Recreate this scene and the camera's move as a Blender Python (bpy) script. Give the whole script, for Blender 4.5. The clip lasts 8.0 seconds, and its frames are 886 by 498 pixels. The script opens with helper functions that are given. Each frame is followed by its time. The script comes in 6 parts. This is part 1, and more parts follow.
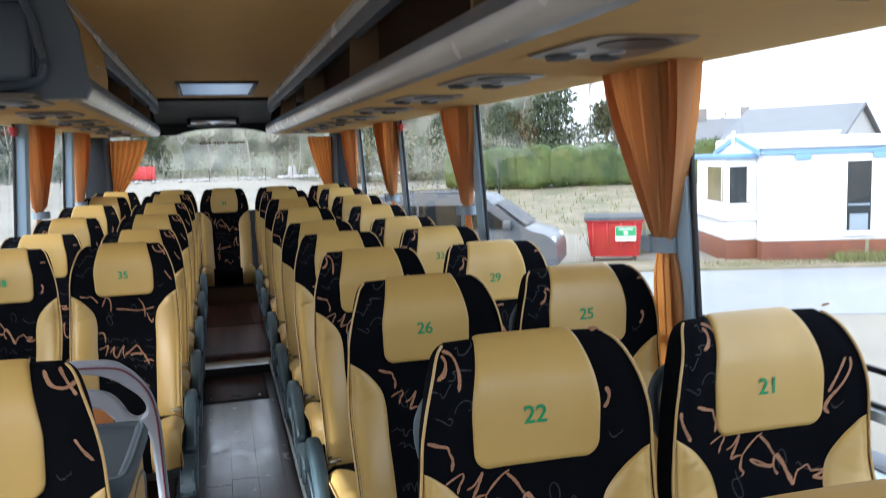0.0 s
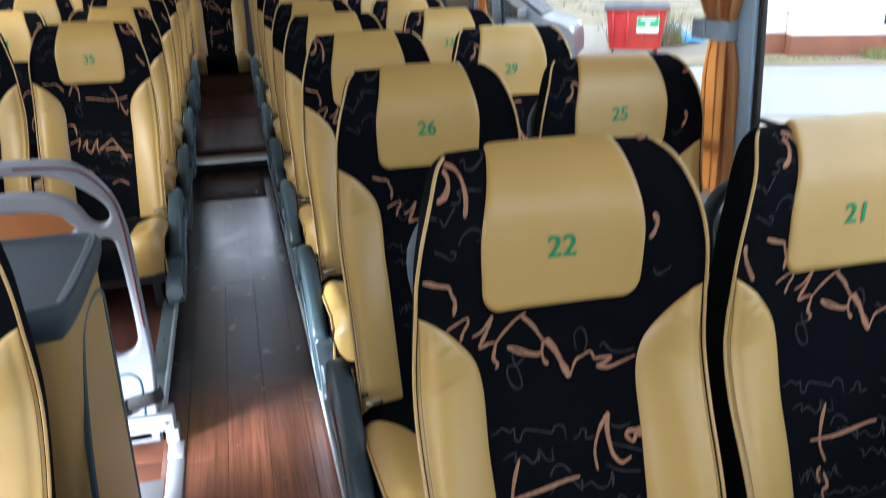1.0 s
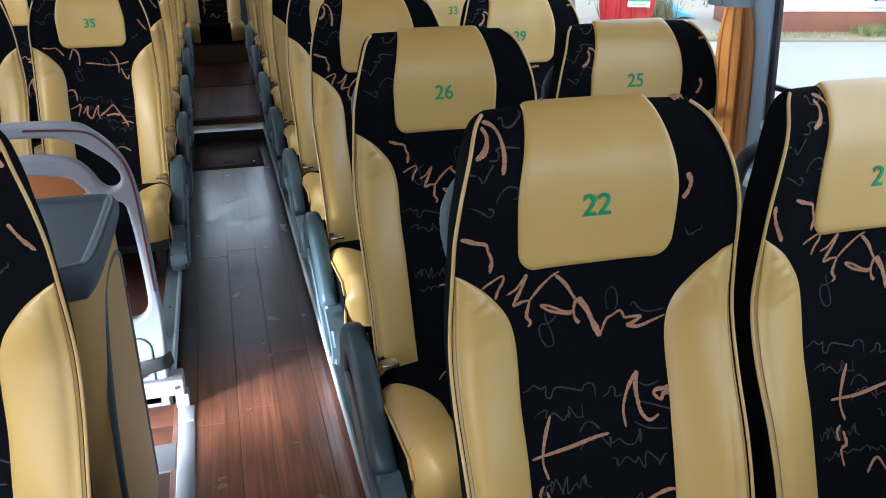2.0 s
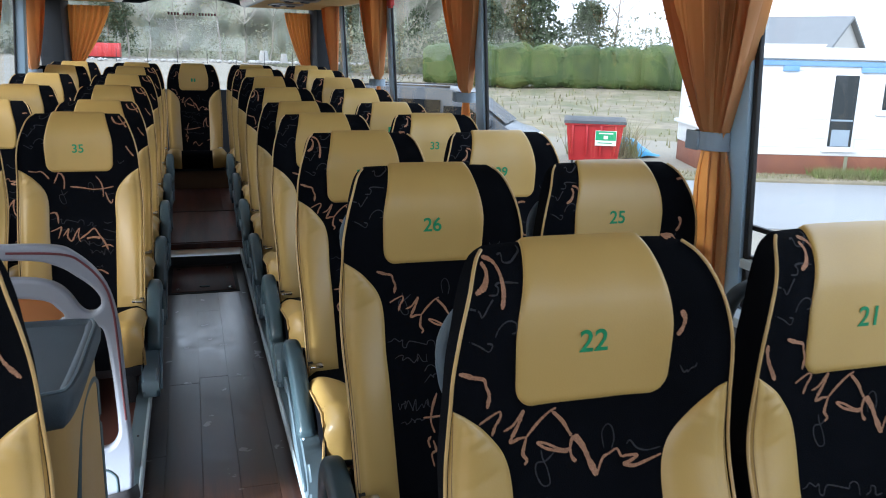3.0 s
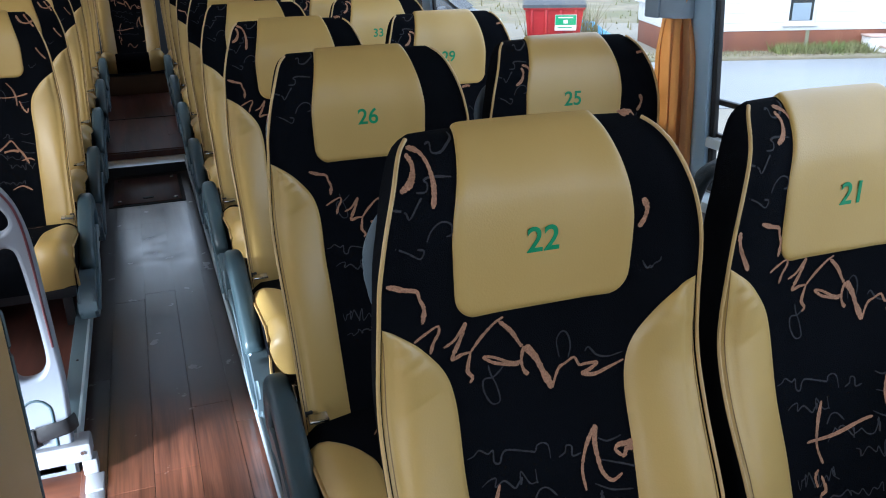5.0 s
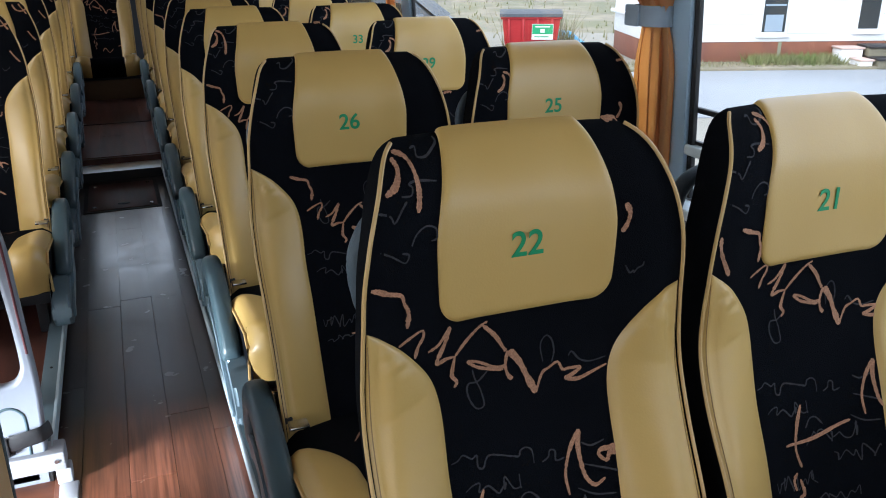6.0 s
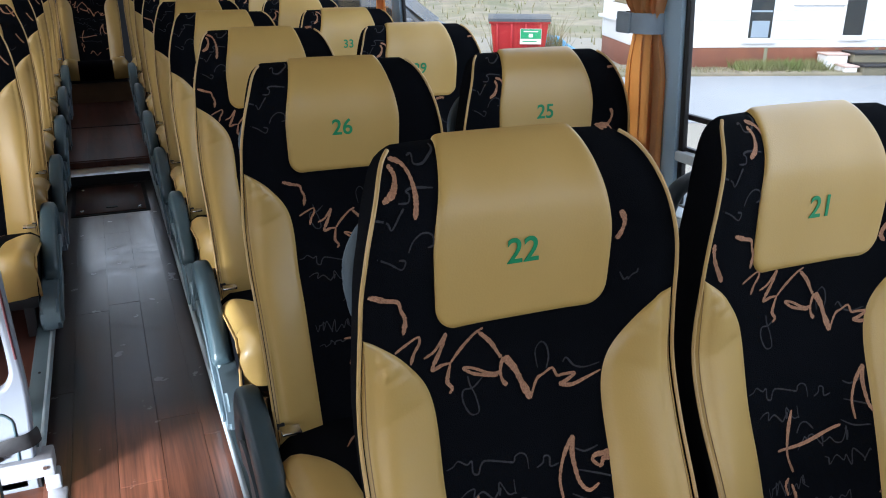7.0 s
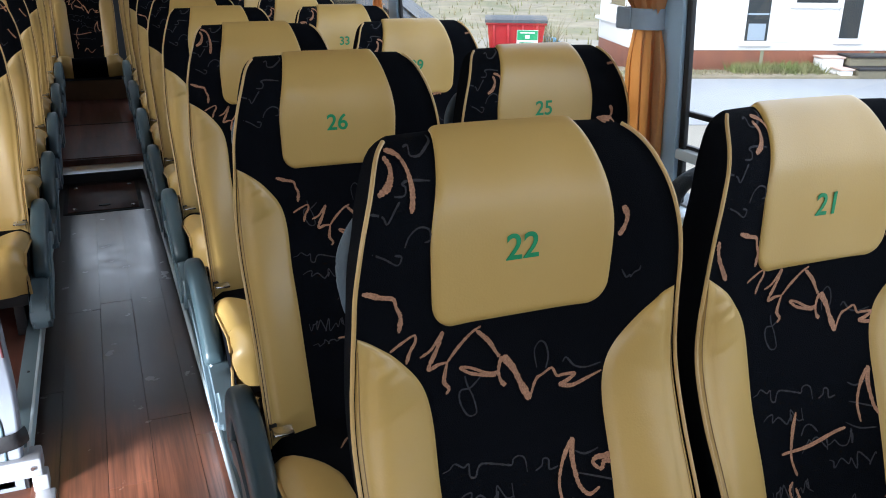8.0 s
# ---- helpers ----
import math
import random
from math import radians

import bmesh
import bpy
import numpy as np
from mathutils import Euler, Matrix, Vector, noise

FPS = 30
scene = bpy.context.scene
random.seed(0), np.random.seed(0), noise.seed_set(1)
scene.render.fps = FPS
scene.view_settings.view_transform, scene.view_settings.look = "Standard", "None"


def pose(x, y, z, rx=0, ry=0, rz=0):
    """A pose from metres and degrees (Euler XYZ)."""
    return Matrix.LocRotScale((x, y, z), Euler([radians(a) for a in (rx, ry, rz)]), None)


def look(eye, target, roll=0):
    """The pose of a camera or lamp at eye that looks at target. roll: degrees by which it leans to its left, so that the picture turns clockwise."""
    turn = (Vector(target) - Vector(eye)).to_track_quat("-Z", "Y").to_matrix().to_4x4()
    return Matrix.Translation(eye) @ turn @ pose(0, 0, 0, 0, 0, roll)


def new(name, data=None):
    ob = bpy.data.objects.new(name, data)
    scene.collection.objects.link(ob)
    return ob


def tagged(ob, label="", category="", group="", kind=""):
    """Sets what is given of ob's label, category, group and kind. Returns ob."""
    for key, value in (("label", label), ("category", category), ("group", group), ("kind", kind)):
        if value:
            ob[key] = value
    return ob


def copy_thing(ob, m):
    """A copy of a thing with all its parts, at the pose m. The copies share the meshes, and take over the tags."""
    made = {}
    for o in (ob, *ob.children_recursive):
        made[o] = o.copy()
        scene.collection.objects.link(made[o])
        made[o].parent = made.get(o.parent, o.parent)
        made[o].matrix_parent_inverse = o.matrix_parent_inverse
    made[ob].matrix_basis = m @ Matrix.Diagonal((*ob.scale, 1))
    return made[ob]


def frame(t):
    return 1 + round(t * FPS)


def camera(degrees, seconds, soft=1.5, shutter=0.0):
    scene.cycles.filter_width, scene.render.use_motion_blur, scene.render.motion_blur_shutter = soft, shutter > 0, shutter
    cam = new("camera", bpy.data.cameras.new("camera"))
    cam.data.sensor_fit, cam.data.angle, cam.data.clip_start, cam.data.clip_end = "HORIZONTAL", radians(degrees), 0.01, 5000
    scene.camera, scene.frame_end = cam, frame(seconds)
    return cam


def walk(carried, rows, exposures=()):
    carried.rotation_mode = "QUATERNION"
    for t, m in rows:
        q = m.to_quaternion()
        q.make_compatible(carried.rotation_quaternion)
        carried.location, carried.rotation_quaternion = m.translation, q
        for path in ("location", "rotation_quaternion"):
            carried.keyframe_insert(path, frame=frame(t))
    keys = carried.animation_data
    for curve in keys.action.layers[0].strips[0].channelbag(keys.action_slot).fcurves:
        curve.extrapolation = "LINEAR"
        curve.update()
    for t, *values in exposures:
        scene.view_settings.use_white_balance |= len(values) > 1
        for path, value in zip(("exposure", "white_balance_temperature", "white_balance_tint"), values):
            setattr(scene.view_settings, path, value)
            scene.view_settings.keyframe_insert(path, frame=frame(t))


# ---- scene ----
# Inside a parked coach: x across (aisle at 0), y towards the rear, z up from the top of the aisle rails.
cam = camera(57.7, 8.0, 1.0, 0.5)
PATH = [
    (0, (-0.037, 0.292, 1.215), (0.487, 2.21, 0.997), -1.8),
    (0.5, (0.01, 0.464, 1.2), (0.517, 2.353, 0.779), -2.0),
    (1, (0.055, 0.597, 1.163), (0.514, 2.409, 0.451), -1.1),
    (1.2, (0.048, 0.609, 1.143), (0.509, 2.394, 0.366), -1.3),
    (2.3, (-0.036, 0.59, 1.145), (0.482, 2.366, 0.386), 0.9),
    (2.5, (-0.047, 0.582, 1.143), (0.499, 2.388, 0.477), 1.7),
    (3, (-0.046, 0.614, 1.151), (0.537, 2.468, 0.683), 1.4),
    (3.5, (0.03, 0.733, 1.101), (0.569, 2.507, 0.351), -0.9),
    (4, (0.046, 0.747, 1.104), (0.641, 2.504, 0.357), -0.4),
    (4.5, (0.047, 0.741, 1.109), (0.662, 2.5, 0.38), -0.8),
    (6, (0.038, 0.744, 1.104), (0.732, 2.486, 0.408), -0.2),
    (6.5, (0.028, 0.745, 1.105), (0.744, 2.481, 0.416), 0.2),
    (7, (0.029, 0.746, 1.108), (0.752, 2.479, 0.421), 0.2),
    (7.5, (0.034, 0.759, 1.098), (0.766, 2.492, 0.419), 0.3),
    (8, (0.037, 0.77, 1.092), (0.771, 2.5, 0.408), 0.6),
]
walk(cam, [(t, look(eye, target, roll)) for t, eye, target, roll in PATH],
     [(0.0, 1.45, 5980, 8), (0.5, 1.34, 5950, 9), (1.0, 1.62, 5850, 8), (1.2, 1.76, 5640, 7), (2.3, 1.52, 5720, 6), (2.6, 1.47, 5680, 5), (3.0, 1.24, 5780, 6), (3.5, 1.30, 5900, 8), (4.0, 1.71, 5450, 6), (4.5, 1.36, 5400, 5), (6.0, 1.26, 5850, 7), (7.0, 1.25, 5900, 8), (7.5, 1.33, 5930, 8), (8.0, 1.36, 5950, 8)])

# ---- light: overcast daylight through the coach's windows ----
world = bpy.data.worlds.new("overcast")
scene.world = world
world.use_nodes = True
wn = world.node_tree.nodes
sky = wn.new("ShaderNodeTexSky")
sky.sky_type, sky.sun_disc = "NISHITA", False
sky.sun_elevation, sky.sun_rotation = radians(36), radians(245)
sky.air_density, sky.dust_density, sky.ozone_density = 1.0, 6.0, 1.0
cloud = wn.new("ShaderNodeMix")
cloud.data_type = "RGBA"
cloud.inputs[0].default_value = 0.75
cloud.inputs[7].default_value = (8.6, 9.3, 10.4, 1)
world.node_tree.links.new(sky.outputs[0], cloud.inputs[6])
world.node_tree.links.new(cloud.outputs[2], wn["Background"].inputs[0])
wn["Background"].inputs[1].default_value = 0.15
sun = new("sun", bpy.data.lights.new("sun", "SUN"))
sun.data.energy, sun.data.angle, sun.data.color = 0.35, radians(18), (1.0, 0.97, 0.92)
sun.matrix_world = look((-72.0, -34.0, 58.0), (0, 2, 0))
door_light = new("door_light", bpy.data.lights.new("door_light", "AREA"))   # sky light in the side door's opening
door_light.data.shape, door_light.data.size, door_light.data.size_y = "RECTANGLE", 0.20, 0.5
door_light.data.energy, door_light.data.color = 6.5, (0.97, 0.985, 1.0)
door_light.data.spread = radians(52)
door_light.matrix_world = look((-1.09, 2.06, 0.0), (0.0, 2.45, -0.14))


# ---- materials ----
def material(name, colour, rough=0.5, metal=0.0, vary=0.15, scale=8.0, bump=0.1, fine=120.0, spec=0.5, sheen=0.0,
             second=None, second_scale=1.5, second_amount=0.5, per_object=0.0, coat=0.0, stretch=None):
    """Principled surface: colour broken by a coarse and a fine noise, with fine relief."""
    m = bpy.data.materials.new(name)
    m.use_nodes = True
    n, l = m.node_tree.nodes, m.node_tree.links
    b = n["Principled BSDF"]
    b.inputs["Roughness"].default_value, b.inputs["Metallic"].default_value = rough, metal
    b.inputs["Specular IOR Level"].default_value = spec
    b.inputs["Sheen Weight"].default_value = sheen
    b.inputs["Coat Weight"].default_value, b.inputs["Coat Roughness"].default_value = coat, 0.2
    co = n.new("ShaderNodeTexCoord")
    mp = n.new("ShaderNodeMapping")
    if stretch:
        mp.inputs["Scale"].default_value = stretch
    l.new(co.outputs["Object"], mp.inputs[0])
    big = n.new("ShaderNodeTexNoise")
    big.inputs["Scale"].default_value, big.inputs["Detail"].default_value = scale, 5
    small = n.new("ShaderNodeTexNoise")
    small.inputs["Scale"].default_value, small.inputs["Detail"].default_value = fine, 3
    l.new(mp.outputs[0], big.inputs["Vector"])
    l.new(mp.outputs[0], small.inputs["Vector"])
    lift = n.new("ShaderNodeMath")
    lift.operation = "MULTIPLY_ADD"
    lift.inputs[1].default_value, lift.inputs[2].default_value = vary * 2.0, 1.0 - vary
    l.new(big.outputs["Fac"], lift.inputs[0])
    tone = n.new("ShaderNodeVectorMath")
    tone.operation = "SCALE"
    tone.inputs[0].default_value = colour
    l.new(lift.outputs[0], tone.inputs["Scale"])
    out = tone.outputs[0]
    if second:
        patch = n.new("ShaderNodeTexNoise")
        patch.inputs["Scale"].default_value, patch.inputs["Detail"].default_value = second_scale, 6
        l.new(mp.outputs[0], patch.inputs["Vector"])
        ramp = n.new("ShaderNodeValToRGB")
        ramp.color_ramp.elements[0].position, ramp.color_ramp.elements[1].position = 0.42, 0.62
        l.new(patch.outputs["Fac"], ramp.inputs[0])
        amount = n.new("ShaderNodeMath")
        amount.operation = "MULTIPLY"
        amount.inputs[1].default_value = second_amount
        l.new(ramp.outputs[0], amount.inputs[0])
        mix = n.new("ShaderNodeMix")
        mix.data_type = "RGBA"
        mix.inputs[7].default_value = (*second, 1)
        l.new(amount.outputs[0], mix.inputs[0])
        l.new(out, mix.inputs[6])
        out = mix.outputs[2]
    if per_object:
        info = n.new("ShaderNodeObjectInfo")
        own = n.new("ShaderNodeMath")
        own.operation = "MULTIPLY_ADD"
        own.inputs[1].default_value, own.inputs[2].default_value = per_object * 2, 1 - per_object
        l.new(info.outputs["Random"], own.inputs[0])
        each = n.new("ShaderNodeVectorMath")
        each.operation = "SCALE"
        l.new(out, each.inputs[0])
        l.new(own.outputs[0], each.inputs["Scale"])
        out = each.outputs[0]
    l.new(out, b.inputs["Base Color"])
    rvar = n.new("ShaderNodeMath")
    rvar.operation = "MULTIPLY_ADD"
    rvar.inputs[1].default_value, rvar.inputs[2].default_value = 0.2, rough - 0.1
    l.new(big.outputs["Fac"], rvar.inputs[0])
    l.new(rvar.outputs[0], b.inputs["Roughness"])
    if bump:
        bp = n.new("ShaderNodeBump")
        bp.inputs["Strength"].default_value, bp.inputs["Distance"].default_value = bump, 0.004
        l.new(small.outputs["Fac"], bp.inputs["Height"])
        l.new(bp.outputs[0], b.inputs["Normal"])
    return m


def glass_material(name, tint=(1, 1, 1), gloss=0.28):
    """A clear pane: light passes, the surface mirrors by Fresnel."""
    m = bpy.data.materials.new(name)
    m.use_nodes = True
    n, l = m.node_tree.nodes, m.node_tree.links
    n.remove(n["Principled BSDF"])
    clear, mirror = n.new("ShaderNodeBsdfTransparent"), n.new("ShaderNodeBsdfGlossy")
    clear.inputs[0].default_value = (*tint, 1)
    mirror.inputs["Roughness"].default_value = 0.01
    facing = n.new("ShaderNodeLayerWeight")
    facing.inputs["Blend"].default_value = 0.5
    power = n.new("ShaderNodeMath")
    power.operation, power.inputs[1].default_value = "POWER", 4.0
    l.new(facing.outputs["Facing"], power.inputs[0])
    fres = n.new("ShaderNodeMath")
    fres.operation, fres.inputs[1].default_value, fres.inputs[2].default_value = "MULTIPLY_ADD", gloss, 0.03
    l.new(power.outputs[0], fres.inputs[0])
    mix = n.new("ShaderNodeMixShader")
    l.new(fres.outputs[0], mix.inputs[0])
    l.new(clear.outputs[0], mix.inputs[1])
    l.new(mirror.outputs[0], mix.inputs[2])
    l.new(mix.outputs[0], n["Material Output"].inputs[0])
    return m


def cloth_material(name, colour, through_colour):
    """Curtain cloth that lets some daylight through."""
    m = material(name, colour, 0.75, vary=0.12, scale=3, bump=0.25, fine=400, sheen=0.3)
    n, l = m.node_tree.nodes, m.node_tree.links
    back = n.new("ShaderNodeBsdfTranslucent")
    back.inputs[0].default_value = (*through_colour, 1)
    mix = n.new("ShaderNodeMixShader")
    mix.inputs[0].default_value = 0.38
    l.new(n["Principled BSDF"].outputs[0], mix.inputs[1])
    l.new(back.outputs[0], mix.inputs[2])
    l.new(mix.outputs[0], n["Material Output"].inputs[0])
    return m


LEATHER = material("cream leatherette", (0.52, 0.345, 0.106), 0.40, vary=0.09, scale=5, bump=0.07, fine=420, spec=0.5, coat=0.15)
FABRIC = material("black plush", (0.0040, 0.0046, 0.0064), 0.95, vary=0.4, scale=9, bump=0.3, fine=700, spec=0.04, sheen=0.0)
COPPER = material("copper print", (0.43, 0.225, 0.135), 0.85, vary=0.3, scale=160, bump=0.3, fine=700, spec=0.2,
                  second=(0.10, 0.055, 0.038), second_scale=420, second_amount=0.4)
GREYTHREAD = material("grey print", (0.040, 0.040, 0.046), 0.9, vary=0.4, scale=120, bump=0.2, fine=700, spec=0.2)
PIPING = material("cream piping", (0.52, 0.34, 0.13), 0.42, vary=0.1, scale=20, bump=0.05)
SEAM = material("brown stitching", (0.26, 0.165, 0.06), 0.7, vary=0.2, scale=40)
GREEN = material("green print", (0.012, 0.26, 0.10), 0.5, vary=0.15, scale=90, bump=0.05)
PAD = material("dark grey plastic", (0.055, 0.088, 0.103), 0.34, vary=0.12, scale=14, bump=0.12, fine=500)
BRACKET = material("blue-grey plastic", (0.135, 0.19, 0.225), 0.35, vary=0.1, scale=10, bump=0.08, fine=400)
BLACKMETAL = material("black painted steel", (0.015, 0.015, 0.017), 0.5, vary=0.2, scale=20, bump=0.05)
BRIGHTALU = material("bright aluminium nosing", (0.60, 0.68, 0.73), 0.35, 0.0, vary=0.1, scale=12, bump=0.03)
RAILEDGE = material("worn aluminium edge", (0.44, 0.52, 0.56), 0.36, 0.2, vary=0.15, scale=14, bump=0.04)
STEPBAR = material("pale polished nosing", (0.86, 0.92, 0.95), 0.38, 0.75, vary=0.06, scale=12, bump=0.03, coat=0.6)
STEEL = material("bright steel", (0.6, 0.6, 0.6), 0.25, 1.0, vary=0.1, bump=0.02)
ALU = material("satin aluminium", (0.155, 0.215, 0.245), 0.34, 0.25, vary=0.12, scale=9, bump=0.05, fine=300)
WHITEALU = material("white painted metal", (0.34, 0.35, 0.385), 0.38, vary=0.08, scale=6, bump=0.05)
PLANK = material("red-brown wood vinyl", (0.30, 0.108, 0.060), 0.34, vary=0.6, scale=7, bump=0.04, fine=90, per_object=0.2, spec=0.9, coat=1.0,
                 second=(0.15, 0.055, 0.034), second_scale=3, second_amount=0.55, stretch=(5.0, 0.55, 1.0))
PLANK.node_tree.nodes["Principled BSDF"].inputs["Coat IOR"].default_value = 1.85
scuff = PLANK.node_tree.nodes.new("ShaderNodeTexNoise")     # worn and polished spots in the lacquer
scuff.inputs["Scale"].default_value, scuff.inputs["Detail"].default_value = 14, 6
polish = PLANK.node_tree.nodes.new("ShaderNodeMapRange")
polish.inputs[1].default_value, polish.inputs[2].default_value, polish.inputs[3].default_value, polish.inputs[4].default_value = 0.22, 0.78, 0.13, 0.30
where = PLANK.node_tree.nodes.new("ShaderNodeTexCoord")
PLANK.node_tree.links.new(where.outputs["Object"], scuff.inputs["Vector"])
PLANK.node_tree.links.new(scuff.outputs["Fac"], polish.inputs[0])
PLANK.node_tree.links.new(polish.outputs[0], PLANK.node_tree.nodes["Principled BSDF"].inputs["Coat Roughness"])
place = PLANK.node_tree.nodes.new("ShaderNodeNewGeometry")     # one wear pattern runs over all the planks
for socket in [k.to_socket for k in PLANK.node_tree.links if k.from_socket.name == "Object" and k.from_node.type == "TEX_COORD"]:
    PLANK.node_tree.links.new(place.outputs["Position"], socket)
base = PLANK.node_tree.nodes["Principled BSDF"].inputs["Base Color"].links[0].from_socket
along = PLANK.node_tree.nodes.new("ShaderNodeMapping")          # fine dark grain along the planks
along.inputs["Scale"].default_value = (110.0, 3.2, 1.0)
PLANK.node_tree.links.new(place.outputs["Position"], along.inputs[0])
grain = PLANK.node_tree.nodes.new("ShaderNodeTexNoise")
grain.inputs["Scale"].default_value, grain.inputs["Detail"].default_value, grain.inputs["Distortion"].default_value = 1.0, 6, 0.8
PLANK.node_tree.links.new(along.outputs[0], grain.inputs["Vector"])
grain_tone = PLANK.node_tree.nodes.new("ShaderNodeMapRange")
grain_tone.inputs[1].default_value, grain_tone.inputs[2].default_value, grain_tone.inputs[3].default_value, grain_tone.inputs[4].default_value = 0.32, 0.62, 0.55, 1.12
PLANK.node_tree.links.new(grain.outputs["Fac"], grain_tone.inputs[0])
grained = PLANK.node_tree.nodes.new("ShaderNodeVectorMath")
grained.operation = "SCALE"
PLANK.node_tree.links.new(base, grained.inputs[0])
PLANK.node_tree.links.new(grain_tone.outputs[0], grained.inputs["Scale"])
base = grained.outputs[0]
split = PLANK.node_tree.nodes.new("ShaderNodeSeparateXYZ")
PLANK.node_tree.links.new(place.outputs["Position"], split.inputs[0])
tread = PLANK.node_tree.nodes.new("ShaderNodeTexNoise")         # floor shade past the side door's lobby, painted into the plank colour
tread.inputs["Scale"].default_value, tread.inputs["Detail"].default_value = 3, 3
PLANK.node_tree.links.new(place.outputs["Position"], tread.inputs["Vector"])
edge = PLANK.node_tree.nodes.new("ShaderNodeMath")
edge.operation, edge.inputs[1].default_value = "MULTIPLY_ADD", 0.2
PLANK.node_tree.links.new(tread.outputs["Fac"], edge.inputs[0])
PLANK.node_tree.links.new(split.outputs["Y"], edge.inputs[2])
# painted shade sets in along y, its edge broken by the noise
shade_amount = PLANK.node_tree.nodes.new("ShaderNodeMapRange")
shade_amount.inputs[1].default_value, shade_amount.inputs[2].default_value = 2.62, 2.98
shade_amount.inputs[3].default_value, shade_amount.inputs[4].default_value = 0.0, 0.95
PLANK.node_tree.links.new(edge.outputs[0], shade_amount.inputs[0])
shade_mix = PLANK.node_tree.nodes.new("ShaderNodeMix")
shade_mix.data_type = "RGBA"
shade_mix.inputs[7].default_value = (0.021, 0.019, 0.020, 1)
PLANK.node_tree.links.new(shade_amount.outputs[0], shade_mix.inputs[0])
PLANK.node_tree.links.new(base, shade_mix.inputs[6])
PLANK.node_tree.links.new(shade_mix.outputs[2], PLANK.node_tree.nodes["Principled BSDF"].inputs["Base Color"])
DARKPLANK = material("dark brown vinyl", (0.125, 0.050, 0.036), 0.42, spec=0.3, vary=0.5, scale=7, bump=0.06, fine=160, per_object=0.2,
                     second=(0.040, 0.022, 0.019), second_scale=3, second_amount=0.55, stretch=(5.0, 0.6, 1.0))
TREAD = material("red-brown stair vinyl", (0.25, 0.092, 0.05), 0.55, vary=0.3, scale=7, bump=0.08, fine=120, spec=0.3, second=(0.14, 0.06, 0.04), second_scale=4, stretch=(0.6, 4.0, 1.0))
STEPCARPET = material("blue-grey flecked carpet", (0.12, 0.13, 0.17), 0.9, vary=0.5, scale=160, bump=0.4, fine=500, second=(0.30, 0.30, 0.32), second_scale=220, second_amount=0.6)
JOINT = material("dark joint", (0.06, 0.032, 0.024), 0.6, vary=0.2)
RUBBER = material("black rubber", (0.012, 0.012, 0.014), 0.55, vary=0.2, scale=30, bump=0.1)
PANELWOOD = material("cream side panel", (0.46, 0.29, 0.10), 0.5, vary=0.08, scale=7, bump=0.15, fine=500)
RACKCLOTH = material("tan felt lining", (0.60, 0.395, 0.16), 0.85, vary=0.1, scale=9, bump=0.35, fine=900, spec=0.2)
CEILCLOTH = material("brown felt ceiling", (0.70, 0.46, 0.20), 0.9, vary=0.1, scale=6, bump=0.35, fine=800, spec=0.15)
RACKGREY = material("blue-grey rack moulding", (0.095, 0.120, 0.155), 0.36, vary=0.05, scale=6, bump=0.03)
RACKLIGHT = material("pale rack strip", (0.50, 0.50, 0.495), 0.25, vary=0.03, scale=6, bump=0.0)
RACKDARK = material("dark rack interior", (0.18, 0.110, 0.060), 0.8, vary=0.2, scale=12, bump=0.2)
WALLFELT = material("grey felt wall lining", (0.20, 0.215, 0.23), 0.85, vary=0.15, scale=7, bump=0.3, fine=600)
BULKHEAD = material("dark grey bulkhead", (0.05, 0.06, 0.075), 0.5, vary=0.12, scale=8, bump=0.08)
POST = material("blue-grey window post", (0.31, 0.43, 0.54), 0.42, vary=0.08, scale=7, bump=0.1)
CURTAIN = cloth_material("orange curtain cloth", (0.55, 0.285, 0.105), (0.88, 0.345, 0.075))
TIE = material("grey curtain strap", (0.27, 0.33, 0.39), 0.8, vary=0.12, scale=40, bump=0.3, fine=800)
GLASS = glass_material("window glass")
CARRED = material("red painted metal", (0.50, 0.04, 0.04), 0.4, vary=0.1, scale=1)
CONSOLE = material("taupe console plastic", (0.15, 0.125, 0.095), 0.4, vary=0.08, scale=8, bump=0.05)
GREYPLASTIC = material("pale grey plastic", (0.23, 0.25, 0.295), 0.32, vary=0.06, scale=6, bump=0.05)
REDSTRIPE = material("dark red stripe", (0.11, 0.022, 0.028), 0.45, vary=0.1)
CAPGREY = material("slate plastic", (0.052, 0.074, 0.092), 0.55, vary=0.12, scale=12, bump=0.3, fine=500)
HATCHPANE = cloth_material("roof hatch pane", (0.35, 0.42, 0.5), (0.8, 0.9, 1.0))
HATCHPANE.node_tree.nodes["Mix Shader"].inputs[0].default_value = 0.30
MIRROR = material("mirror glass", (0.7, 0.76, 0.82), 0.16, 1.0, vary=0.05, bump=0.0)
NEARBLACK = material("near-black moulding", (0.020, 0.023, 0.028), 0.7, spec=0.3, vary=0.12, scale=8, bump=0.08)


# ---- mesh helpers ----
def finish(name, bm, mat, parent=None, label="", smooth=True):
    mesh = bpy.data.meshes.new(name)
    bmesh.ops.recalc_face_normals(bm, faces=bm.faces[:])
    bm.to_mesh(mesh)
    bm.free()
    if smooth:
        for p in mesh.polygons:
            p.use_smooth = True
        mesh.set_sharp_from_angle(angle=radians(38))
    mesh.materials.append(mat)
    ob = new(name, mesh)
    if parent:
        ob.parent = parent
    if label:
        tagged(ob, label)
    return ob


def part(name, bm, mat, parent, label=""):
    return finish(name, bm, mat, parent, label)


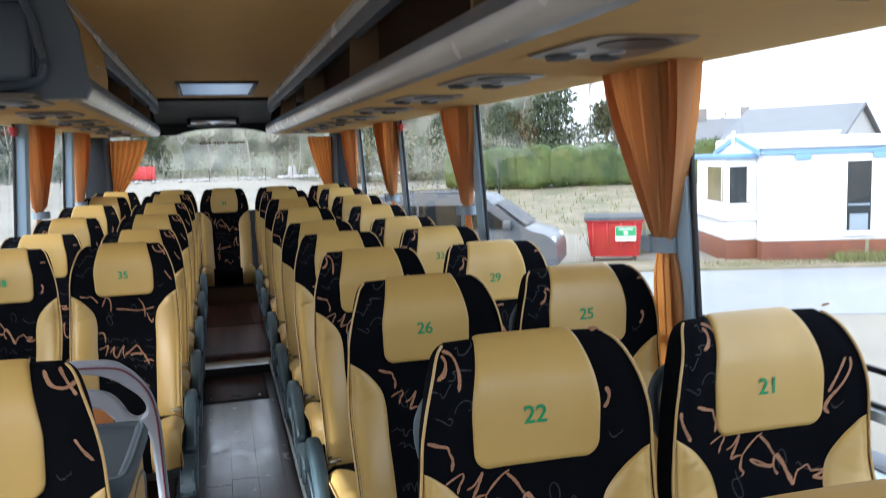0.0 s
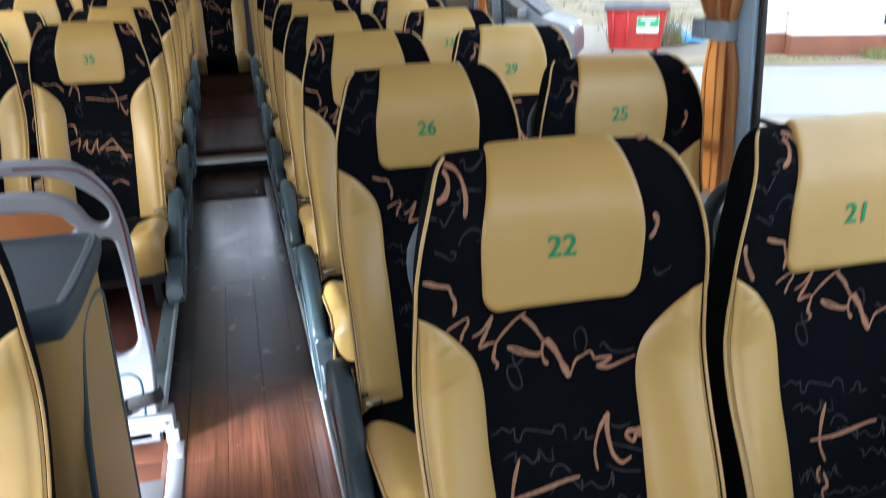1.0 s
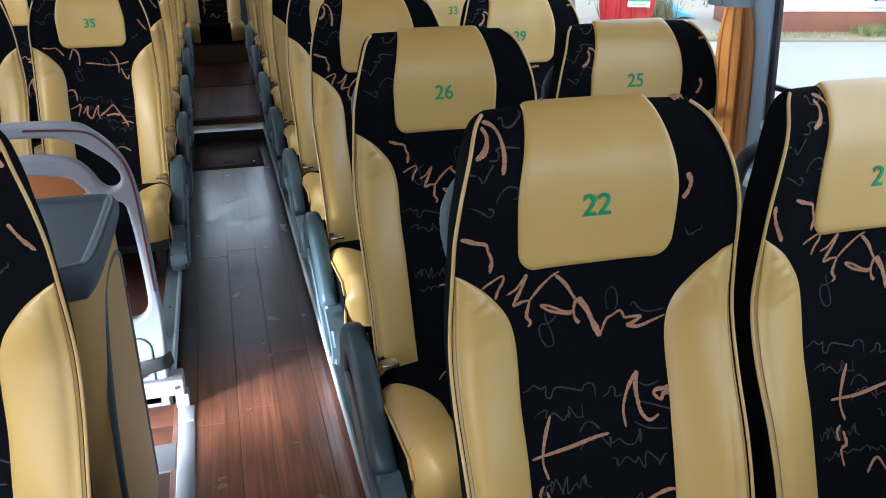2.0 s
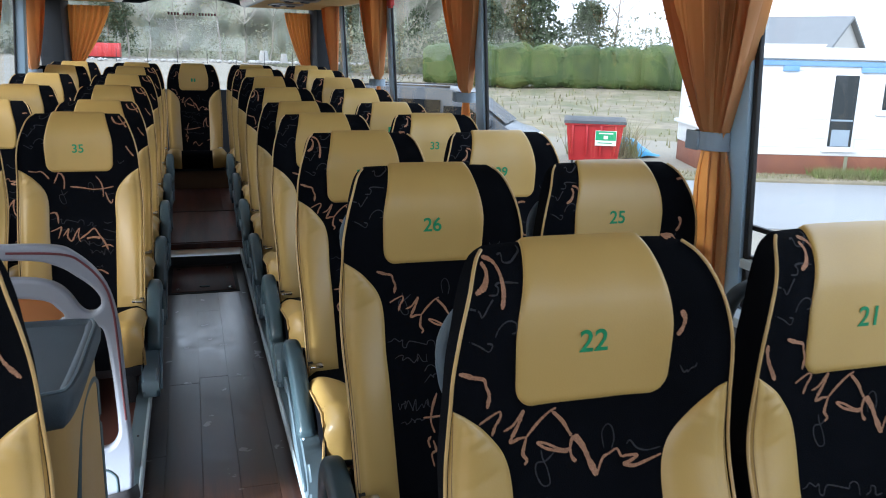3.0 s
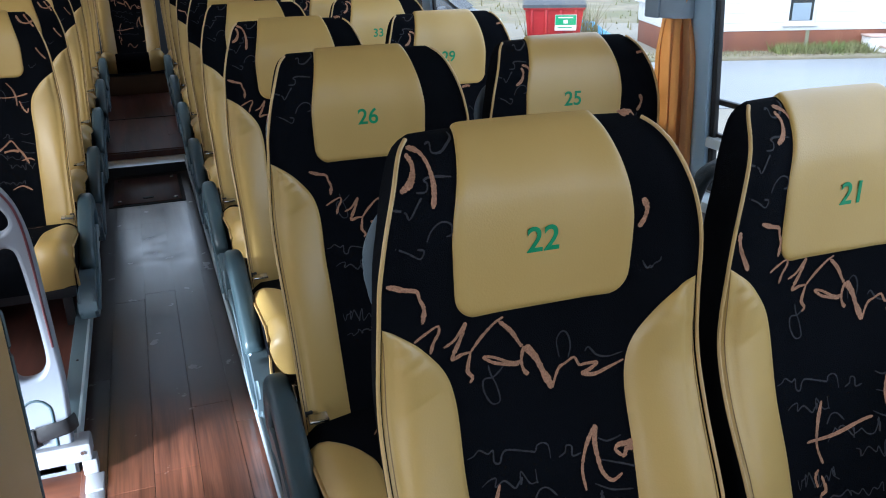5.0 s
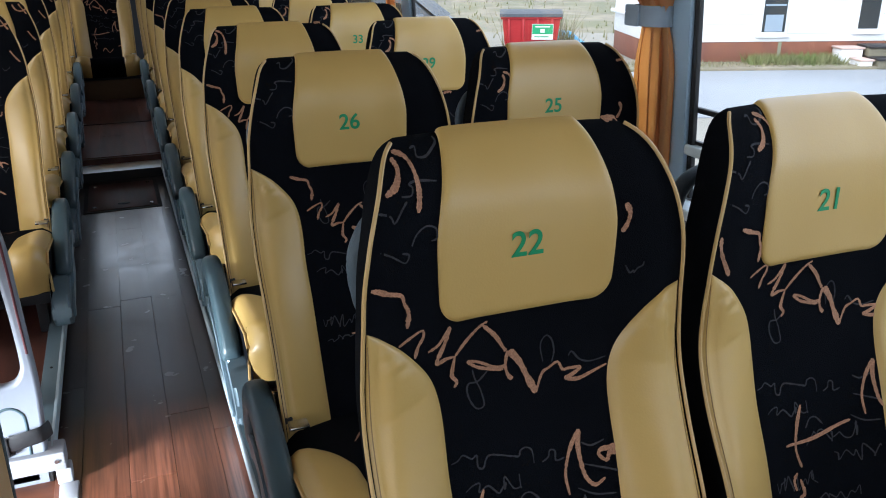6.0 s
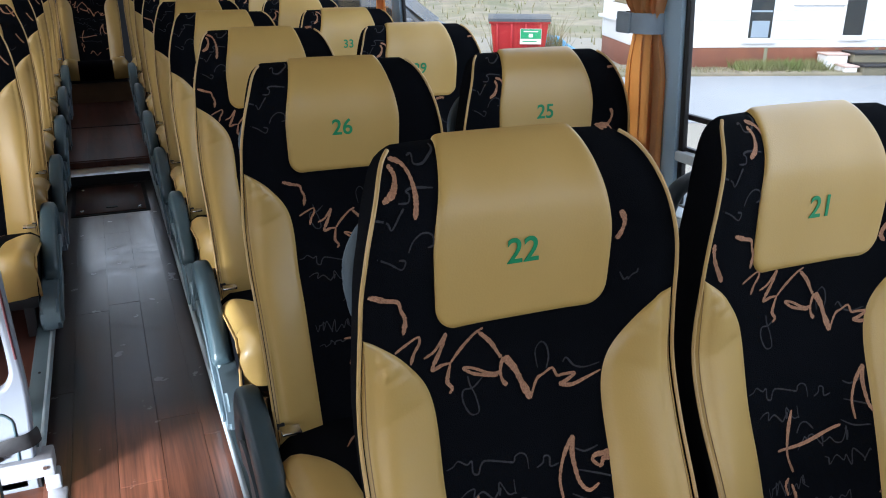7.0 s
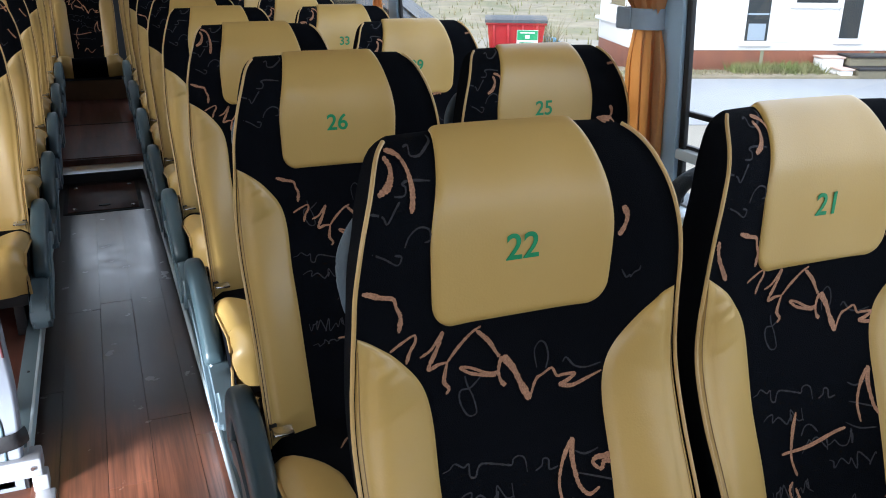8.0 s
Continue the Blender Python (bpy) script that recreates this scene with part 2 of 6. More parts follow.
def thing(name, label, category, group="", at=(0, 0, 0), kind=""):
    e = new(name)
    e.empty_display_size = 0.1
    e.location = at
    return tagged(e, label, category, group, kind)


def box(bm, x0, x1, y0, y1, z0, z1, bevel=0.0, turn=None, seg=2):
    """A box between two corners, its edges rounded; turn: a matrix applied to it."""
    r = bmesh.ops.create_cube(bm, size=1.0)
    vs = r["verts"]
    m = Matrix.Translation(((x0 + x1) / 2, (y0 + y1) / 2, (z0 + z1) / 2)) @ Matrix.Diagonal((abs(x1 - x0), abs(y1 - y0), abs(z1 - z0), 1))
    bmesh.ops.transform(bm, matrix=m, verts=vs)
    if bevel:
        es = list({e for v in vs for e in v.link_edges})
        g = bmesh.ops.bevel(bm, geom=vs + es, offset=bevel, segments=seg, profile=0.5, affect="EDGES")
        vs = list({v for f in g["faces"] for v in f.verts} | {v for v in vs if v.is_valid})
    if turn:
        bmesh.ops.transform(bm, matrix=turn, verts=vs)
    return vs


def boxpart(name, mat, parent, *size, bevel=0.004, label="", turn=None):
    bm = bmesh.new()
    box(bm, *size, bevel=bevel, turn=turn)
    return part(name, bm, mat, parent, label)


def tube(bm, pts, r, sides=8, closed=False, flat=1.0, up=(0, 0, 1)):
    """A round cord along a run of points; r may be a function of 0..1."""
    pts = [Vector(p) for p in pts]
    n = len(pts)
    rings = []
    ref = Vector(up)
    for i, p in enumerate(pts):
        a = pts[(i - 1) % n] if closed or i else pts[0]
        b = pts[(i + 1) % n] if closed or i < n - 1 else pts[-1]
        d = (b - a).normalized()
        side = d.cross(ref)
        if side.length < 1e-4:
            side = d.cross(Vector((1, 0.3, 0)))
        side.normalize()
        upv = side.cross(d).normalized()
        rad = r(i / max(1, n - 1)) if callable(r) else r
        rings.append([bm.verts.new(p + side * (math.cos(2 * math.pi * k / sides) * rad) + upv * (math.sin(2 * math.pi * k / sides) * rad * flat))
                      for k in range(sides)])
    for i in range(n if closed else n - 1):
        a, b = rings[i], rings[(i + 1) % n]
        for k in range(sides):
            bm.faces.new((a[k], a[(k + 1) % sides], b[(k + 1) % sides], b[k]))
    if not closed:
        bm.faces.new(rings[0][::-1])
        bm.faces.new(rings[-1])


def sheet(bm, fn, nu, nv, wrap_u=False):
    """A grid of faces over fn(u, v), u and v from 0 to 1."""
    g = [[bm.verts.new(fn(i / nu, j / nv)) for i in range(nu + (0 if wrap_u else 1))] for j in range(nv + 1)]
    w = len(g[0])
    for j in range(nv):
        for i in range(nu):
            bm.faces.new((g[j][i], g[j][(i + 1) % w], g[j + 1][(i + 1) % w], g[j + 1][i]))
    return g


def smooth_run(pts, steps=6):
    """A Catmull-Rom run through points."""
    p = [Vector(q) for q in pts]
    out = []
    for i in range(len(p) - 1):
        a, b, c, d = p[max(0, i - 1)], p[i], p[i + 1], p[min(len(p) - 1, i + 2)]
        for s in range(steps):
            t = s / steps
            out.append(0.5 * (2 * b + (c - a) * t + (2 * a - 5 * b + 4 * c - d) * t * t + (3 * b - a - 3 * c + d) * t ** 3))
    out.append(p[-1])
    return out


def ease(x, knots):
    """Smooth value through (x, value) knots."""
    if x <= knots[0][0]:
        return knots[0][1]
    for (a, va), (b, vb) in zip(knots, knots[1:]):
        if x <= b:
            t = (x - a) / (b - a)
            return va + (vb - va) * t
    return knots[-1][1]


def prism(bm, outline, axis, a, b):
    """An outline (pairs) drawn out along an axis from a to b."""
    def put(p, v):
        return (v, p[0], p[1]) if axis == "x" else (p[0], v, p[1]) if axis == "y" else (p[0], p[1], v)
    lo, hi = [bm.verts.new(put(p, a)) for p in outline], [bm.verts.new(put(p, b)) for p in outline]
    n = len(outline)
    for i in range(n):
        bm.faces.new((lo[i], lo[(i + 1) % n], hi[(i + 1) % n], hi[i]))
    bm.faces.new(lo[::-1])
    bm.faces.new(hi)


# ---- coach shell ----
WR, WL = 1.15, -1.11          # inner faces of the side walls
FRONT, REAR = -1.7, 8.30
SILL, HEAD = 0.60, 1.45       # window openings
PLAT = -0.03                  # platform under the seats
WELL = -0.088                 # sunken aisle floor
POSTS = {"east": (0.55, 2.145, 3.84, 5.42, 6.98), "west": (0.35, 1.80, 3.55, 5.02, 6.42)}


def rise(y):
    """Height of the rear rows' floor over the front ones."""
    return ease(y, ((4.6, 0.0), (5.3, 0.035), (6.05, 0.072), (6.8, 0.105), (7.5, 0.12), (9, 0.12)))


def floor_sheet(name, x0, x1, y0, y1, base, mat, label, thick=0.05):
    bm = bmesh.new()
    n = max(2, int((y1 - y0) / 0.35))
    top = [[bm.verts.new((x, y0 + (y1 - y0) * j / n, base + rise(y0 + (y1 - y0) * j / n))) for x in (x0, x1)] for j in range(n + 1)]
    low = [[bm.verts.new((v.co.x, v.co.y, v.co.z - thick)) for v in r] for r in top]
    for j in range(n):
        bm.faces.new((top[j][0], top[j][1], top[j + 1][1], top[j + 1][0]))
        bm.faces.new((low[j][0], low[j + 1][0], low[j + 1][1], low[j][1]))
        for k in (0, 1):
            bm.faces.new((top[j][k], low[j][k], low[j + 1][k], top[j + 1][k]))
    bm.faces.new((top[0][0], low[0][0], low[0][1], top[0][1]))
    bm.faces.new((top[n][0], top[n][1], low[n][1], low[n][0]))
    return tagged(finish(name, bm, mat, smooth=False), label, "floor", kind="structure")


STAIR0, STAIR1 = 2.06, 2.60   # the stairwell to the side door, on the left
DOOR0 = 1.86
floor_sheet("floor_right", 0.235, WR, FRONT, REAR, PLAT, DARKPLANK, "brown wood-look vinyl seat platform")
floor_sheet("floor_left_front", WL, -0.262, FRONT, STAIR0, PLAT, DARKPLANK, "brown wood-look vinyl seat platform")
floor_sheet("floor_left_rear", WL, -0.262, STAIR1, REAR, PLAT, DARKPLANK, "brown wood-look vinyl seat platform")
BEAM = 5.43
aisle = tagged(new("floor_aisle"), "sunken aisle floor of red-brown wood-look planks", "floor", kind="structure")
bm = bmesh.new()
box(bm, -0.262, 0.235, FRONT, BEAM + 0.03, WELL - 0.05, WELL - 0.004)
part("underlay", bm, JOINT, aisle)
floor_sheet("floor_aisle_rear", -0.262, 0.235, BEAM + 0.012, REAR - 0.9, -0.004, DARKPLANK, "raised rear aisle floor of dark brown vinyl", 0.16)
for name, x, sgn in (("step_wall_right", 0.212, 1), ("step_wall_left", -0.234, -1)):
    bm = bmesh.new()
    if sgn > 0:
        box(bm, x, x + 0.008, FRONT, BEAM, WELL - 0.03, -0.012)
    else:
        box(bm, x - 0.008, x, STAIR1, BEAM, WELL - 0.03, -0.012)
        box(bm, x - 0.008, x, FRONT, STAIR0, WELL - 0.03, -0.012)
    tagged(finish(name, bm, RUBBER), "black vinyl upstand beside the sunken aisle", "step", kind="structure")


def rail(name, x0, x1, y0, y1, label):
    """Aluminium edging of the aisle, an angle with a rounded nosing and screws."""
    r = thing(name, label, "edging")
    bm = bmesh.new()
    box(bm, x0, x1, y0, y1, -0.012, 0.0, 0.003)
    inner = x0 if x0 > 0 else x1
    part("angle", bm, ALU, r)
    bm = bmesh.new()
    box(bm, inner - 0.004, inner + 0.004, y0, y1, -0.035, 0.004, 0.002)
    part("nosing", bm, RAILEDGE, r, "bright rounded nosing")
    y = y0 + 0.05
    while y < y1:
        b2 = bmesh.new()
        bmesh.ops.create_cone(b2, cap_ends=True, segments=10, radius1=0.004, radius2=0.003, depth=0.003,
                              matrix=Matrix.Translation(((x0 + x1) / 2, y, 0.0015)))
        part("screw", b2, BLACKMETAL, r)
        y += 0.38
    return r


rail("aisle_rail", 0.200, 0.246, FRONT, BEAM, "satin aluminium edging strip along the aisle step")
rail("aisle_rail", -0.268, -0.224, STAIR1, BEAM, "satin aluminium edging strip along the aisle step")
rail("aisle_rail", -0.268, -0.224, FRONT, STAIR0, "satin aluminium edging strip along the aisle step")
rear_boards = tagged(new("floor_boards_rear"), "dark brown wood-look boards of the raised rear aisle", "floor", kind="structure")
for x0, x1, y0 in ((-0.232, -0.110, 0.9), (-0.110, 0.012, 0.45), (0.012, 0.134, 0.75), (0.134, 0.232, 0.3)):
    ends = [BEAM + 0.03] + [BEAM + 0.03 + y0 + 0.95 * k for k in range(3) if BEAM + y0 + 0.95 * k < REAR - 1.0] + [REAR - 0.92]
    for a, b in zip(ends, ends[1:]):
        bm = bmesh.new()
        n = max(2, int((b - a) / 0.2))
        top = [[bm.verts.new((x, a + (b - a - 0.0015) * j / n, rise(a + (b - a) * j / n) + 0.001)) for x in (x0, x1 - 0.0012)] for j in range(n + 1)]
        low = [[bm.verts.new(v.co - Vector((0, 0, 0.006))) for v in r] for r in top]
        for j in range(n):
            bm.faces.new((top[j][0], top[j][1], top[j + 1][1], top[j + 1][0]))
            for k in (0, 1):
                bm.faces.new((top[j][k], top[j + 1][k], low[j + 1][k], low[j][k]))
        for r, q in ((top[0], low[0]), (top[n], low[n])):
            bm.faces.new((r[0], r[1], q[1], q[0]))
        finish("board", bm, DARKPLANK, rear_boards, smooth=False)
bar = thing("step_edge", "bright aluminium nosing across the aisle step", "edging")
bm = bmesh.new()
prism(bm, ((BEAM - 0.018, -0.030), (BEAM - 0.013, 0.001), (BEAM - 0.008, 0.006), (BEAM + 0.026, 0.006), (BEAM + 0.026, -0.026)), "x", -0.224, 0.200)
part("nosing", bm, STEPBAR, bar)
boxpart("riser", RUBBER, bar, -0.234, 0.212, BEAM, BEAM + 0.01, WELL, -0.02, bevel=0.0)
for y in (6.22, 7.02):
    strip = thing("floor_strip", "dark metal joint strip across the rear aisle", "edging")
    boxpart("strip", BLACKMETAL, strip, -0.23, 0.23, y, y + 0.02, rise(y) - 0.01, rise(y) + 0.004, bevel=0.002)
    for sx in (-0.2, 0.2):
        bm = bmesh.new()
        bmesh.ops.create_cone(bm, cap_ends=True, segments=10, radius1=0.012, radius2=0.010, depth=0.004,
                              matrix=Matrix.Translation((sx, y + 0.05, rise(y) + 0.002)))
        part("stud", bm, STEEL, strip)
hatch = thing("floor_hatch", "dark brown floor hatch with a black rim and latch", "hatch")
boxpart("rim", RUBBER, hatch, -0.206, 0.160, 4.83, 5.38, WELL - 0.002, WELL + 0.003, bevel=0.001)
boxpart("lid", DARKPLANK, hatch, -0.186, 0.140, 4.855, 5.355, WELL + 0.001, WELL + 0.006, bevel=0.002)
bm = bmesh.new()
bmesh.ops.create_cone(bm, cap_ends=True, segments=14, radius1=0.024, radius2=0.02, depth=0.006,
                      matrix=Matrix.Translation((-0.018, 4.935, WELL + 0.007)) @ Matrix.Diagonal((1.3, 0.7, 1, 1)))
part("latch", bm, BLACKMETAL, hatch)
for sx in (-0.155, 0.112):
    for sy in (4.90, 5.31):
        bm = bmesh.new()
        bmesh.ops.create_cone(bm, cap_ends=True, segments=10, radius1=0.011, radius2=0.009, depth=0.004,
                              matrix=Matrix.Translation((sx, sy, WELL + 0.008)))
        part("stud", bm, STEEL, hatch)

def upper():
    """The rack, ceiling and window heads climb and drift a little towards the rear, as the body does against the seat rows."""
    m = Matrix.Identity(4)
    m[0][1], m[0][3] = -0.0155, 0.0155 * 3.0
    m[2][1], m[2][3] = 0.011, -0.011 * 2.0
    return m


def lift_up(ob):
    """The upper shear; the ceiling's own level is even, so what lies above the shelf climbs less."""
    for o in [ob, *ob.children]:
        if o.type == "MESH":
            for v in o.data.vertices:
                if v.co.z > 1.64:
                    v.co.z += 0.011 * (7.7 - v.co.y)
            o.data.transform(upper())
    return ob


# side walls: a dado below the windows, a frieze over them, posts between
def lean_in(out):
    """The coach's sides lean inwards above the sill."""
    m = Matrix.Identity(4)
    m[0][2], m[0][3] = -out * 0.06, out * 0.06 * SILL
    return m


for side, wall, out in (("east", WR, 1), ("west", WL, -1)):
    a, b = sorted((wall, wall + out * 0.07))
    bm = bmesh.new()
    if side == "west":
        # the wall stops short here for the front opening added as a light source
        box(bm, a, b, FRONT, FRONT + 0.1, -1.2, SILL, 0.003)
        box(bm, a, b, FRONT + 1.05, DOOR0, -1.2, SILL, 0.003)
        box(bm, a, b, STAIR1 + 0.15, REAR, -1.2, SILL, 0.003)
    else:
        box(bm, a, b, FRONT, REAR, -1.2, SILL, 0.003)
    tagged(finish(f"wall_{side}_lower", bm, WALLFELT), "grey padded side wall below the coach windows", "wall", kind="structure")
    bm = bmesh.new()
    climb = upper()
    climb[0][1] = climb[0][3] = 0.0
    box(bm, a, b, FRONT, REAR, HEAD, 1.86, 0.003, turn=climb @ lean_in(out))
    tagged(finish(f"wall_{side}_upper", bm, PANELWOOD), "cream wall band above the coach windows", "wall", kind="structure")
    sill = thing(f"window_sill_{side}", "grey plastic ledge under the coach windows", "sill", kind="structure")
    for y0, y1 in (((FRONT + 1.05, DOOR0), (STAIR1 + 0.15, REAR)) if side == "west" else ((FRONT, REAR),)):
        c, d = sorted((wall - out * 0.05, wall + out * 0.02))
        boxpart("ledge", BRIGHTALU, sill, c, d, y0, y1, SILL - 0.03, SILL - 0.005, bevel=0.006, label="pale lower ledge")
        c, d = sorted((wall - out * 0.016, wall + out * 0.008))
        boxpart("shelf", BRIGHTALU, sill, c, d, y0, y1, 0.695, 0.718, bevel=0.005, label="pale window shelf")
        c, d = sorted((wall - out * 0.004, wall + out * 0.008))
        boxpart("seal", RUBBER, sill, c, d, y0, y1, 0.785, 0.797, bevel=0.003, label="black rubber seal")
        boxpart("seal", RUBBER, sill, c, d, y0, y1, 0.719, 0.727, bevel=0.002, label="black rubber seal")
    for y in POSTS[side]:
        p = thing("window_post", "blue-grey window post with black rubber seal", "post", "window posts", kind="structure")
        c, d = sorted((wall - out * (0.012 if out > 0 else 0.05), wall + out * 0.004))
        boxpart("cover", POST, p, c, d, y - 0.036, y + 0.06, SILL, HEAD + 0.06, bevel=0.004, turn=lean_in(out))
        c, d = sorted((wall - out * 0.003, wall + out * 0.009))
        boxpart("seal", RUBBER, p, c, d, y - 0.052, y - 0.036, SILL, HEAD + 0.06, bevel=0.003, turn=lean_in(out))
        boxpart("seal", RUBBER, p, c, d, y + 0.06, y + 0.075, SILL, HEAD + 0.06, bevel=0.004, turn=lean_in(out))
    ends = [FRONT + 0.3, *POSTS[side], 7.95]
    w = thing(f"window_{side}", "clear coach side windows", "window", kind="structure")
    for y0, y1 in zip(ends, ends[1:]):
        c, d = sorted((wall + out * 0.010, wall + out * 0.016))
        pane = boxpart("pane", GLASS, w, c, d, y0 + 0.05, y1 - 0.05, SILL, HEAD + 0.07, bevel=0.0, turn=lean_in(out))
        pane.visible_shadow = False
    # rear corner pillar
    c, d = sorted((wall - out * 0.12, wall + out * 0.06))
    bm = bmesh.new()
    box(bm, c, d, 7.85, REAR + 0.05, 0.3, 1.7, 0.02)
    tagged(finish("corner_pillar", bm, NEARBLACK), "dark grey rear corner pillar", "pillar", kind="structure")

# rear wall with an arched window
bm = bmesh.new()
N = 24
for i in range(N):
    u0, u1 = -1.03 + 2.1 * i / N, -1.03 + 2.1 * (i + 1) / N
    arch = [1.53 + 0.06 * max(0.0, 1 - (abs(u - 0.02) / 0.42) ** 2.4) ** 0.8 for u in (u0, u1)]
    vs = [bm.verts.new(p) for p in ((u0, REAR, arch[0]), (u1, REAR, arch[1]), (u1, REAR, 1.9), (u0, REAR, 1.9),
                                    (u0, REAR + 0.08, arch[0]), (u1, REAR + 0.08, arch[1]), (u1, REAR + 0.08, 1.9), (u0, REAR + 0.08, 1.9))]
    for q in ((0, 1, 2, 3), (7, 6, 5, 4), (0, 4, 5, 1), (3, 2, 6, 7), (0, 3, 7, 4), (1, 5, 6, 2)):
        bm.faces.new([vs[k] for k in q])
tagged(finish("wall_rear_upper", bm, NEARBLACK), "dark grey rear wall arched over the back window", "wall", kind="structure")
bm = bmesh.new()
box(bm, WL, WR, REAR, REAR + 0.08, -1.2, 0.80, 0.004)
tagged(finish("wall_rear_lower", bm, BULKHEAD), "dark grey rear wall below the back window", "wall", kind="structure")
w = thing("window_rear", "wide arched back window of the coach", "window", kind="structure")
pane = boxpart("pane", GLASS, w, -1.03, 1.07, REAR + 0.03, REAR + 0.036, 0.80, 1.62, bevel=0.0)
pane.visible_shadow = False
# back window lettering, worn and unreadable
sticker = thing("window_sticker", "row of small faded red sticker marks", "sticker")
for i in range(16):
    if i in (4, 9):
        continue
    boxpart("mark", REDSTRIPE, sticker, -0.20 + i * 0.026, -0.183 + i * 0.026, REAR + 0.024, REAR + 0.028, 1.44, 1.462, bevel=0.0)

# front end, behind the camera
bm = bmesh.new()
box(bm, WL, WR, FRONT - 0.08, FRONT, -1.2, 0.0, 0.004)
box(bm, WL, WR, FRONT - 0.08, FRONT, 1.74, 1.9, 0.004)
tagged(finish("wall_front", bm, BULKHEAD), "dark dashboard wall under the windscreen", "wall", kind="structure")
w = thing("window_front", "wide windscreen of the coach", "window", kind="structure")
pane = boxpart("pane", GLASS, w, WL + 0.05, WR - 0.05, FRONT - 0.05, FRONT - 0.044, 0.0, 1.74, bevel=0.0)
pane.visible_shadow = False
for x0, x1 in ((WL - 0.06, WL + 0.05), (WR - 0.05, WR + 0.06)):
    boxpart("pillar", BULKHEAD, w, x0, x1, FRONT - 0.08, FRONT, 0.0, 1.74, bevel=0.01)

# ceiling and roof
CEIL = 1.75
bm = bmesh.new()
box(bm, -0.58, 0.53, FRONT, 6.17, CEIL, CEIL + 0.04)
box(bm, -0.58, 0.53, 7.22, 7.55, CEIL, CEIL + 0.04)
box(bm, -0.58, -0.25, 6.17, 7.22, CEIL, CEIL + 0.04)
box(bm, 0.315, 0.53, 6.17, 7.22, CEIL, CEIL + 0.04)
tagged(lift_up(finish("ceiling", bm, CEILCLOTH)), "brown felt-lined coach ceiling", "ceiling", kind="structure")
bm = bmesh.new()
box(bm, WL - 0.07, -0.25, FRONT, REAR + 0.05, 1.86, 1.92)
box(bm, 0.315, WR + 0.07, FRONT, REAR + 0.05, 1.86, 1.92)
box(bm, -0.25, 0.315, FRONT, 6.17, 1.86, 1.92)
box(bm, -0.25, 0.315, 7.22, REAR + 0.05, 1.86, 1.92)
tagged(lift_up(finish("roof", bm, BULKHEAD)), "coach roof skin", "roof", kind="structure")
rh = thing("roof_hatch", "translucent roof hatch in a dark frame", "hatch")
for a in ((-0.25, -0.22, 6.17, 7.22), (0.285, 0.315, 6.17, 7.22), (-0.22, 0.285, 6.17, 6.21), (-0.22, 0.285, 7.18, 7.22)):
    boxpart("frame", RUBBER, rh, *a, 1.735, 1.90, bevel=0.006)
pane = boxpart("pane", HATCHPANE, rh, -0.22, 0.285, 6.21, 7.18, 1.742, 1.75, bevel=0.0)
pane.visible_shadow = False
lift_up(rh)
# sloping rear bulkhead between the racks, with a small screen in it
bm = bmesh.new()
prism(bm, ((7.53, CEIL + 0.03), (7.53, CEIL - 0.03), (7.85, 1.69), (8.28, 1.56), (8.28, 1.80)), "x", -0.50, 0.54)
tagged(lift_up(finish("rear_bulkhead", bm, NEARBLACK)), "dark sloping bulkhead above the back window", "bulkhead", kind="structure")
scr = thing("rear_display", "rear clock panel with a pale blue glass front", "panel")
boxpart("frame", RUBBER, scr, -0.22, 0.25, 8.13, 8.22, 1.535, 1.625, bevel=0.01)
boxpart("glass_front", MIRROR, scr, -0.19, 0.22, 8.12, 8.132, 1.547, 1.603, bevel=0.004)
lift_up(scr)


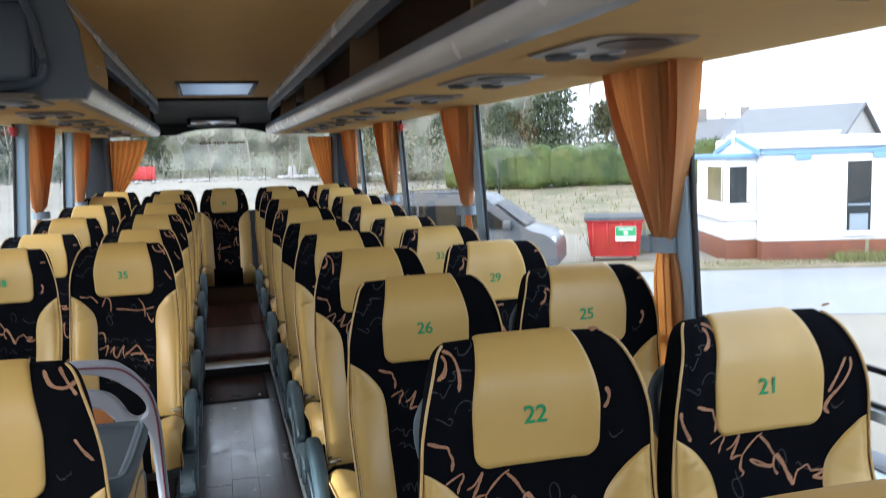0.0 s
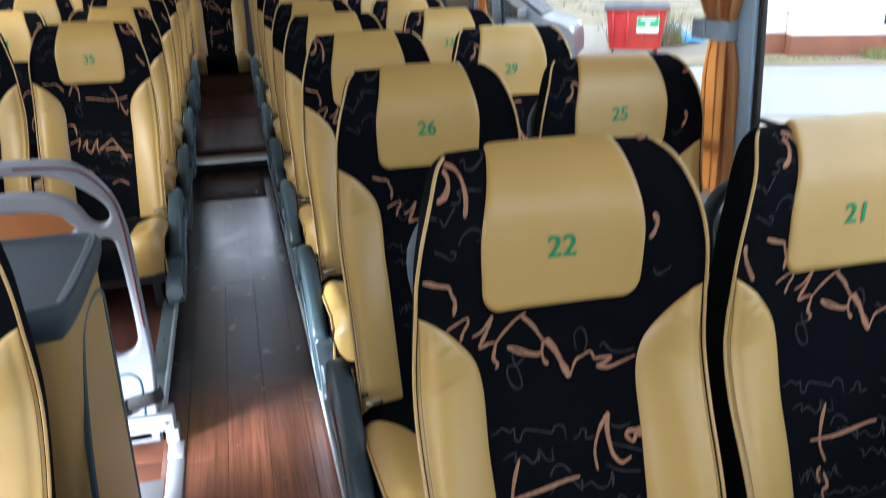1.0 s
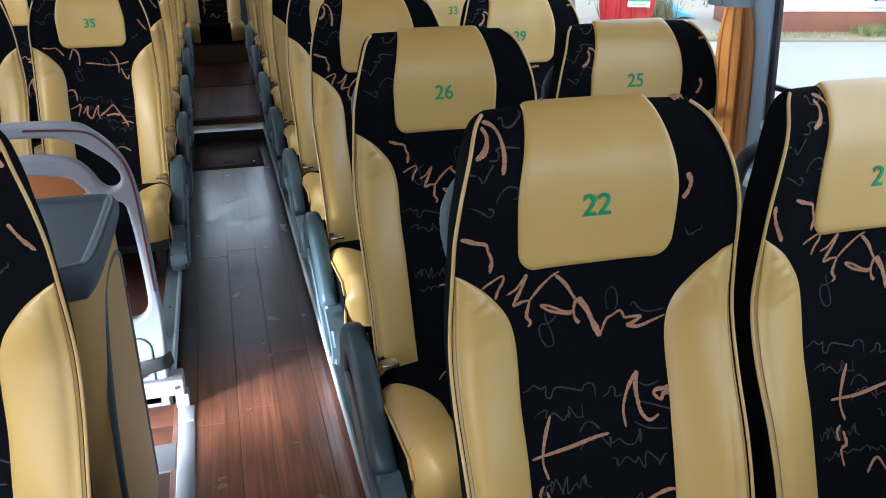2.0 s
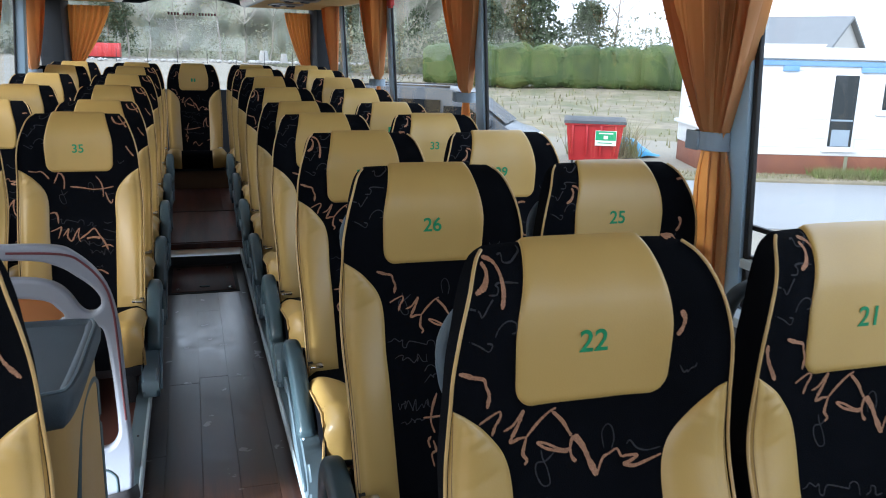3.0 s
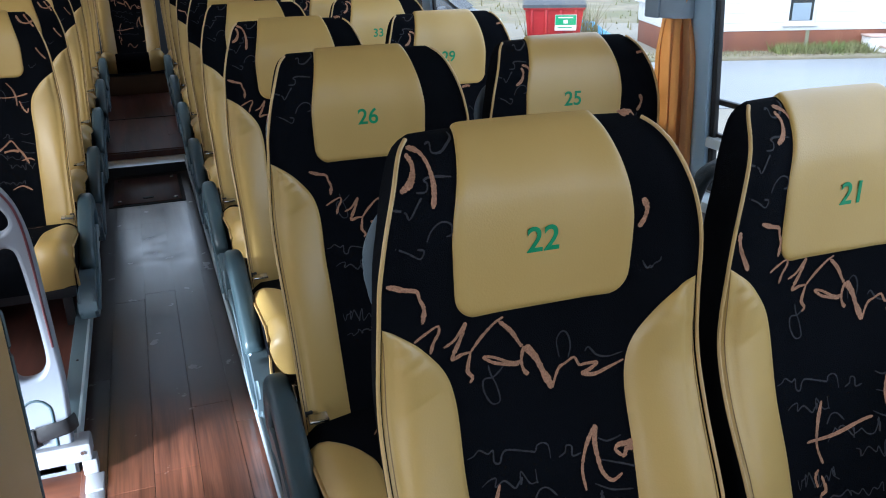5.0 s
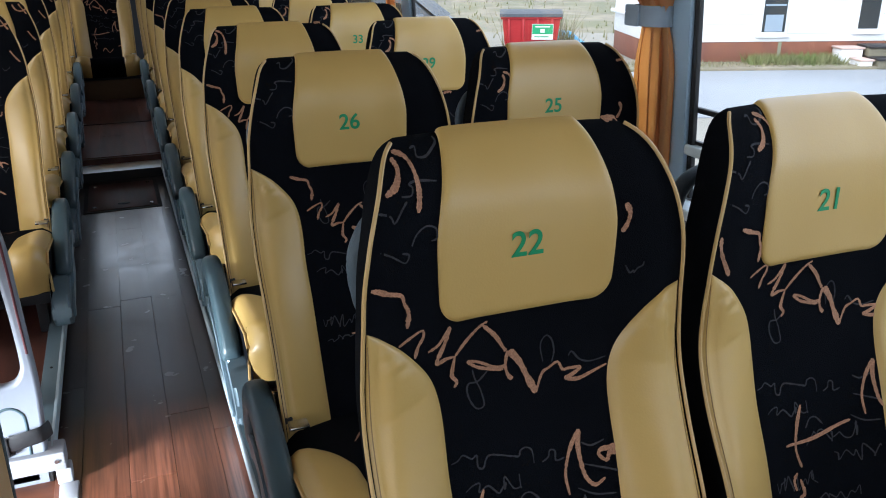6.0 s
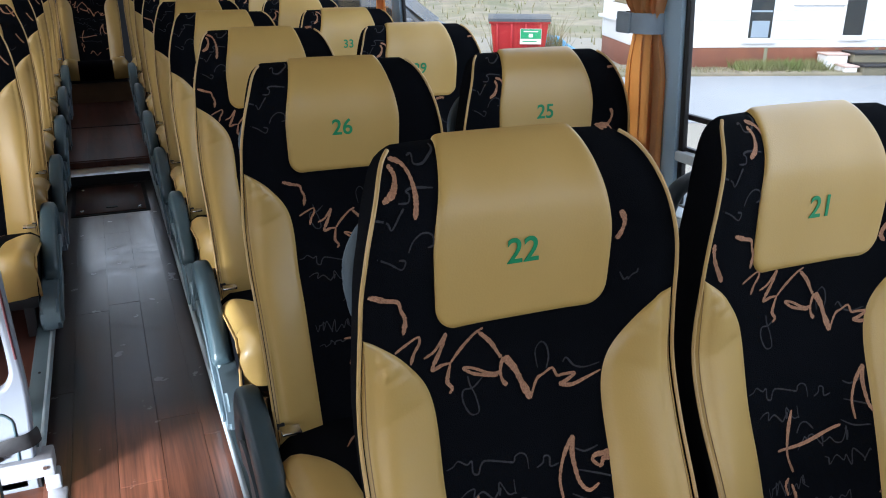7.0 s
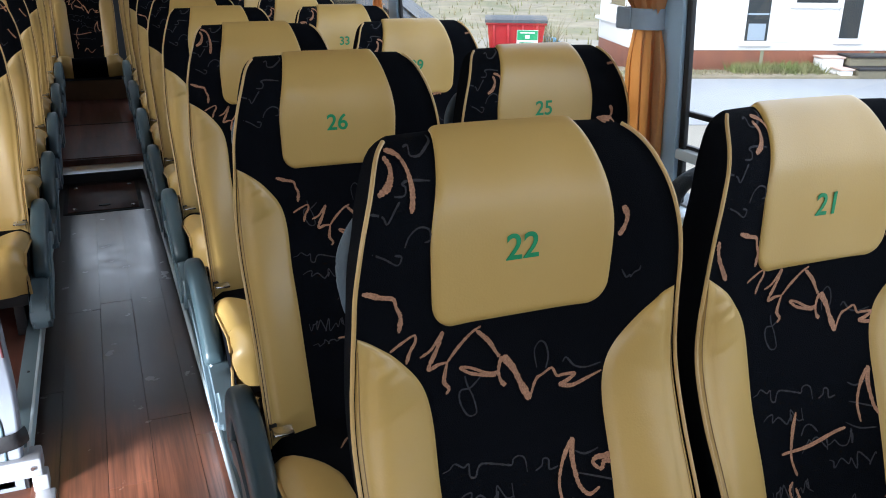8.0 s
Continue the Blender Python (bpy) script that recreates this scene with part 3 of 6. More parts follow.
# luggage racks
def rack(name, s, wall, y0, y1, off):
    """A luggage rack along a wall: felt underside, pale lip, dark open shelf, top rail, dividers. s: +1 right, -1 left."""
    r = thing(name, "tan felt luggage rack with a blue-grey lip", "luggage rack")

    def loft(n, mat, outline, lab="", a=y0, b=y1):
        bm = bmesh.new()
        prism(bm, [(off + s * u, z) for u, z in outline], "y", a, b)
        return part(n, bm, mat, r, lab)
    wu = abs(wall - off)
    loft("underside", RACKCLOTH, ((wu, 1.442), (0.56, 1.447), (0.52, 1.446), (0.52, 1.466), (wu, 1.462)))
    loft("lip", RACKGREY, ((0.52, 1.444), (0.482, 1.448), (0.464, 1.468), (0.456, 1.515), (0.466, 1.536), (0.484, 1.520), (0.52, 1.478)), "blue-grey moulded lip")
    loft("light_strip", RACKLIGHT, ((0.482, 1.4445), (0.4605, 1.466), (0.4545, 1.498), (0.4575, 1.4985), (0.464, 1.468), (0.483, 1.448)), "pale strip along the lip")
    loft("shelf_back", RACKDARK, ((wu, 1.466), (0.53, 1.488), (0.54, 1.494), (wu - 0.08, 1.50), (wu - 0.1, 1.74), (0.55, 1.74), (0.55, 1.755), (wu, 1.755)), "dark shelf interior")
    loft("top_rail", RACKLIGHT, ((0.458, 1.748), (0.452, 1.722), (0.463, 1.70), (0.475, 1.70), (0.475, 1.748)), "pale top rail")
    loft("top_rail", RACKGREY, ((0.475, 1.75), (0.466, 1.698), (0.485, 1.655), (0.52, 1.65), (0.53, 1.75)), "blue-grey top rail")
    y = y0 + 0.6
    while y < y1:
        loft("divider", RACKDARK, ((0.478, 1.53), (0.60, 1.49), (0.60, 1.72), (0.49, 1.70)), "", y, y + 0.018)
        y += 1.55
    if s < 0:      # the left top rail runs straight along the ceiling's edge
        for v in [v for c in r.children for v in c.data.vertices if v.co.z > 1.64]:
            v.co.x -= 0.050 - 0.0155 * (v.co.y - 3.3)
    return lift_up(r)


rack_r = rack("luggage_rack", 1, WR, FRONT, 8.02, 0.02)
rack_l = rack("luggage_rack", -1, WL, 3.35, 8.02, 0.005)
# closed locker and moulded end of the left rack
locker = thing("rack_locker", "cream locker flap with a round lock at the rack end", "locker")
bm = bmesh.new()
prism(bm, ((-0.462, 1.53), (-0.458, 1.58), (-0.466, 1.645), (-0.494, 1.71), (-0.53, 1.71), (-0.50, 1.53)), "y", 3.36, 4.05)
part("flap", bm, PANELWOOD, locker)
bm = bmesh.new()
bmesh.ops.create_cone(bm, cap_ends=True, segments=16, radius1=0.016, radius2=0.013, depth=0.012, matrix=pose(-0.459, 3.72, 1.60, 0, 90, 0))
part("lock", bm, STEEL, locker)
lift_up(locker)
cap = thing("rack_end", "blue-grey moulded rack end with a dark recess", "rack end")
bm = bmesh.new()
prism(bm, ((-0.455, 1.448), (-0.441, 1.48), (-0.452, 1.58), (-0.466, 1.645), (-0.508, 1.747), (WL + 0.01, 1.745), (WL + 0.01, 1.44)), "y", 3.27, 3.345)
part("moulding", bm, RACKGREY, cap)
bm = bmesh.new()
box(bm, -1.02, -0.60, 3.255, 3.275, 1.50, 1.72, 0.03, seg=4)
part("recess", bm, RACKGREY, cap, "dark recessed screen pocket")
bm = bmesh.new()
tube(bm, smooth_run([(-0.98, 3.25, 1.49), (-0.65, 3.25, 1.49), (-0.57, 3.25, 1.56), (-0.62, 3.25, 1.72)], 8), 0.014, 8)
part("bezel", bm, RACKGREY, cap)
lift_up(cap)


def console(y, s, off=0.02):
    """Reading-light and loudspeaker console in the rack's underside."""
    c = thing("reading_light", "grey reading-light console with a loudspeaker, round vents and small lamps", "reading light", "reading lights", upper() @ Vector((off + s * 0.735, y, 1.446)))
    bm = bmesh.new()
    prism(bm, [(p.x, p.y) for p in smooth_run(((-0.125, 0.165), (-0.115, 0.0), (-0.095, -0.155), (0.0, -0.17), (0.110, -0.165), (0.125, 0.0), (0.120, 0.155), (0.0, 0.172), (-0.125, 0.165)), 4)[:-1]], "z", -0.006, 0.012)
    bmesh.ops.bevel(bm, geom=[e for e in bm.edges if all(v.co.z < -0.005 for v in e.verts)], offset=0.005, segments=2, affect="EDGES")
    part("plate", bm, CONSOLE, c)
    bm = bmesh.new()
    bmesh.ops.create_cone(bm, cap_ends=True, segments=28, radius1=0.078, radius2=0.082, depth=0.006, matrix=Matrix.Translation((0.015, -0.075, -0.006)) @ Matrix.Diagonal((1, 0.9, 1, 1)))
    part("speaker_grille", bm, BLACKMETAL, c, "black loudspeaker grille")
    for dx in (-0.065, 0.045):
        bm = bmesh.new()
        bmesh.ops.create_cone(bm, cap_ends=True, segments=20, radius1=0.034, radius2=0.038, depth=0.010, matrix=Matrix.Translation((dx, 0.115, -0.008)))
        v = part("vent", bm, BULKHEAD, c, "round dark air vent")
        bm = bmesh.new()
        for k in range(-2, 3):
            box(bm, dx - 0.024, dx + 0.024, 0.115 + k * 0.011 - 0.003, 0.115 + k * 0.011 + 0.003, -0.016, -0.012)
        part("slats", bm, BLACKMETAL, v)
    for dx in (-0.055, 0.035):
        bm = bmesh.new()
        bmesh.ops.create_cone(bm, cap_ends=True, segments=16, radius1=0.017, radius2=0.020, depth=0.006, matrix=Matrix.Translation((dx, 0.045, -0.008)))
        part("lens", bm, GREYPLASTIC, c, "pale lamp lens")
    return c


for k in range(-2, 8):
    console(1.86 + 0.75 * k, 1)
    if k > 1:
        console(1.86 + 0.75 * k, -1)


for x, y, out in ((WR - 0.055, 5.38, 1), (WL + 0.055, 4.95, -1)):
    h = thing("emergency_hammer", "small red emergency hammer under the rack beside a window post", "emergency hammer", "emergency hammers", (x, y, 1.452))
    bm = bmesh.new()
    box(bm, -0.014, 0.014, -0.045, 0.045, -0.030, 0.006, 0.006)
    part("holder", bm, CARRED, h)
    bm = bmesh.new()
    tube(bm, [(0, -0.03, -0.034), (0, 0.03, -0.034)], 0.009, 8)
    part("handle", bm, CARRED, h)


# ---- curtains ----
def curtain(name, x, y0, y1, tie_y, sgn, seed, tie_z=0.975, low=0.56, top=1.45, label="orange cloth curtain gathered by a grey strap"):
    """A pleated curtain from the rail, drawn in by a strap; y0..y1 at the top."""
    rnd = random.Random(seed)
    c = thing(name, label, "curtain", "curtains")
    ph = [rnd.uniform(0, 6.28) for _ in range(4)]
    folds = 14

    def at(u, v):
        crown = top + 0.011 * (tie_y - 2.0)
        z = crown + (low - crown) * v
        if z > tie_z:
            t = (crown - z) / (crown - tie_z)
            g = t ** 1.3
            half, mid = (y1 - y0) / 2 * (1 - g) + 0.036 * g, (y0 + y1) / 2 * (1 - g) + tie_y * g
            half *= 1 + 0.03 * math.sin(math.pi * t)
        else:
            t = (tie_z - z) / (tie_z - low)
            half, mid = 0.036 + 0.030 * min(1, t * 4) ** 0.7, tie_y + 0.016 * t
        w = 2 * math.pi * (folds if z > tie_z else 3.5) * u
        deep = (0.019 if z > tie_z else 0.004) + 0.012 * (half / 0.24)
        dx = deep * (0.75 + 0.7 * noise.noise(Vector((u * 5.0, ph[1], v * 0.6)))) * (math.sin(w + ph[0] + 1.7 * math.sin(4.3 * u + ph[1])) + 0.4 * math.sin(2 * w + ph[2] + 2 * v)) * (0.55 if abs(z - tie_z) < 0.03 else 1.0)
        dy = 0.010 * math.sin(w * 1.0 + ph[3] + 3 * v)
        return (x - sgn * (0.03 + dx) - sgn * 0.06 * (z - 0.6), mid + (2 * u - 1) * half + dy, z)
    bm = bmesh.new()
    sheet(bm, at, 150, 44)
    cloth = part("cloth", bm, CURTAIN, c)
    bm = bmesh.new()
    ring = [(x - sgn * 0.052 + 0.044 * math.cos(a), tie_y + 0.050 * math.sin(a)) for a in [2 * math.pi * k / 28 for k in range(28)]]
    lo = [bm.verts.new((p[0], p[1], tie_z - 0.021)) for p in ring]
    hi = [bm.verts.new((p[0], p[1], tie_z + 0.021)) for p in ring]
    for k in range(28):
        bm.faces.new((lo[k], lo[(k + 1) % 28], hi[(k + 1) % 28], hi[k]))
    part("strap", bm, TIE, c, "grey hook-and-loop strap")
    bm = bmesh.new()
    box(bm, x - sgn * 0.102, x - sgn * 0.094, tie_y - 0.005, tie_y + 0.044, tie_z - 0.022, tie_z + 0.022, 0.004)
    part("strap_tab", bm, TIE, c)
    return c


curtain("curtain", WR + 0.01, 2.03, 2.49, 2.212, 1, 1)
curtain("curtain", WR + 0.01, 3.80, 4.30, 4.00, 1, 2)
curtain("curtain", WR - 0.01, 5.40, 5.98, 5.66, 1, 3)
curtain("curtain", WR - 0.01, 7.05, 7.55, 7.25, 1, 4)
curtain("curtain", WL + 0.01, 3.64, 4.14, 3.84, -1, 5)
curtain("curtain", WL + 0.01, 5.12, 5.70, 5.36, -1, 6)
curtain("curtain", WL + 0.01, 6.52, 7.10, 6.76, -1, 7)


def rear_curtain(x_out, x_in, x_tie, seed):
    """A back-window curtain swept towards its corner."""
    rnd = random.Random(seed)
    ph = [rnd.uniform(0, 6.28) for _ in range(3)]
    c = thing("rear_curtain", "orange cloth curtain swept aside at the back window", "curtain", "curtains")

    def at(u, v):
        z = 1.49 - 0.60 * v
        g = v ** 1.35
        a, b = x_out, x_in * (1 - g) + (x_out + (x_tie - x_out)) * g
        w = 2 * math.pi * 7 * u
        return (a + (b - a) * u, REAR - 0.05 - 0.022 * math.sin(w + ph[0]) - 0.01 * math.sin(2 * w + ph[1]), z)
    bm = bmesh.new()
    sheet(bm, at, 80, 24)
    part("cloth", bm, CURTAIN, c)
    return c


rear_curtain(WL + 0.08, -0.66, -0.98, 21)
rear_curtain(WR - 0.08, 0.80, 1.0, 22)

# ---- seats ----
TOP = 0.913
HALF = ((0.18, 0.200), (0.30, 0.203), (0.40, 0.205), (0.47, 0.207), (0.54, 0.209), (0.60, 0.209), (0.65, 0.207), (0.72, 0.203), (0.77, 0.200), (0.81, 0.193), (0.84, 0.185), (0.87, 0.174), (0.89, 0.165), (0.903, 0.155), (0.913, 0.140))
SPINE = ((0.18, -0.165), (0.25, -0.140), (0.35, -0.105), (0.45, -0.070), (0.55, -0.032), (0.62, -0.014), (0.70, -0.011), (0.80, -0.010), (0.86, -0.003), (0.913, 0.010))
CURL = ((0.18, 0.060), (0.35, 0.064), (0.45, 0.058), (0.55, 0.041), (0.65, 0.030), (0.80, 0.030), (0.88, 0.021), (0.913, 0.012))


def glide(x, knots):
    """A curve without kinks through (x, value) knots."""
    if x <= knots[0][0]:
        return knots[0][1]
    if x >= knots[-1][0]:
        return knots[-1][1]
    n = len(knots)
    i = next(j for j in range(n - 1) if x <= knots[j + 1][0])

    def slope(j):
        p, q = knots[max(0, j - 1)], knots[min(n - 1, j + 1)]
        return (q[1] - p[1]) / (q[0] - p[0])
    (x0, v0), (x1, v1) = knots[i], knots[i + 1]
    h = x1 - x0
    t = (x - x0) / h
    return v0 * (2 * t ** 3 - 3 * t * t + 1) + slope(i) * h * (t ** 3 - 2 * t * t + t) + v1 * (3 * t * t - 2 * t ** 3) + slope(i + 1) * h * (t ** 3 - t * t)


def half_width(z):
    return glide(z, HALF)


def edge_round(s):
    return max(0.84, (1 - min(1, abs(s)) ** 14) ** 0.5)


def top_round(z):
    return math.sqrt(max(0.0, 1 - (max(0.0, z - 0.838) / 0.0752) ** 2))


def thickness(z):
    return 0.105 - 0.02 * max(0, z - 0.6)


def front_face(u, z, proud=0.0):
    """A point of the backrest's front: u across from its middle, z up. The spine is almost upright behind the shoulders; the sides curl forward."""
    s = max(-1.0, min(1.0, u / half_width(z)))
    e = edge_round(s) * top_round(z)
    k = min(1, max(0, (abs(s) - 0.25) / 0.75)) ** 1.7
    y = glide(z, SPINE) - k * glide(z, CURL) + thickness(z) / 2 * (1 - e)
    return Vector((u, y - proud * (0.35 + 0.65 * e), z + proud * 0.9 * (1 - top_round(z))))


def back_face(u, z):
    s = max(-1.0, min(1.0, u / half_width(z)))
    e = edge_round(s) * top_round(z)
    return Vector((u * (1 - 0.06 * min(1, max(0, (0.913 - z) / 0.1))), glide(z, SPINE) + thickness(z) / 2 * (1 - e) + (thickness(z) - 0.032) * e - 0.016 * s * s, z))


def zs_rows(z0, z1, n):
    """Rows of height, closer together near the top."""
    return [z0 + (z1 - z0) * (1 - (1 - i / n) ** 1.6) for i in range(n + 1)]


def backrest_mesh():
    bm = bmesh.new()
    zs = zs_rows(0.18, TOP, 36)
    nu = 22
    us = [math.sin(math.pi / 2 * (2 * i / nu - 1)) * 0.5 + 0.5 * (2 * i / nu - 1) for i in range(nu + 1)]
    fr = [[bm.verts.new(front_face(u * half_width(z), z)) for u in us] for z in zs]
    bk = [[bm.verts.new(back_face(u * half_width(z), z)) for u in us] for z in zs]
    for j in range(len(zs) - 1):
        for i in range(nu):
            bm.faces.new((fr[j][i], fr[j][i + 1], fr[j + 1][i + 1], fr[j + 1][i]))
            bm.faces.new((bk[j][i + 1], bk[j][i], bk[j + 1][i], bk[j + 1][i + 1]))
        for i in (0, nu):
            bm.faces.new((fr[j][i], fr[j + 1][i], bk[j + 1][i], bk[j][i]))
    for i in range(nu):
        bm.faces.new((fr[0][i], bk[0][i], bk[0][i + 1], fr[0][i + 1]))
        bm.faces.new((fr[-1][i + 1], bk[-1][i + 1], bk[-1][i], fr[-1][i]))
    return bm


PAD_LOW = 0.7080


def panel_half(z):
    """Half width of the head pad."""
    if z < 0.74:
        return 0.112 - 0.030 + 0.030 * math.sqrt(max(0, 1 - ((0.74 - z) / (0.74 - PAD_LOW + 0.0004)) ** 2))
    return glide(z, ((0.74, 0.112), (0.78, 0.1135), (0.81, 0.1135), (0.84, 0.109), (0.87, 0.102), (0.90, 0.094), (0.916, 0.088)))


def pad_mesh():
    """The leatherette head pad, a cushion laid over the top of the backrest."""
    bm = bmesh.new()
    nu = 28
    fz = [PAD_LOW + d for d in (0.0, 0.0004, 0.0011, 0.0022, 0.0038, 0.0059, 0.0085, 0.0125, 0.0175, 0.0245)] + zs_rows(0.74, TOP, 26)
    rows = [(z, 0) for z in fz] + [(z, 1) for z in (0.909, 0.898, 0.88, 0.85)]

    def at(i, j):
        z, behind = rows[j]
        s = math.sin(math.pi / 2 * (2 * i / nu - 1))
        u = 0.001 + (s * panel_half(z) if not behind else s * 0.087)
        edge = (1 - abs(s) ** 24) ** 0.5 * (1 if behind else min(1.0, ((z - PAD_LOW) / 0.008)) ** 0.5)
        proud = 0.0006 + 0.0050 * edge
        if behind:
            p = back_face(u, z)
            return p + Vector((0, proud, proud * 0.3))
        return front_face(u, z, proud) + Vector((0, 0, proud * (1 - top_round(z)) * 0.4))
    g = [[bm.verts.new(at(i, j)) for i in range(nu + 1)] for j in range(len(rows))]
    for j in range(len(rows) - 1):
        for i in range(nu):
            bm.faces.new((g[j][i], g[j][i + 1], g[j + 1][i + 1], g[j + 1][i]))
    return bm


def wing_inner(z):
    """Inner edge of the leatherette side bolster."""
    return glide(z, ((0.18, 0.104), (0.40, 0.109), (0.46, 0.110), (0.52, 0.112), (0.58, 0.111), (0.61, 0.113), (0.635, 0.119), (0.655, 0.129), (0.677, 0.146), (0.694, 0.162), (0.708, 0.180), (0.722, 0.2015)))


# folds of the bolster: height at its outer edge, slope towards the inner one, depth, width
FOLDS = ((0.678, 0.50, 0.0026, 0.0050), (0.651, 0.75, 0.0032, 0.0062), (0.606, 0.55, 0.0022, 0.0080), (0.540, 0.35, 0.0012, 0.0110))


def wing_point(sgn, v, t):
    """A point of the side bolster: v up it, t from its inner to its outer edge."""
    z = 0.225 + (0.7215 - 0.225) * v
    a, b = wing_inner(z), half_width(z) * 0.985
    u = a + (b - a) * t
    puff = (4 * t * (1 - t)) ** 0.55 * min(1, (1 - v) * 9) ** 0.6 * min(1, v * 10) ** 0.5
    near = math.sin(math.pi * min(1, t * 1.05)) * (0.35 + 0.65 * t)
    wob = noise.noise(Vector((z * 9, u * 9, 5 + sgn)))
    crease = 0.0
    for k, (mid, lean, deep, wide) in enumerate(FOLDS):
        d = (z - mid - lean * (b - u) * 0.6 - 0.006 * wob) / wide
        crease += deep * near * (1.0 if sgn < 0 else 0.5) * (0.55 * math.exp(-(d - 1.5) ** 2) - math.exp(-d * d)) * (0.7 + 0.6 * noise.noise(Vector((k * 3.1, t * 2.0, sgn * 4.0))))
    return front_face(sgn * u, z, 0.001 + 0.013 * puff + crease)


def wing_mesh(sgn):
    bm = bmesh.new()
    n, m = 150, 20
    g = [[bm.verts.new(wing_point(sgn, j / n, i / m)) for i in range(m + 1)] for j in range(n + 1)]
    for j in range(n):
        for i in range(m):
            bm.faces.new((g[j][i], g[j][i + 1], g[j + 1][i + 1], g[j + 1][i]))
    return bm


def seam_mesh(sgn):
    """The sunken seam beside the bolster's piping."""
    bm = bmesh.new()
    tube(bm, [wing_point(sgn, 0.03 + 0.94 * k / 50, 0.955) for k in range(51)], 0.0007, 5)
    return bm


def piping_mesh(sgn):
    bm = bmesh.new()
    run = [front_face(sgn * half_width(z), z, 0.002) + Vector((sgn * 0.001, 0, 0)) for z in zs_rows(0.20, TOP - 0.004, 60)]
    tube(bm, run, 0.0025, 7)
    return bm


def ribbon(bm, pts, width, proud=0.0016, face=front_face):
    """A printed stroke that lies on the backrest; its width swells and thins."""
    run = smooth_run([(u, z, 0) for u, z in pts], 9)
    n = len(run)
    prev = None
    for i, p in enumerate(run):
        d = (run[min(n - 1, i + 1)] - run[max(0, i - 1)])
        d = d.normalized() if d.length > 1e-6 else Vector((1, 0, 0))
        nrm = Vector((-d.y, d.x, 0))
        t = i / (n - 1)
        w = width * (0.80 + 0.20 * math.sin(2.2 + 7.0 * t + 40 * pts[0][0])) * min(1, 8 * t + 0.35, 8 * (1 - t) + 0.35) / 2 + 0.0004
        pair = []
        w *= 1 + 0.50 * noise.noise(Vector((p.x * 900, p.y * 900, 3)))
        for q in (p + nrm * w, p - nrm * w):
            pair.append(bm.verts.new(face(q.x, q.y, proud)))
        if prev:
            bm.faces.new((prev[0], prev[1], pair[1], pair[0]))
        prev = pair


def motif_mesh(du=0.0, dz=0.0, looped=False):
    """Copper handwriting strokes woven into the plush."""
    bm = bmesh.new()
    on_back = lambda u, z, p: front_face(u + du, z + dz, p)
    w = 0.0046
    ribbon(bm, ((-0.150, 0.903), (-0.138, 0.899), (-0.132, 0.888), (-0.130, 0.872), (-0.131, 0.859), (-0.134, 0.845)), w * 1.2, face=on_back)
    ribbon(bm, ((-0.153, 0.898), (-0.149, 0.890), (-0.151, 0.880), (-0.157, 0.871), (-0.168, 0.865)), w * 1.3, face=on_back)
    ribbon(bm, ((-0.193, 0.770), (-0.175, 0.763), (-0.159, 0.758), (-0.155, 0.747), (-0.150, 0.735), (-0.152, 0.717)), w * 1.1, face=on_back)
    ribbon(bm, ((-0.163, 0.697), (-0.151, 0.703), (-0.134, 0.709), (-0.132, 0.701), (-0.139, 0.690), (-0.143, 0.677)), w * 0.8, face=on_back)
    ribbon(bm, ((-0.126, 0.680), (-0.112, 0.686), (-0.098, 0.703), (-0.105, 0.684), (-0.115, 0.663), (-0.102, 0.665), (-0.091, 0.665)), w * 1.0, face=on_back)
    ribbon(bm, ((-0.091, 0.665), (-0.094, 0.652), (-0.095, 0.641), (-0.089, 0.632), (-0.093, 0.626)), w * 1.0, face=on_back)
    ribbon(bm, ((-0.091, 0.665), (-0.078, 0.680), (-0.061, 0.695), (-0.049, 0.701)), w * 0.8, face=on_back)
    ribbon(bm, ((-0.055, 0.697), (-0.039, 0.681), (-0.029, 0.665), (-0.024, 0.658)), w * 1.0, face=on_back)
    ribbon(bm, ((-0.020, 0.658), (-0.006, 0.640), (0.004, 0.619), (0.015, 0.597)), w * 2.0, face=on_back)
    ribbon(bm, ((0.015, 0.597), (0.024, 0.619), (0.034, 0.625), (0.046, 0.630), (0.053, 0.619), (0.061, 0.619), (0.077, 0.618), (0.067, 0.611), (0.057, 0.607), (0.073, 0.604), (0.092, 0.610), (0.112, 0.618)), w * 0.9, face=on_back)
    ribbon(bm, ((-0.025, 0.640), (-0.031, 0.638), (-0.042, 0.641), (-0.061, 0.651), (-0.074, 0.654), (-0.061, 0.644), (-0.042, 0.638), (-0.028, 0.635)), w * 0.9, face=on_back)
    ribbon(bm, ((-0.022, 0.658), (-0.025, 0.640), (-0.022, 0.627), (-0.016, 0.620)), w * 1.0, face=on_back)
    if looped:
        ribbon(bm, ((0.124, 0.769), (0.138, 0.796), (0.156, 0.832)), w * 1.1)
        ribbon(bm, ((0.166, 0.832), (0.166, 0.814), (0.148, 0.782), (0.126, 0.757), (0.118, 0.739), (0.126, 0.728)), w * 1.3)
        ribbon(bm, ((-0.190, 0.768), (-0.184, 0.743), (-0.169, 0.713)), w * 1.5)
    else:
        ribbon(bm, ((0.125, 0.826), (0.130, 0.814), (0.127, 0.801), (0.121, 0.791)), w * 1.3, face=on_back)
    ribbon(bm, ((0.125, 0.912), (0.138, 0.914), (0.142, 0.912)), w * 1.0, face=on_back)
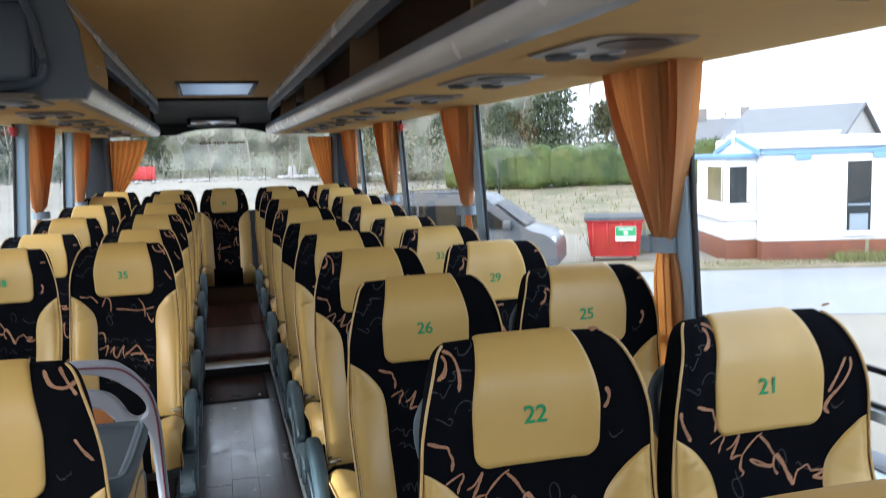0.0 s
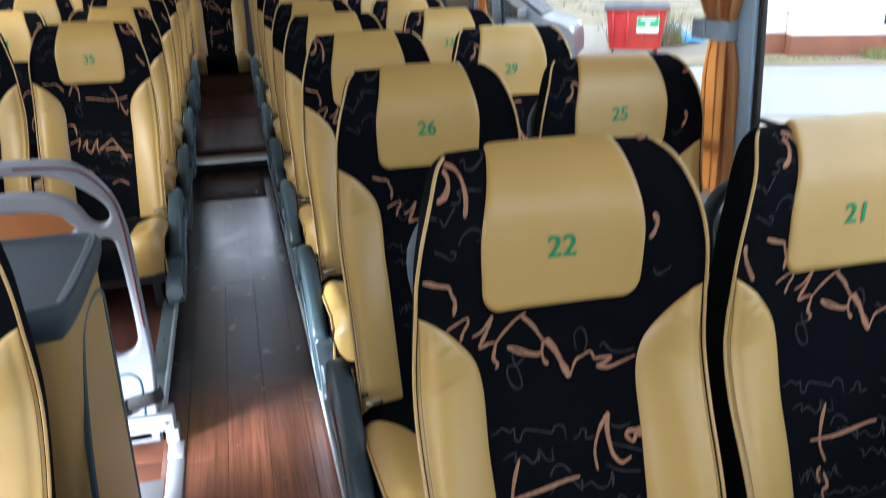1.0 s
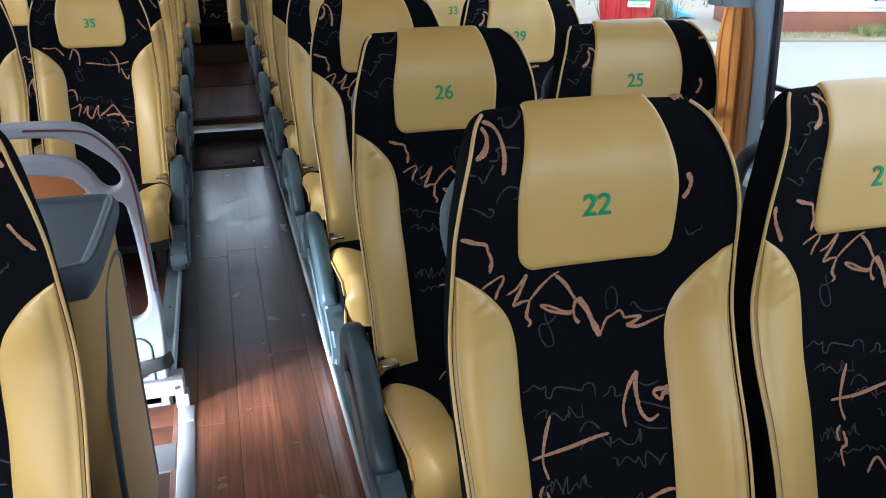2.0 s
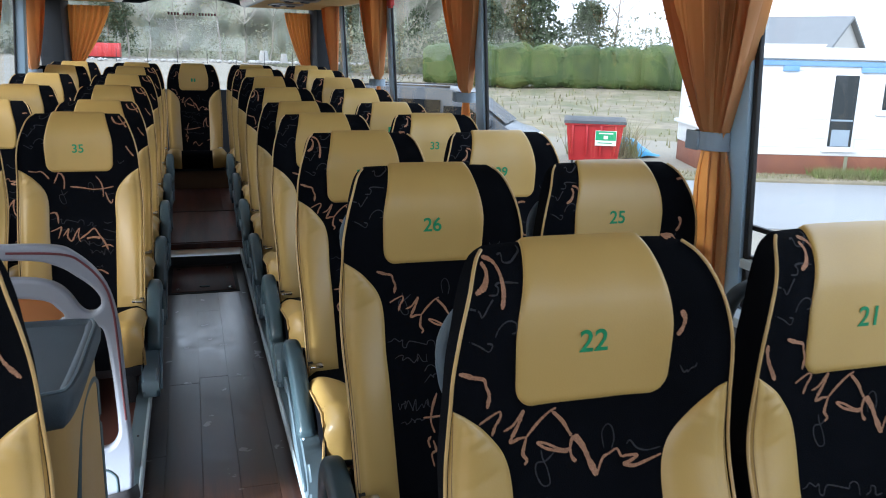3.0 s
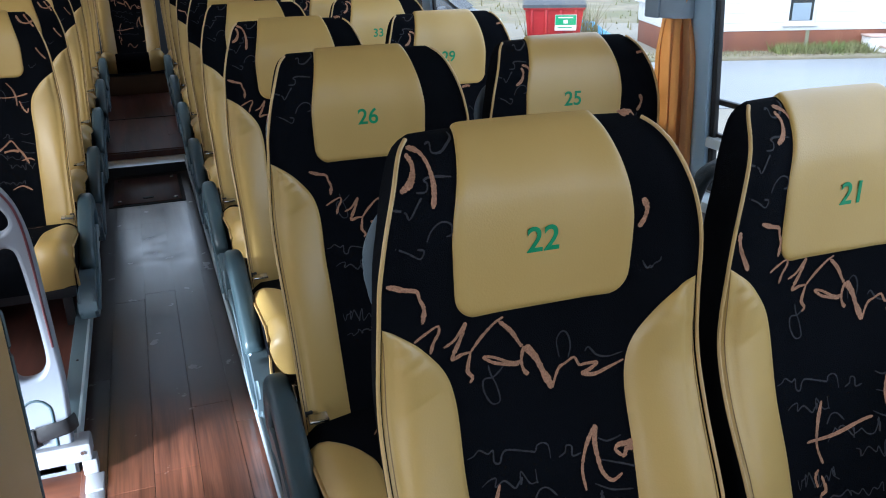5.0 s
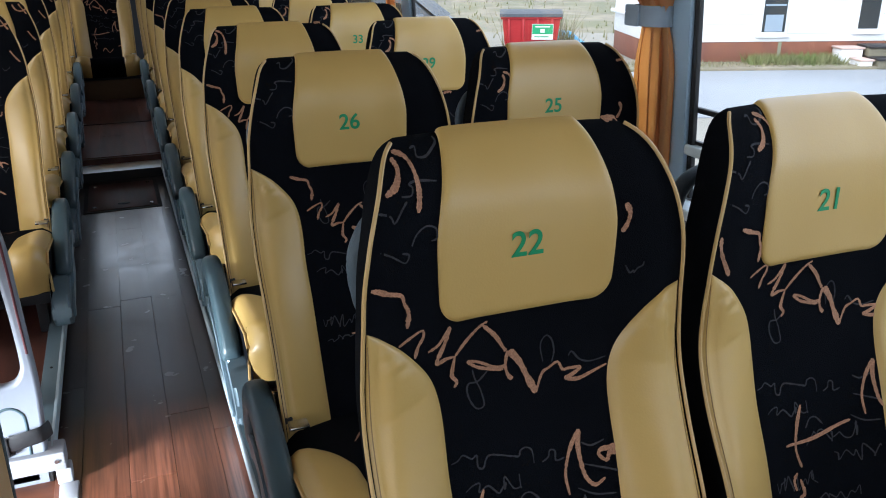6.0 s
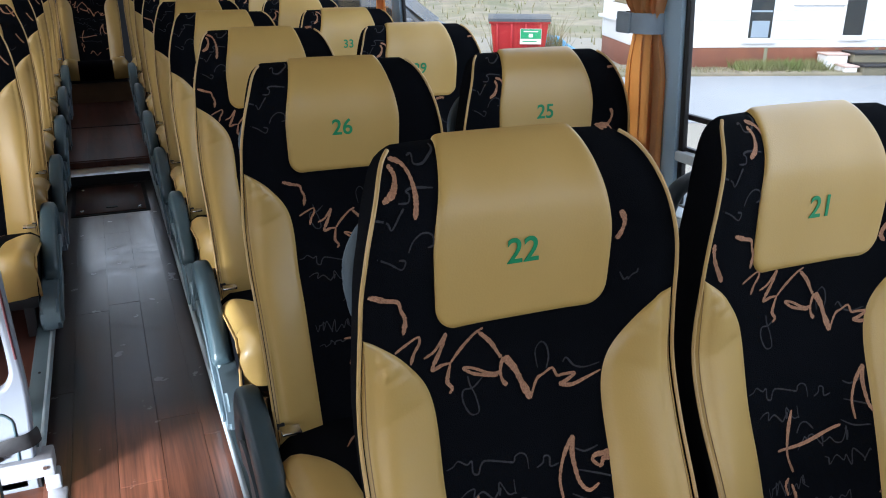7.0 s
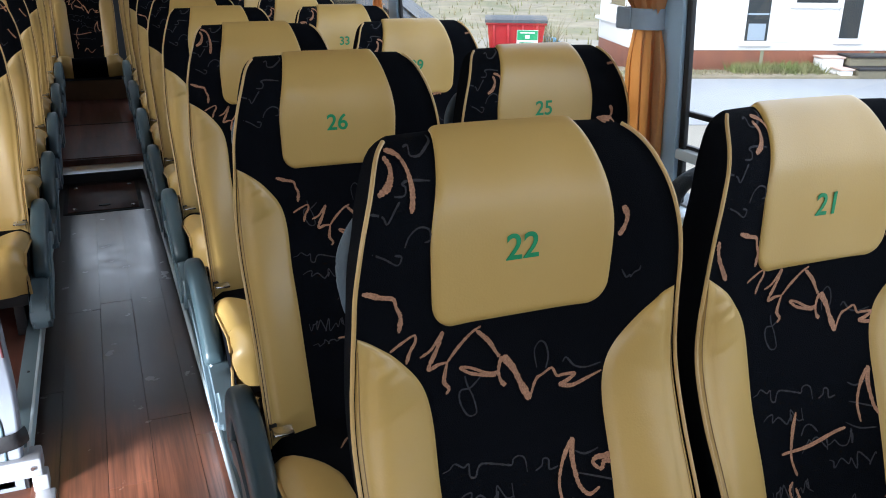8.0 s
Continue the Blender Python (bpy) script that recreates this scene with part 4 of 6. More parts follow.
    ribbon(bm, ((0.044, 0.469), (0.042, 0.492), (0.048, 0.512), (0.057, 0.528), (0.067, 0.540), (0.064, 0.523), (0.065, 0.505), (0.069, 0.486), (0.080, 0.475), (0.094, 0.482)), w * 1.2, face=on_back)
    ribbon(bm, ((0.121, 0.523), (0.109, 0.517), (0.094, 0.515), (0.090, 0.509), (0.099, 0.502), (0.104, 0.510), (0.113, 0.510)), w * 1.2, face=on_back)
    ribbon(bm, ((-0.069, 0.501), (-0.080, 0.476), (-0.087, 0.446), (-0.080, 0.420)), w * 1.0, face=on_back)
    ribbon(bm, ((-0.104, 0.453), (-0.056, 0.454), (-0.005, 0.463), (0.017, 0.465)), w * 1.0, face=on_back)
    ribbon(bm, ((0.067, 0.365), (0.101, 0.380), (0.121, 0.377)), w * 1.0, face=on_back)
    ribbon(bm, ((-0.089, 0.414), (-0.096, 0.405), (-0.093, 0.391)), w * 1.0, face=on_back)
    ribbon(bm, ((-0.085, 0.405), (-0.080, 0.385), (-0.090, 0.377), (-0.086, 0.352)), w, face=on_back)
    ribbon(bm, ((-0.045, 0.335), (-0.025, 0.356), (0.0, 0.325), (0.028, 0.347)), w * 0.8, face=on_back)
    return bm


def left_motif_mesh():
    """The same print as it falls on the seats across the aisle."""
    bm = bmesh.new()
    w = 0.0044
    for run, k in ((((0.115, 0.903), (0.128, 0.884), (0.150, 0.879), (0.168, 0.889)), 1.2), (((0.138, 0.905), (0.152, 0.886), (0.166, 0.868)), 1.1), (((0.161, 0.802), (0.172, 0.783), (0.186, 0.765)), 1.2),
                   (((-0.168, 0.715), (-0.145, 0.711), (-0.126, 0.711), (-0.104, 0.684)), 1.0), (((-0.076, 0.706), (-0.062, 0.698), (-0.056, 0.675), (-0.059, 0.645)), 1.2), (((-0.090, 0.668), (-0.080, 0.690), (-0.074, 0.704)), 1.0),
                   (((-0.038, 0.654), (0.0, 0.650), (0.037, 0.643), (0.075, 0.645), (0.109, 0.653)), 1.0), (((0.050, 0.692), (0.066, 0.668), (0.072, 0.642), (0.071, 0.615)), 1.0), (((0.080, 0.631), (0.088, 0.605), (0.099, 0.592), (0.104, 0.606)), 1.0),
                   (((-0.109, 0.562), (-0.092, 0.563), (-0.084, 0.548), (-0.083, 0.525)), 1.2), (((-0.108, 0.500), (-0.090, 0.506), (-0.074, 0.512), (-0.078, 0.492), (-0.084, 0.474)), 1.0),
                   (((-0.068, 0.482), (-0.050, 0.505), (-0.054, 0.480), (-0.040, 0.464), (-0.026, 0.490), (-0.014, 0.506), (-0.018, 0.482), (-0.012, 0.460)), 1.1),
                   (((-0.012, 0.470), (0.014, 0.488), (0.036, 0.504), (0.052, 0.482), (0.068, 0.459), (0.082, 0.430)), 1.4), (((0.010, 0.470), (0.034, 0.474), (0.056, 0.470)), 1.8), (((0.060, 0.440), (0.084, 0.446), (0.100, 0.440)), 1.0),
                   (((-0.070, 0.380), (-0.050, 0.400), (-0.030, 0.372)), 1.0), (((0.020, 0.350), (0.050, 0.360), (0.080, 0.345)), 1.0)):
        ribbon(bm, run, w * k)
    return bm


def thread_mesh():
    """Thin grey scribbles of the same weave."""
    bm = bmesh.new()
    rnd = random.Random(5)
    ribbon(bm, ((-0.128, 0.904), (-0.122, 0.905), (-0.123, 0.897), (-0.113, 0.896), (-0.102, 0.902), (-0.095, 0.907), (-0.096, 0.911)), 0.0016, 0.0012)
    ribbon(bm, ((-0.151, 0.863), (-0.140, 0.863), (-0.137, 0.870), (-0.140, 0.874), (-0.130, 0.876), (-0.107, 0.873)), 0.0016, 0.0012)
    ribbon(bm, ((-0.180, 0.850), (-0.166, 0.845), (-0.162, 0.838), (-0.152, 0.851), (-0.146, 0.858)), 0.0016, 0.0012)
    ribbon(bm, ((-0.180, 0.809), (-0.167, 0.803), (-0.153, 0.794), (-0.148, 0.802), (-0.156, 0.805)), 0.0016, 0.0012)
    ribbon(bm, ((-0.144, 0.811), (-0.138, 0.822), (-0.126, 0.829), (-0.114, 0.825), (-0.113, 0.814), (-0.120, 0.812)), 0.0016, 0.0012)
    ribbon(bm, ((0.026, 0.634), (0.022, 0.657), (0.029, 0.668), (0.037, 0.662), (0.041, 0.646), (0.038, 0.631)), 0.0016, 0.0012)
    ribbon(bm, ((0.061, 0.635), (0.066, 0.640), (0.077, 0.628), (0.092, 0.624), (0.111, 0.628)), 0.0016, 0.0012)
    ribbon(bm, ((-0.048, 0.637), (-0.061, 0.626), (-0.074, 0.625), (-0.075, 0.611), (-0.066, 0.594), (-0.055, 0.595), (-0.058, 0.614), (-0.065, 0.630), (-0.068, 0.642)), 0.0016, 0.0012)
    ribbon(bm, ((-0.107, 0.540), (-0.098, 0.541), (-0.090, 0.545), (-0.079, 0.538), (-0.072, 0.540), (-0.072, 0.527), (-0.065, 0.524), (-0.060, 0.533), (-0.052, 0.536), (-0.026, 0.529), (-0.017, 0.527), (-0.014, 0.533), (-0.006, 0.535), (0.001, 0.530), (0.002, 0.515)), 0.0016, 0.0012)
    ribbon(bm, ((0.013, 0.514), (0.022, 0.518), (0.025, 0.525), (0.032, 0.523), (0.032, 0.512), (0.044, 0.513)), 0.0016, 0.0012)
    ribbon(bm, ((0.069, 0.526), (0.080, 0.521), (0.091, 0.523), (0.099, 0.526)), 0.0016, 0.0012)
    ribbon(bm, ((0.067, 0.501), (0.096, 0.493), (0.115, 0.489), (0.119, 0.498)), 0.0016, 0.0012)
    ribbon(bm, ((-0.027, 0.472), (-0.018, 0.483), (-0.007, 0.483), (0.004, 0.472)), 0.0016, 0.0012)
    ribbon(bm, ((0.057, 0.474), (0.079, 0.464), (0.105, 0.463)), 0.0016, 0.0012)
    for u, z, length, tall in ((-0.10, 0.500, 0.08, 0.010), (-0.03, 0.455, 0.13, 0.010), (-0.105, 0.405, 0.12, 0.012), (0.01, 0.420, 0.09, 0.012), (-0.10, 0.370, 0.16, 0.010), (0.128, 0.745, 0.040, 0.008)):
        n = max(8, int(length / 0.006))
        x, pts = u, []
        for i in range(n + 1):
            x += length / n * rnd.uniform(-0.4, 2.2)
            pts.append((min(x, u + length), z + rnd.uniform(-tall, tall)))
        ribbon(bm, pts, 0.0014, 0.0012)
    return bm


def cushion_top(u, t):
    """The seat cushion's upper face: t from its back (0) over the rounded front (0.8) and down (1)."""
    s = abs(u) / 0.212
    if t < 0.8:
        y, z = -0.13 - 0.41 * t / 0.8, 0.222 + 0.062 * (t / 0.8) ** 0.8
    elif t < 0.93:
        a = (t - 0.8) / 0.13 * math.pi / 2
        y, z = -0.54 - 0.055 * math.sin(a), 0.284 - 0.060 * (1 - math.cos(a))
    else:
        a = (t - 0.93) / 0.07
        y, z = -0.595 + 0.020 * a, 0.224 - 0.075 * a
    return Vector((u, y + 0.02 * max(0.0, s - 0.8) / 0.2 * (1 if t > 0.8 else 0), z + 0.014 * max(0, s - 0.5) - 0.022 * (max(0.0, s - 0.82) / 0.18) ** 2 * (1 if t < 0.9 else 0.3)))


def cushion_mesh(u0, u1, proud, low=None):
    """The plush cushion, down to low, or with no low one of the leatherette side bolsters on it."""
    bm = bmesh.new()
    nu, nv = 12, 30

    def at(u, v):
        puff = (4 * u * (1 - u)) ** 0.5 * min(1, 7 * v) ** 0.5 * (1 if v < 0.9 else (1 - v) * 10) ** 0.5
        k = math.sin(math.pi / 2 * min(1, v / 0.34)) ** 0.7 if low is None else 1.0
        a, b = (u0, u1) if low is not None else (u1 - (u1 - u0) * k if u0 > 0 else u0, u1 if u0 > 0 else u0 + (u1 - u0) * k)
        t = v if low is not None else 0.26 + 0.74 * v
        p = cushion_top(a + (b - a) * u, t)
        return p + Vector((0, -proud * puff * (1 if t > 0.8 else 0), proud * puff * (1 if t < 0.93 else 0.2)))
    g = sheet(bm, at, nu, nv)
    if low is not None:
        a = [[bm.verts.new((r[k].co.x * 0.97, r[k].co.y, low)) for k in (0, -1)] for r in g]
        for j in range(nv):
            for k, e in ((0, 0), (1, -1)):
                bm.faces.new((g[j][e], g[j + 1][e], a[j + 1][k], a[j][k]))
    return bm


def rounded_prism(bm, outline, a, b, soft, segments):
    """A smooth (y, z) outline drawn out across the seat, its rims rounded."""
    prism(bm, [(p.x, p.y) for p in smooth_run(outline + outline[:1], 4)[:-1]], "x", min(a, b), max(a, b))
    bmesh.ops.bevel(bm, geom=[e for e in bm.edges if len({round(v.co.x, 4) for v in e.verts}) == 1], offset=soft, segments=segments, affect="EDGES")


def swept(bm, line, x, wide, thick, square=3.2):
    """A band of rounded-square section along a (y, z) line, both ends rounded off."""
    run = smooth_run(line, 5)
    n = len(run)
    length = [0.0]
    for p, q in zip(run, run[1:]):
        length.append(length[-1] + (q - p).length)
    rings = []
    for i, p in enumerate(run):
        d = (run[min(i + 1, n - 1)] - run[max(i - 1, 0)]).normalized()
        near = min(length[i], length[-1] - length[i]) / (thick * 0.9)
        k = (1 - (1 - min(1.0, near)) ** 2.4) ** 0.5 * 0.98 + 0.02
        ring = []
        for j in range(20):
            a = 2 * math.pi * j / 20
            c, e = math.cos(a), math.sin(a)
            c, e = math.copysign(abs(c) ** (2 / square), c), math.copysign(abs(e) ** (2 / square), e)
            ring.append(bm.verts.new((x + c * wide * (0.6 + 0.4 * k), p.x - d.y * e * thick * k, p.y + d.x * e * thick * k)))
        rings.append(ring)
    for r, q in zip(rings, rings[1:]):
        for j in range(20):
            bm.faces.new((r[j], r[(j + 1) % 20], q[(j + 1) % 20], q[j]))
    bm.faces.new(rings[0])
    bm.faces.new(rings[-1])


def armrest(seat, sgn):
    """Folding armrest on the aisle side: dark rounded pad over a paler moulded bracket."""
    bm = bmesh.new()
    swept(bm, ((-0.040, 0.135, 0), (-0.043, 0.20, 0), (-0.062, 0.25, 0), (-0.105, 0.279, 0), (-0.16, 0.279, 0), (-0.25, 0.252, 0), (-0.33, 0.216, 0), (-0.385, 0.182, 0), (-0.418, 0.142, 0)), sgn * 0.2365, 0.025, 0.034)
    part("armrest_pad", bm, PAD, seat, "dark slate armrest pad")
    bm = bmesh.new()
    rounded_prism(bm, ((-0.43, 0.150), (-0.36, 0.160), (-0.24, 0.190), (-0.13, 0.19), (-0.11, 0.10), (-0.20, 0.05), (-0.36, 0.022), (-0.49, 0.020), (-0.540, 0.030), (-0.552, 0.065), (-0.535, 0.105), (-0.485, 0.128)),
                  sgn * 0.198, sgn * 0.252, 0.009, 3)
    part("armrest_bracket", bm, BRACKET, seat, "blue-grey moulded armrest bracket")
    bm = bmesh.new()
    rounded_prism(bm, ((-0.09, 0.190), (-0.16, 0.206), (-0.28, 0.180), (-0.385, 0.132), (-0.45, 0.105), (-0.515, 0.070), (-0.52, 0.045), (-0.46, 0.075), (-0.38, 0.104), (-0.28, 0.148), (-0.17, 0.172), (-0.11, 0.150)), sgn * 0.2535, sgn * 0.2615, 0.002, 1)
    part("trim_strip", bm, BRACKET, seat, "blue-grey trim strip")
    bm = bmesh.new()
    bmesh.ops.create_uvsphere(bm, u_segments=16, v_segments=10, radius=0.026, matrix=pose(sgn * 0.207, -0.115, 0.262, 0, 0, 0) @ Matrix.Diagonal((0.8, 1, 1, 1)))
    part("pivot", bm, STEEL, seat, "bright metal pivot cap")


def build_seat(arm, handle, label, motif):
    seat = thing("coach_seat", label, "seat", "coach seats")
    part("backrest", backrest_mesh(), FABRIC, seat, "black plush backrest")
    part("head_pad", pad_mesh(), LEATHER, seat, "cream leatherette head pad")
    for sgn in (-1, 1):
        part("bolster", wing_mesh(sgn), LEATHER, seat, "cream leatherette side bolster")
        part("piping", piping_mesh(sgn), PIPING, seat, "cream piping")
        part("seam", seam_mesh(sgn), SEAM, seat, "brown stitched seam")
    part("woven_motif", motif, COPPER, seat, "copper handwriting strokes")["kind"] = "stuff"
    part("woven_thread", thread_mesh(), GREYTHREAD, seat, "thin grey scribbles")["kind"] = "stuff"
    part("cushion", cushion_mesh(-0.212, 0.212, 0.0, 0.13), FABRIC, seat, "black plush cushion")
    bm = bmesh.new()
    lay = lambda u, t, p: cushion_top(u, t) + Vector((0, -p * (1 if t > 0.8 else 0), p))
    ribbon(bm, ((-0.09, 0.30), (-0.06, 0.22), (-0.05, 0.34), (-0.02, 0.26), (0.01, 0.38), (0.05, 0.30)), 0.006, 0.0016, lay)
    ribbon(bm, ((-0.07, 0.55), (-0.02, 0.48), (0.03, 0.60), (0.09, 0.50)), 0.006, 0.0016, lay)
    ribbon(bm, ((0.02, 0.12), (0.07, 0.16), (0.10, 0.11)), 0.006, 0.0016, lay)
    part("cushion_motif", bm, COPPER, seat, "copper handwriting strokes")["kind"] = "stuff"
    for a, b in ((-0.214, -0.112), (0.112, 0.214)):
        part("cushion_bolster", cushion_mesh(a, b, 0.013), LEATHER, seat, "cream leatherette cushion side")
    for sgn in (-1, 1):
        bm = bmesh.new()
        tube(bm, [cushion_top(sgn * 0.214, t / 20) + Vector((0, -0.002, 0.002)) for t in range(21)], 0.004, 6)
        part("piping", bm, PIPING, seat, "cream piping")
    bm = bmesh.new()
    box(bm, -0.20, 0.20, -0.50, 0.0, 0.09, 0.135, 0.008)
    part("seat_pan", bm, BLACKMETAL, seat, "black steel seat pan")
    for sx in (-0.16, 0.16):
        for y0, y1 in ((-0.44, -0.41), (-0.12, -0.09)):
            bm = bmesh.new()
            box(bm, sx - 0.015, sx + 0.015, y0, y1, -0.028, 0.10, 0.003)
            part("leg", bm, BLACKMETAL, seat)
    if arm:
        armrest(seat, arm)
    if handle:
        bm = bmesh.new()
        tube(bm, smooth_run(((handle * 0.12, 0.098, 0.815), (handle * 0.154, 0.094, 0.802), (handle * 0.174, 0.088, 0.767), (handle * 0.175, 0.080, 0.727), (handle * 0.162, 0.074, 0.69), (handle * 0.12, 0.070, 0.66)), 6), 0.012, 10)
        part("grab_handle", bm, CAPGREY, seat, "slate-grey grab handle")
    # lap belt buckle by the cushion's back
    bm = bmesh.new()
    box(bm, (arm or 1) * 0.185, (arm or 1) * 0.205, -0.19, -0.14, 0.245, 0.27, 0.004, )
    part("belt_buckle", bm, BLACKMETAL, seat, "black lap belt buckle")
    bm = bmesh.new()
    box(bm, (arm or 1) * 0.160, (arm or 1) * 0.198, -0.225, -0.195, 0.262, 0.268, 0.002)
    part("belt_tongue", bm, STEEL, seat, "bright belt tongue")
    return seat


def number(seat, text):
    """The printed seat number on the head pad."""
    cu = bpy.data.curves.new("seat_number", "FONT")
    cu.body, cu.size, cu.align_x, cu.align_y, cu.extrude, cu.offset = text, 0.0425, "CENTER", "CENTER", 0.0003, 0.0006
    cu.materials.append(GREEN)
    ob = new("seat_number", cu)
    ob.parent = seat
    p = front_face(-0.002, 0.791, 0.0066)
    ob.matrix_local = Matrix.Translation(p) @ pose(0, 0, 0, 90, 0, 0)
    tagged(ob, f"green printed number {text}")


def number_bars(seat):
    """A seat number too far off to read."""
    bm = bmesh.new()
    for dx in (-0.018, 0.003):
        p = front_face(dx, 0.789, 0.0068)
        box(bm, dx, dx + 0.014, p.y - 0.001, p.y + 0.001, 0.776, 0.802)
    part("seat_number", bm, GREEN, seat, "unreadable green number")


LAB = "black plush and cream leatherette coach seat"
ROW0, PITCH = 2.272, 0.75
XA, XW, XLA, XLW = 0.447, 0.8985, -0.440, -0.890
right_aisle = build_seat(-1, -1, LAB + " beside the aisle", motif_mesh())
right_window = build_seat(0, -1, LAB + " beside the window", motif_mesh(0.038, 0.003, True))
right_aisle_far = build_seat(-1, -1, LAB + " beside the aisle", motif_mesh(0.066, -0.075))
right_window_far = build_seat(0, -1, LAB + " beside the window", motif_mesh(0.03, -0.035))
left_aisle = build_seat(1, 0, LAB + " beside the aisle", left_motif_mesh())
left_window = build_seat(0, 0, LAB + " beside the window", motif_mesh(0.02, -0.05))


def seat_at(first, used, x, y, rx=0.0):
    m = pose(x, y, rise(y), 0, 0, rx)
    if first not in used:
        used.append(first)
        first.matrix_basis = m
        return first
    return copy_thing(first, m)


used = []
seats = {}
todo = []
for k in range(-1, 7):
    y = ROW0 + PITCH * k
    todo += [(right_aisle_far if k in (0, 2, 3, 5) else right_aisle, XA, y, ("R", k)), (right_window_far if k in (0, 1, 3, 4, 6) else right_window, XW, y, ("W", k))]
todo += [(right_aisle, XA, 0.806, ("R", -2))]
todo += [(left_aisle, XLA, 1.645, ("L", -1)), (left_window, XLW, 1.645, ("X", -1))]
for k in range(2, 7):
    y = ROW0 + 0.02 + PITCH * k
    todo += [(left_aisle, XLA, y, ("L", k)), (left_window, XLW, y, ("X", k))]
REARY = 7.54
todo += [(left_window, x, REARY, ("B", i)) for i, x in enumerate((XLW, XLA, -0.015, XA, XW))]
for first, x, y, key in todo:
    seats[key] = seat_at(first, used, x, y)
for ob in [c for c in seats[("R", -2)].children if c.name.startswith("grab_handle")]:
    bpy.data.objects.remove(ob)
for key in seats:
    if key[0] == "B":
        tagged(seats[key], LAB + " on the rear bench")
for key, text in ((("R", -1), "22"), (("W", -1), "21"), (("R", 0), "26"), (("W", 0), "25"), (("R", 1), "30"), (("W", 1), "29"),
                  (("R", 2), "34"), (("W", 2), "33"), (("L", 2), "35")):
    number(seats[key], text)
for key in (("X", 2), ("B", 2), ("R", 3), ("W", 3), ("L", 3), ("X", 3)):
    number_bars(seats[key])
# the rear bench stands on a box
boxb = thing("bench_base", "dark boxed base of the rear bench", "bench base")
boxpart("front_panel", RACKDARK, boxb, WL + 0.02, WR - 0.02, 7.00, 7.03, 0.05, 0.245, bevel=0.004)
boxpart("top_panel", RACKDARK, boxb, WL + 0.02, WR - 0.02, 7.03, 7.9, 0.195, 0.215, bevel=0.004)


# ---- stairwell, cabinet and handrail on the left ----
stair = thing("stair_edge", "white painted metal frame of the side stairwell", "stair frame")
boxpart("edge_strip", WHITEALU, stair, -0.216, -0.174, STAIR0 - 0.05, 2.496, WELL - 0.03, WELL + 0.003, bevel=0.003)
boxpart("edge_strip", WHITEALU, stair, -0.218, -0.176, 2.498, STAIR1 - 0.03, WELL - 0.03, WELL + 0.006, bevel=0.003)
boxpart("top_bar", WHITEALU, stair, -0.70, -0.196, STAIR1 - 0.035, STAIR1 + 0.03, -0.045, 0.004, bevel=0.006)
boxpart("corner_post", WHITEALU, stair, -0.222, -0.188, STAIR1 - 0.03, STAIR1 + 0.01, WELL, -0.045, bevel=0.004)
bm = bmesh.new()
bmesh.ops.create_cone(bm, cap_ends=True, segments=12, radius1=0.006, radius2=0.005, depth=0.004, matrix=pose(-0.215, STAIR1 - 0.036, -0.018, 90, 0, 0))
part("screw", bm, STEEL, stair)
steps = thing("stair_steps", "red-brown vinyl stair treads with white nosings", "stairs")
for y0, y1 in ((2.416, 2.497), (2.4985, STAIR1)):
    boxpart("landing_board", TREAD, steps, -0.62, -0.219, y0, y1, WELL - 0.03, WELL - 0.002, bevel=0.001)
boxpart("nosing", WHITEALU, steps, -0.62, -0.219, 2.300, 2.415, WELL - 0.03, WELL + 0.001, bevel=0.004, label="white step nosing")
boxpart("riser", GREYPLASTIC, steps, -0.62, -0.219, 2.40, 2.412, -0.30, WELL - 0.03, bevel=0.0)
boxpart("carpet_tread", STEPCARPET, steps, -0.62, -0.219, STAIR0, 2.40, -0.33, -0.30, bevel=0.003, label="blue-grey flecked carpet tread")
for x0, x1, z in ((-0.86, -0.62, -0.50), (WL, -0.86, -0.70)):
    boxpart("tread", TREAD, steps, x0, x1, STAIR0, STAIR1, z - 0.03, z, bevel=0.003)
    boxpart("nosing", WHITEALU, steps, x1 - 0.035, x1 + 0.006, STAIR0, STAIR1, z + 0.17, z + 0.19, bevel=0.003)
for y0, y1, n in ((STAIR0 - 0.02, STAIR0, "stair_wall_front"), (STAIR1, STAIR1 + 0.02, "stair_wall_rear")):
    bm = bmesh.new()
    box(bm, WL, -0.24, y0, y1, -1.2, PLAT - 0.001)
    tagged(finish(n, bm, GREYPLASTIC), "pale grey side of the stairwell", "wall", kind="structure")
door = thing("side_door", "glazed side door of the coach", "door")
for a in ((DOOR0, DOOR0 + 0.07), (STAIR1 + 0.08, STAIR1 + 0.15)):
    boxpart("door_stile", POST, door, WL - 0.05, WL - 0.01, *a, -1.0, HEAD, bevel=0.006)
boxpart("door_rail", POST, door, WL - 0.05, WL - 0.01, DOOR0 + 0.07, STAIR1 + 0.08, -1.0, -0.9, bevel=0.006)
p = boxpart("door_pane", GLASS, door, WL - 0.035, WL - 0.03, DOOR0 + 0.07, STAIR1 + 0.08, -0.9, HEAD, bevel=0.0)
p.visible_shadow = False

# unseen front opening, added so low daylight reaches the seat bolsters
front_door = thing("front_door", "unseen glazed front door, added to let daylight onto the seats", "door")
for a in ((FRONT + 0.1, FRONT + 0.16), (FRONT + 0.99, FRONT + 1.05)):
    boxpart("door_stile", POST, front_door, WL - 0.05, WL - 0.01, *a, -1.0, SILL, bevel=0.006)
boxpart("door_rail", POST, front_door, WL - 0.05, WL - 0.01, FRONT + 0.16, FRONT + 0.99, -1.0, -0.9, bevel=0.006)
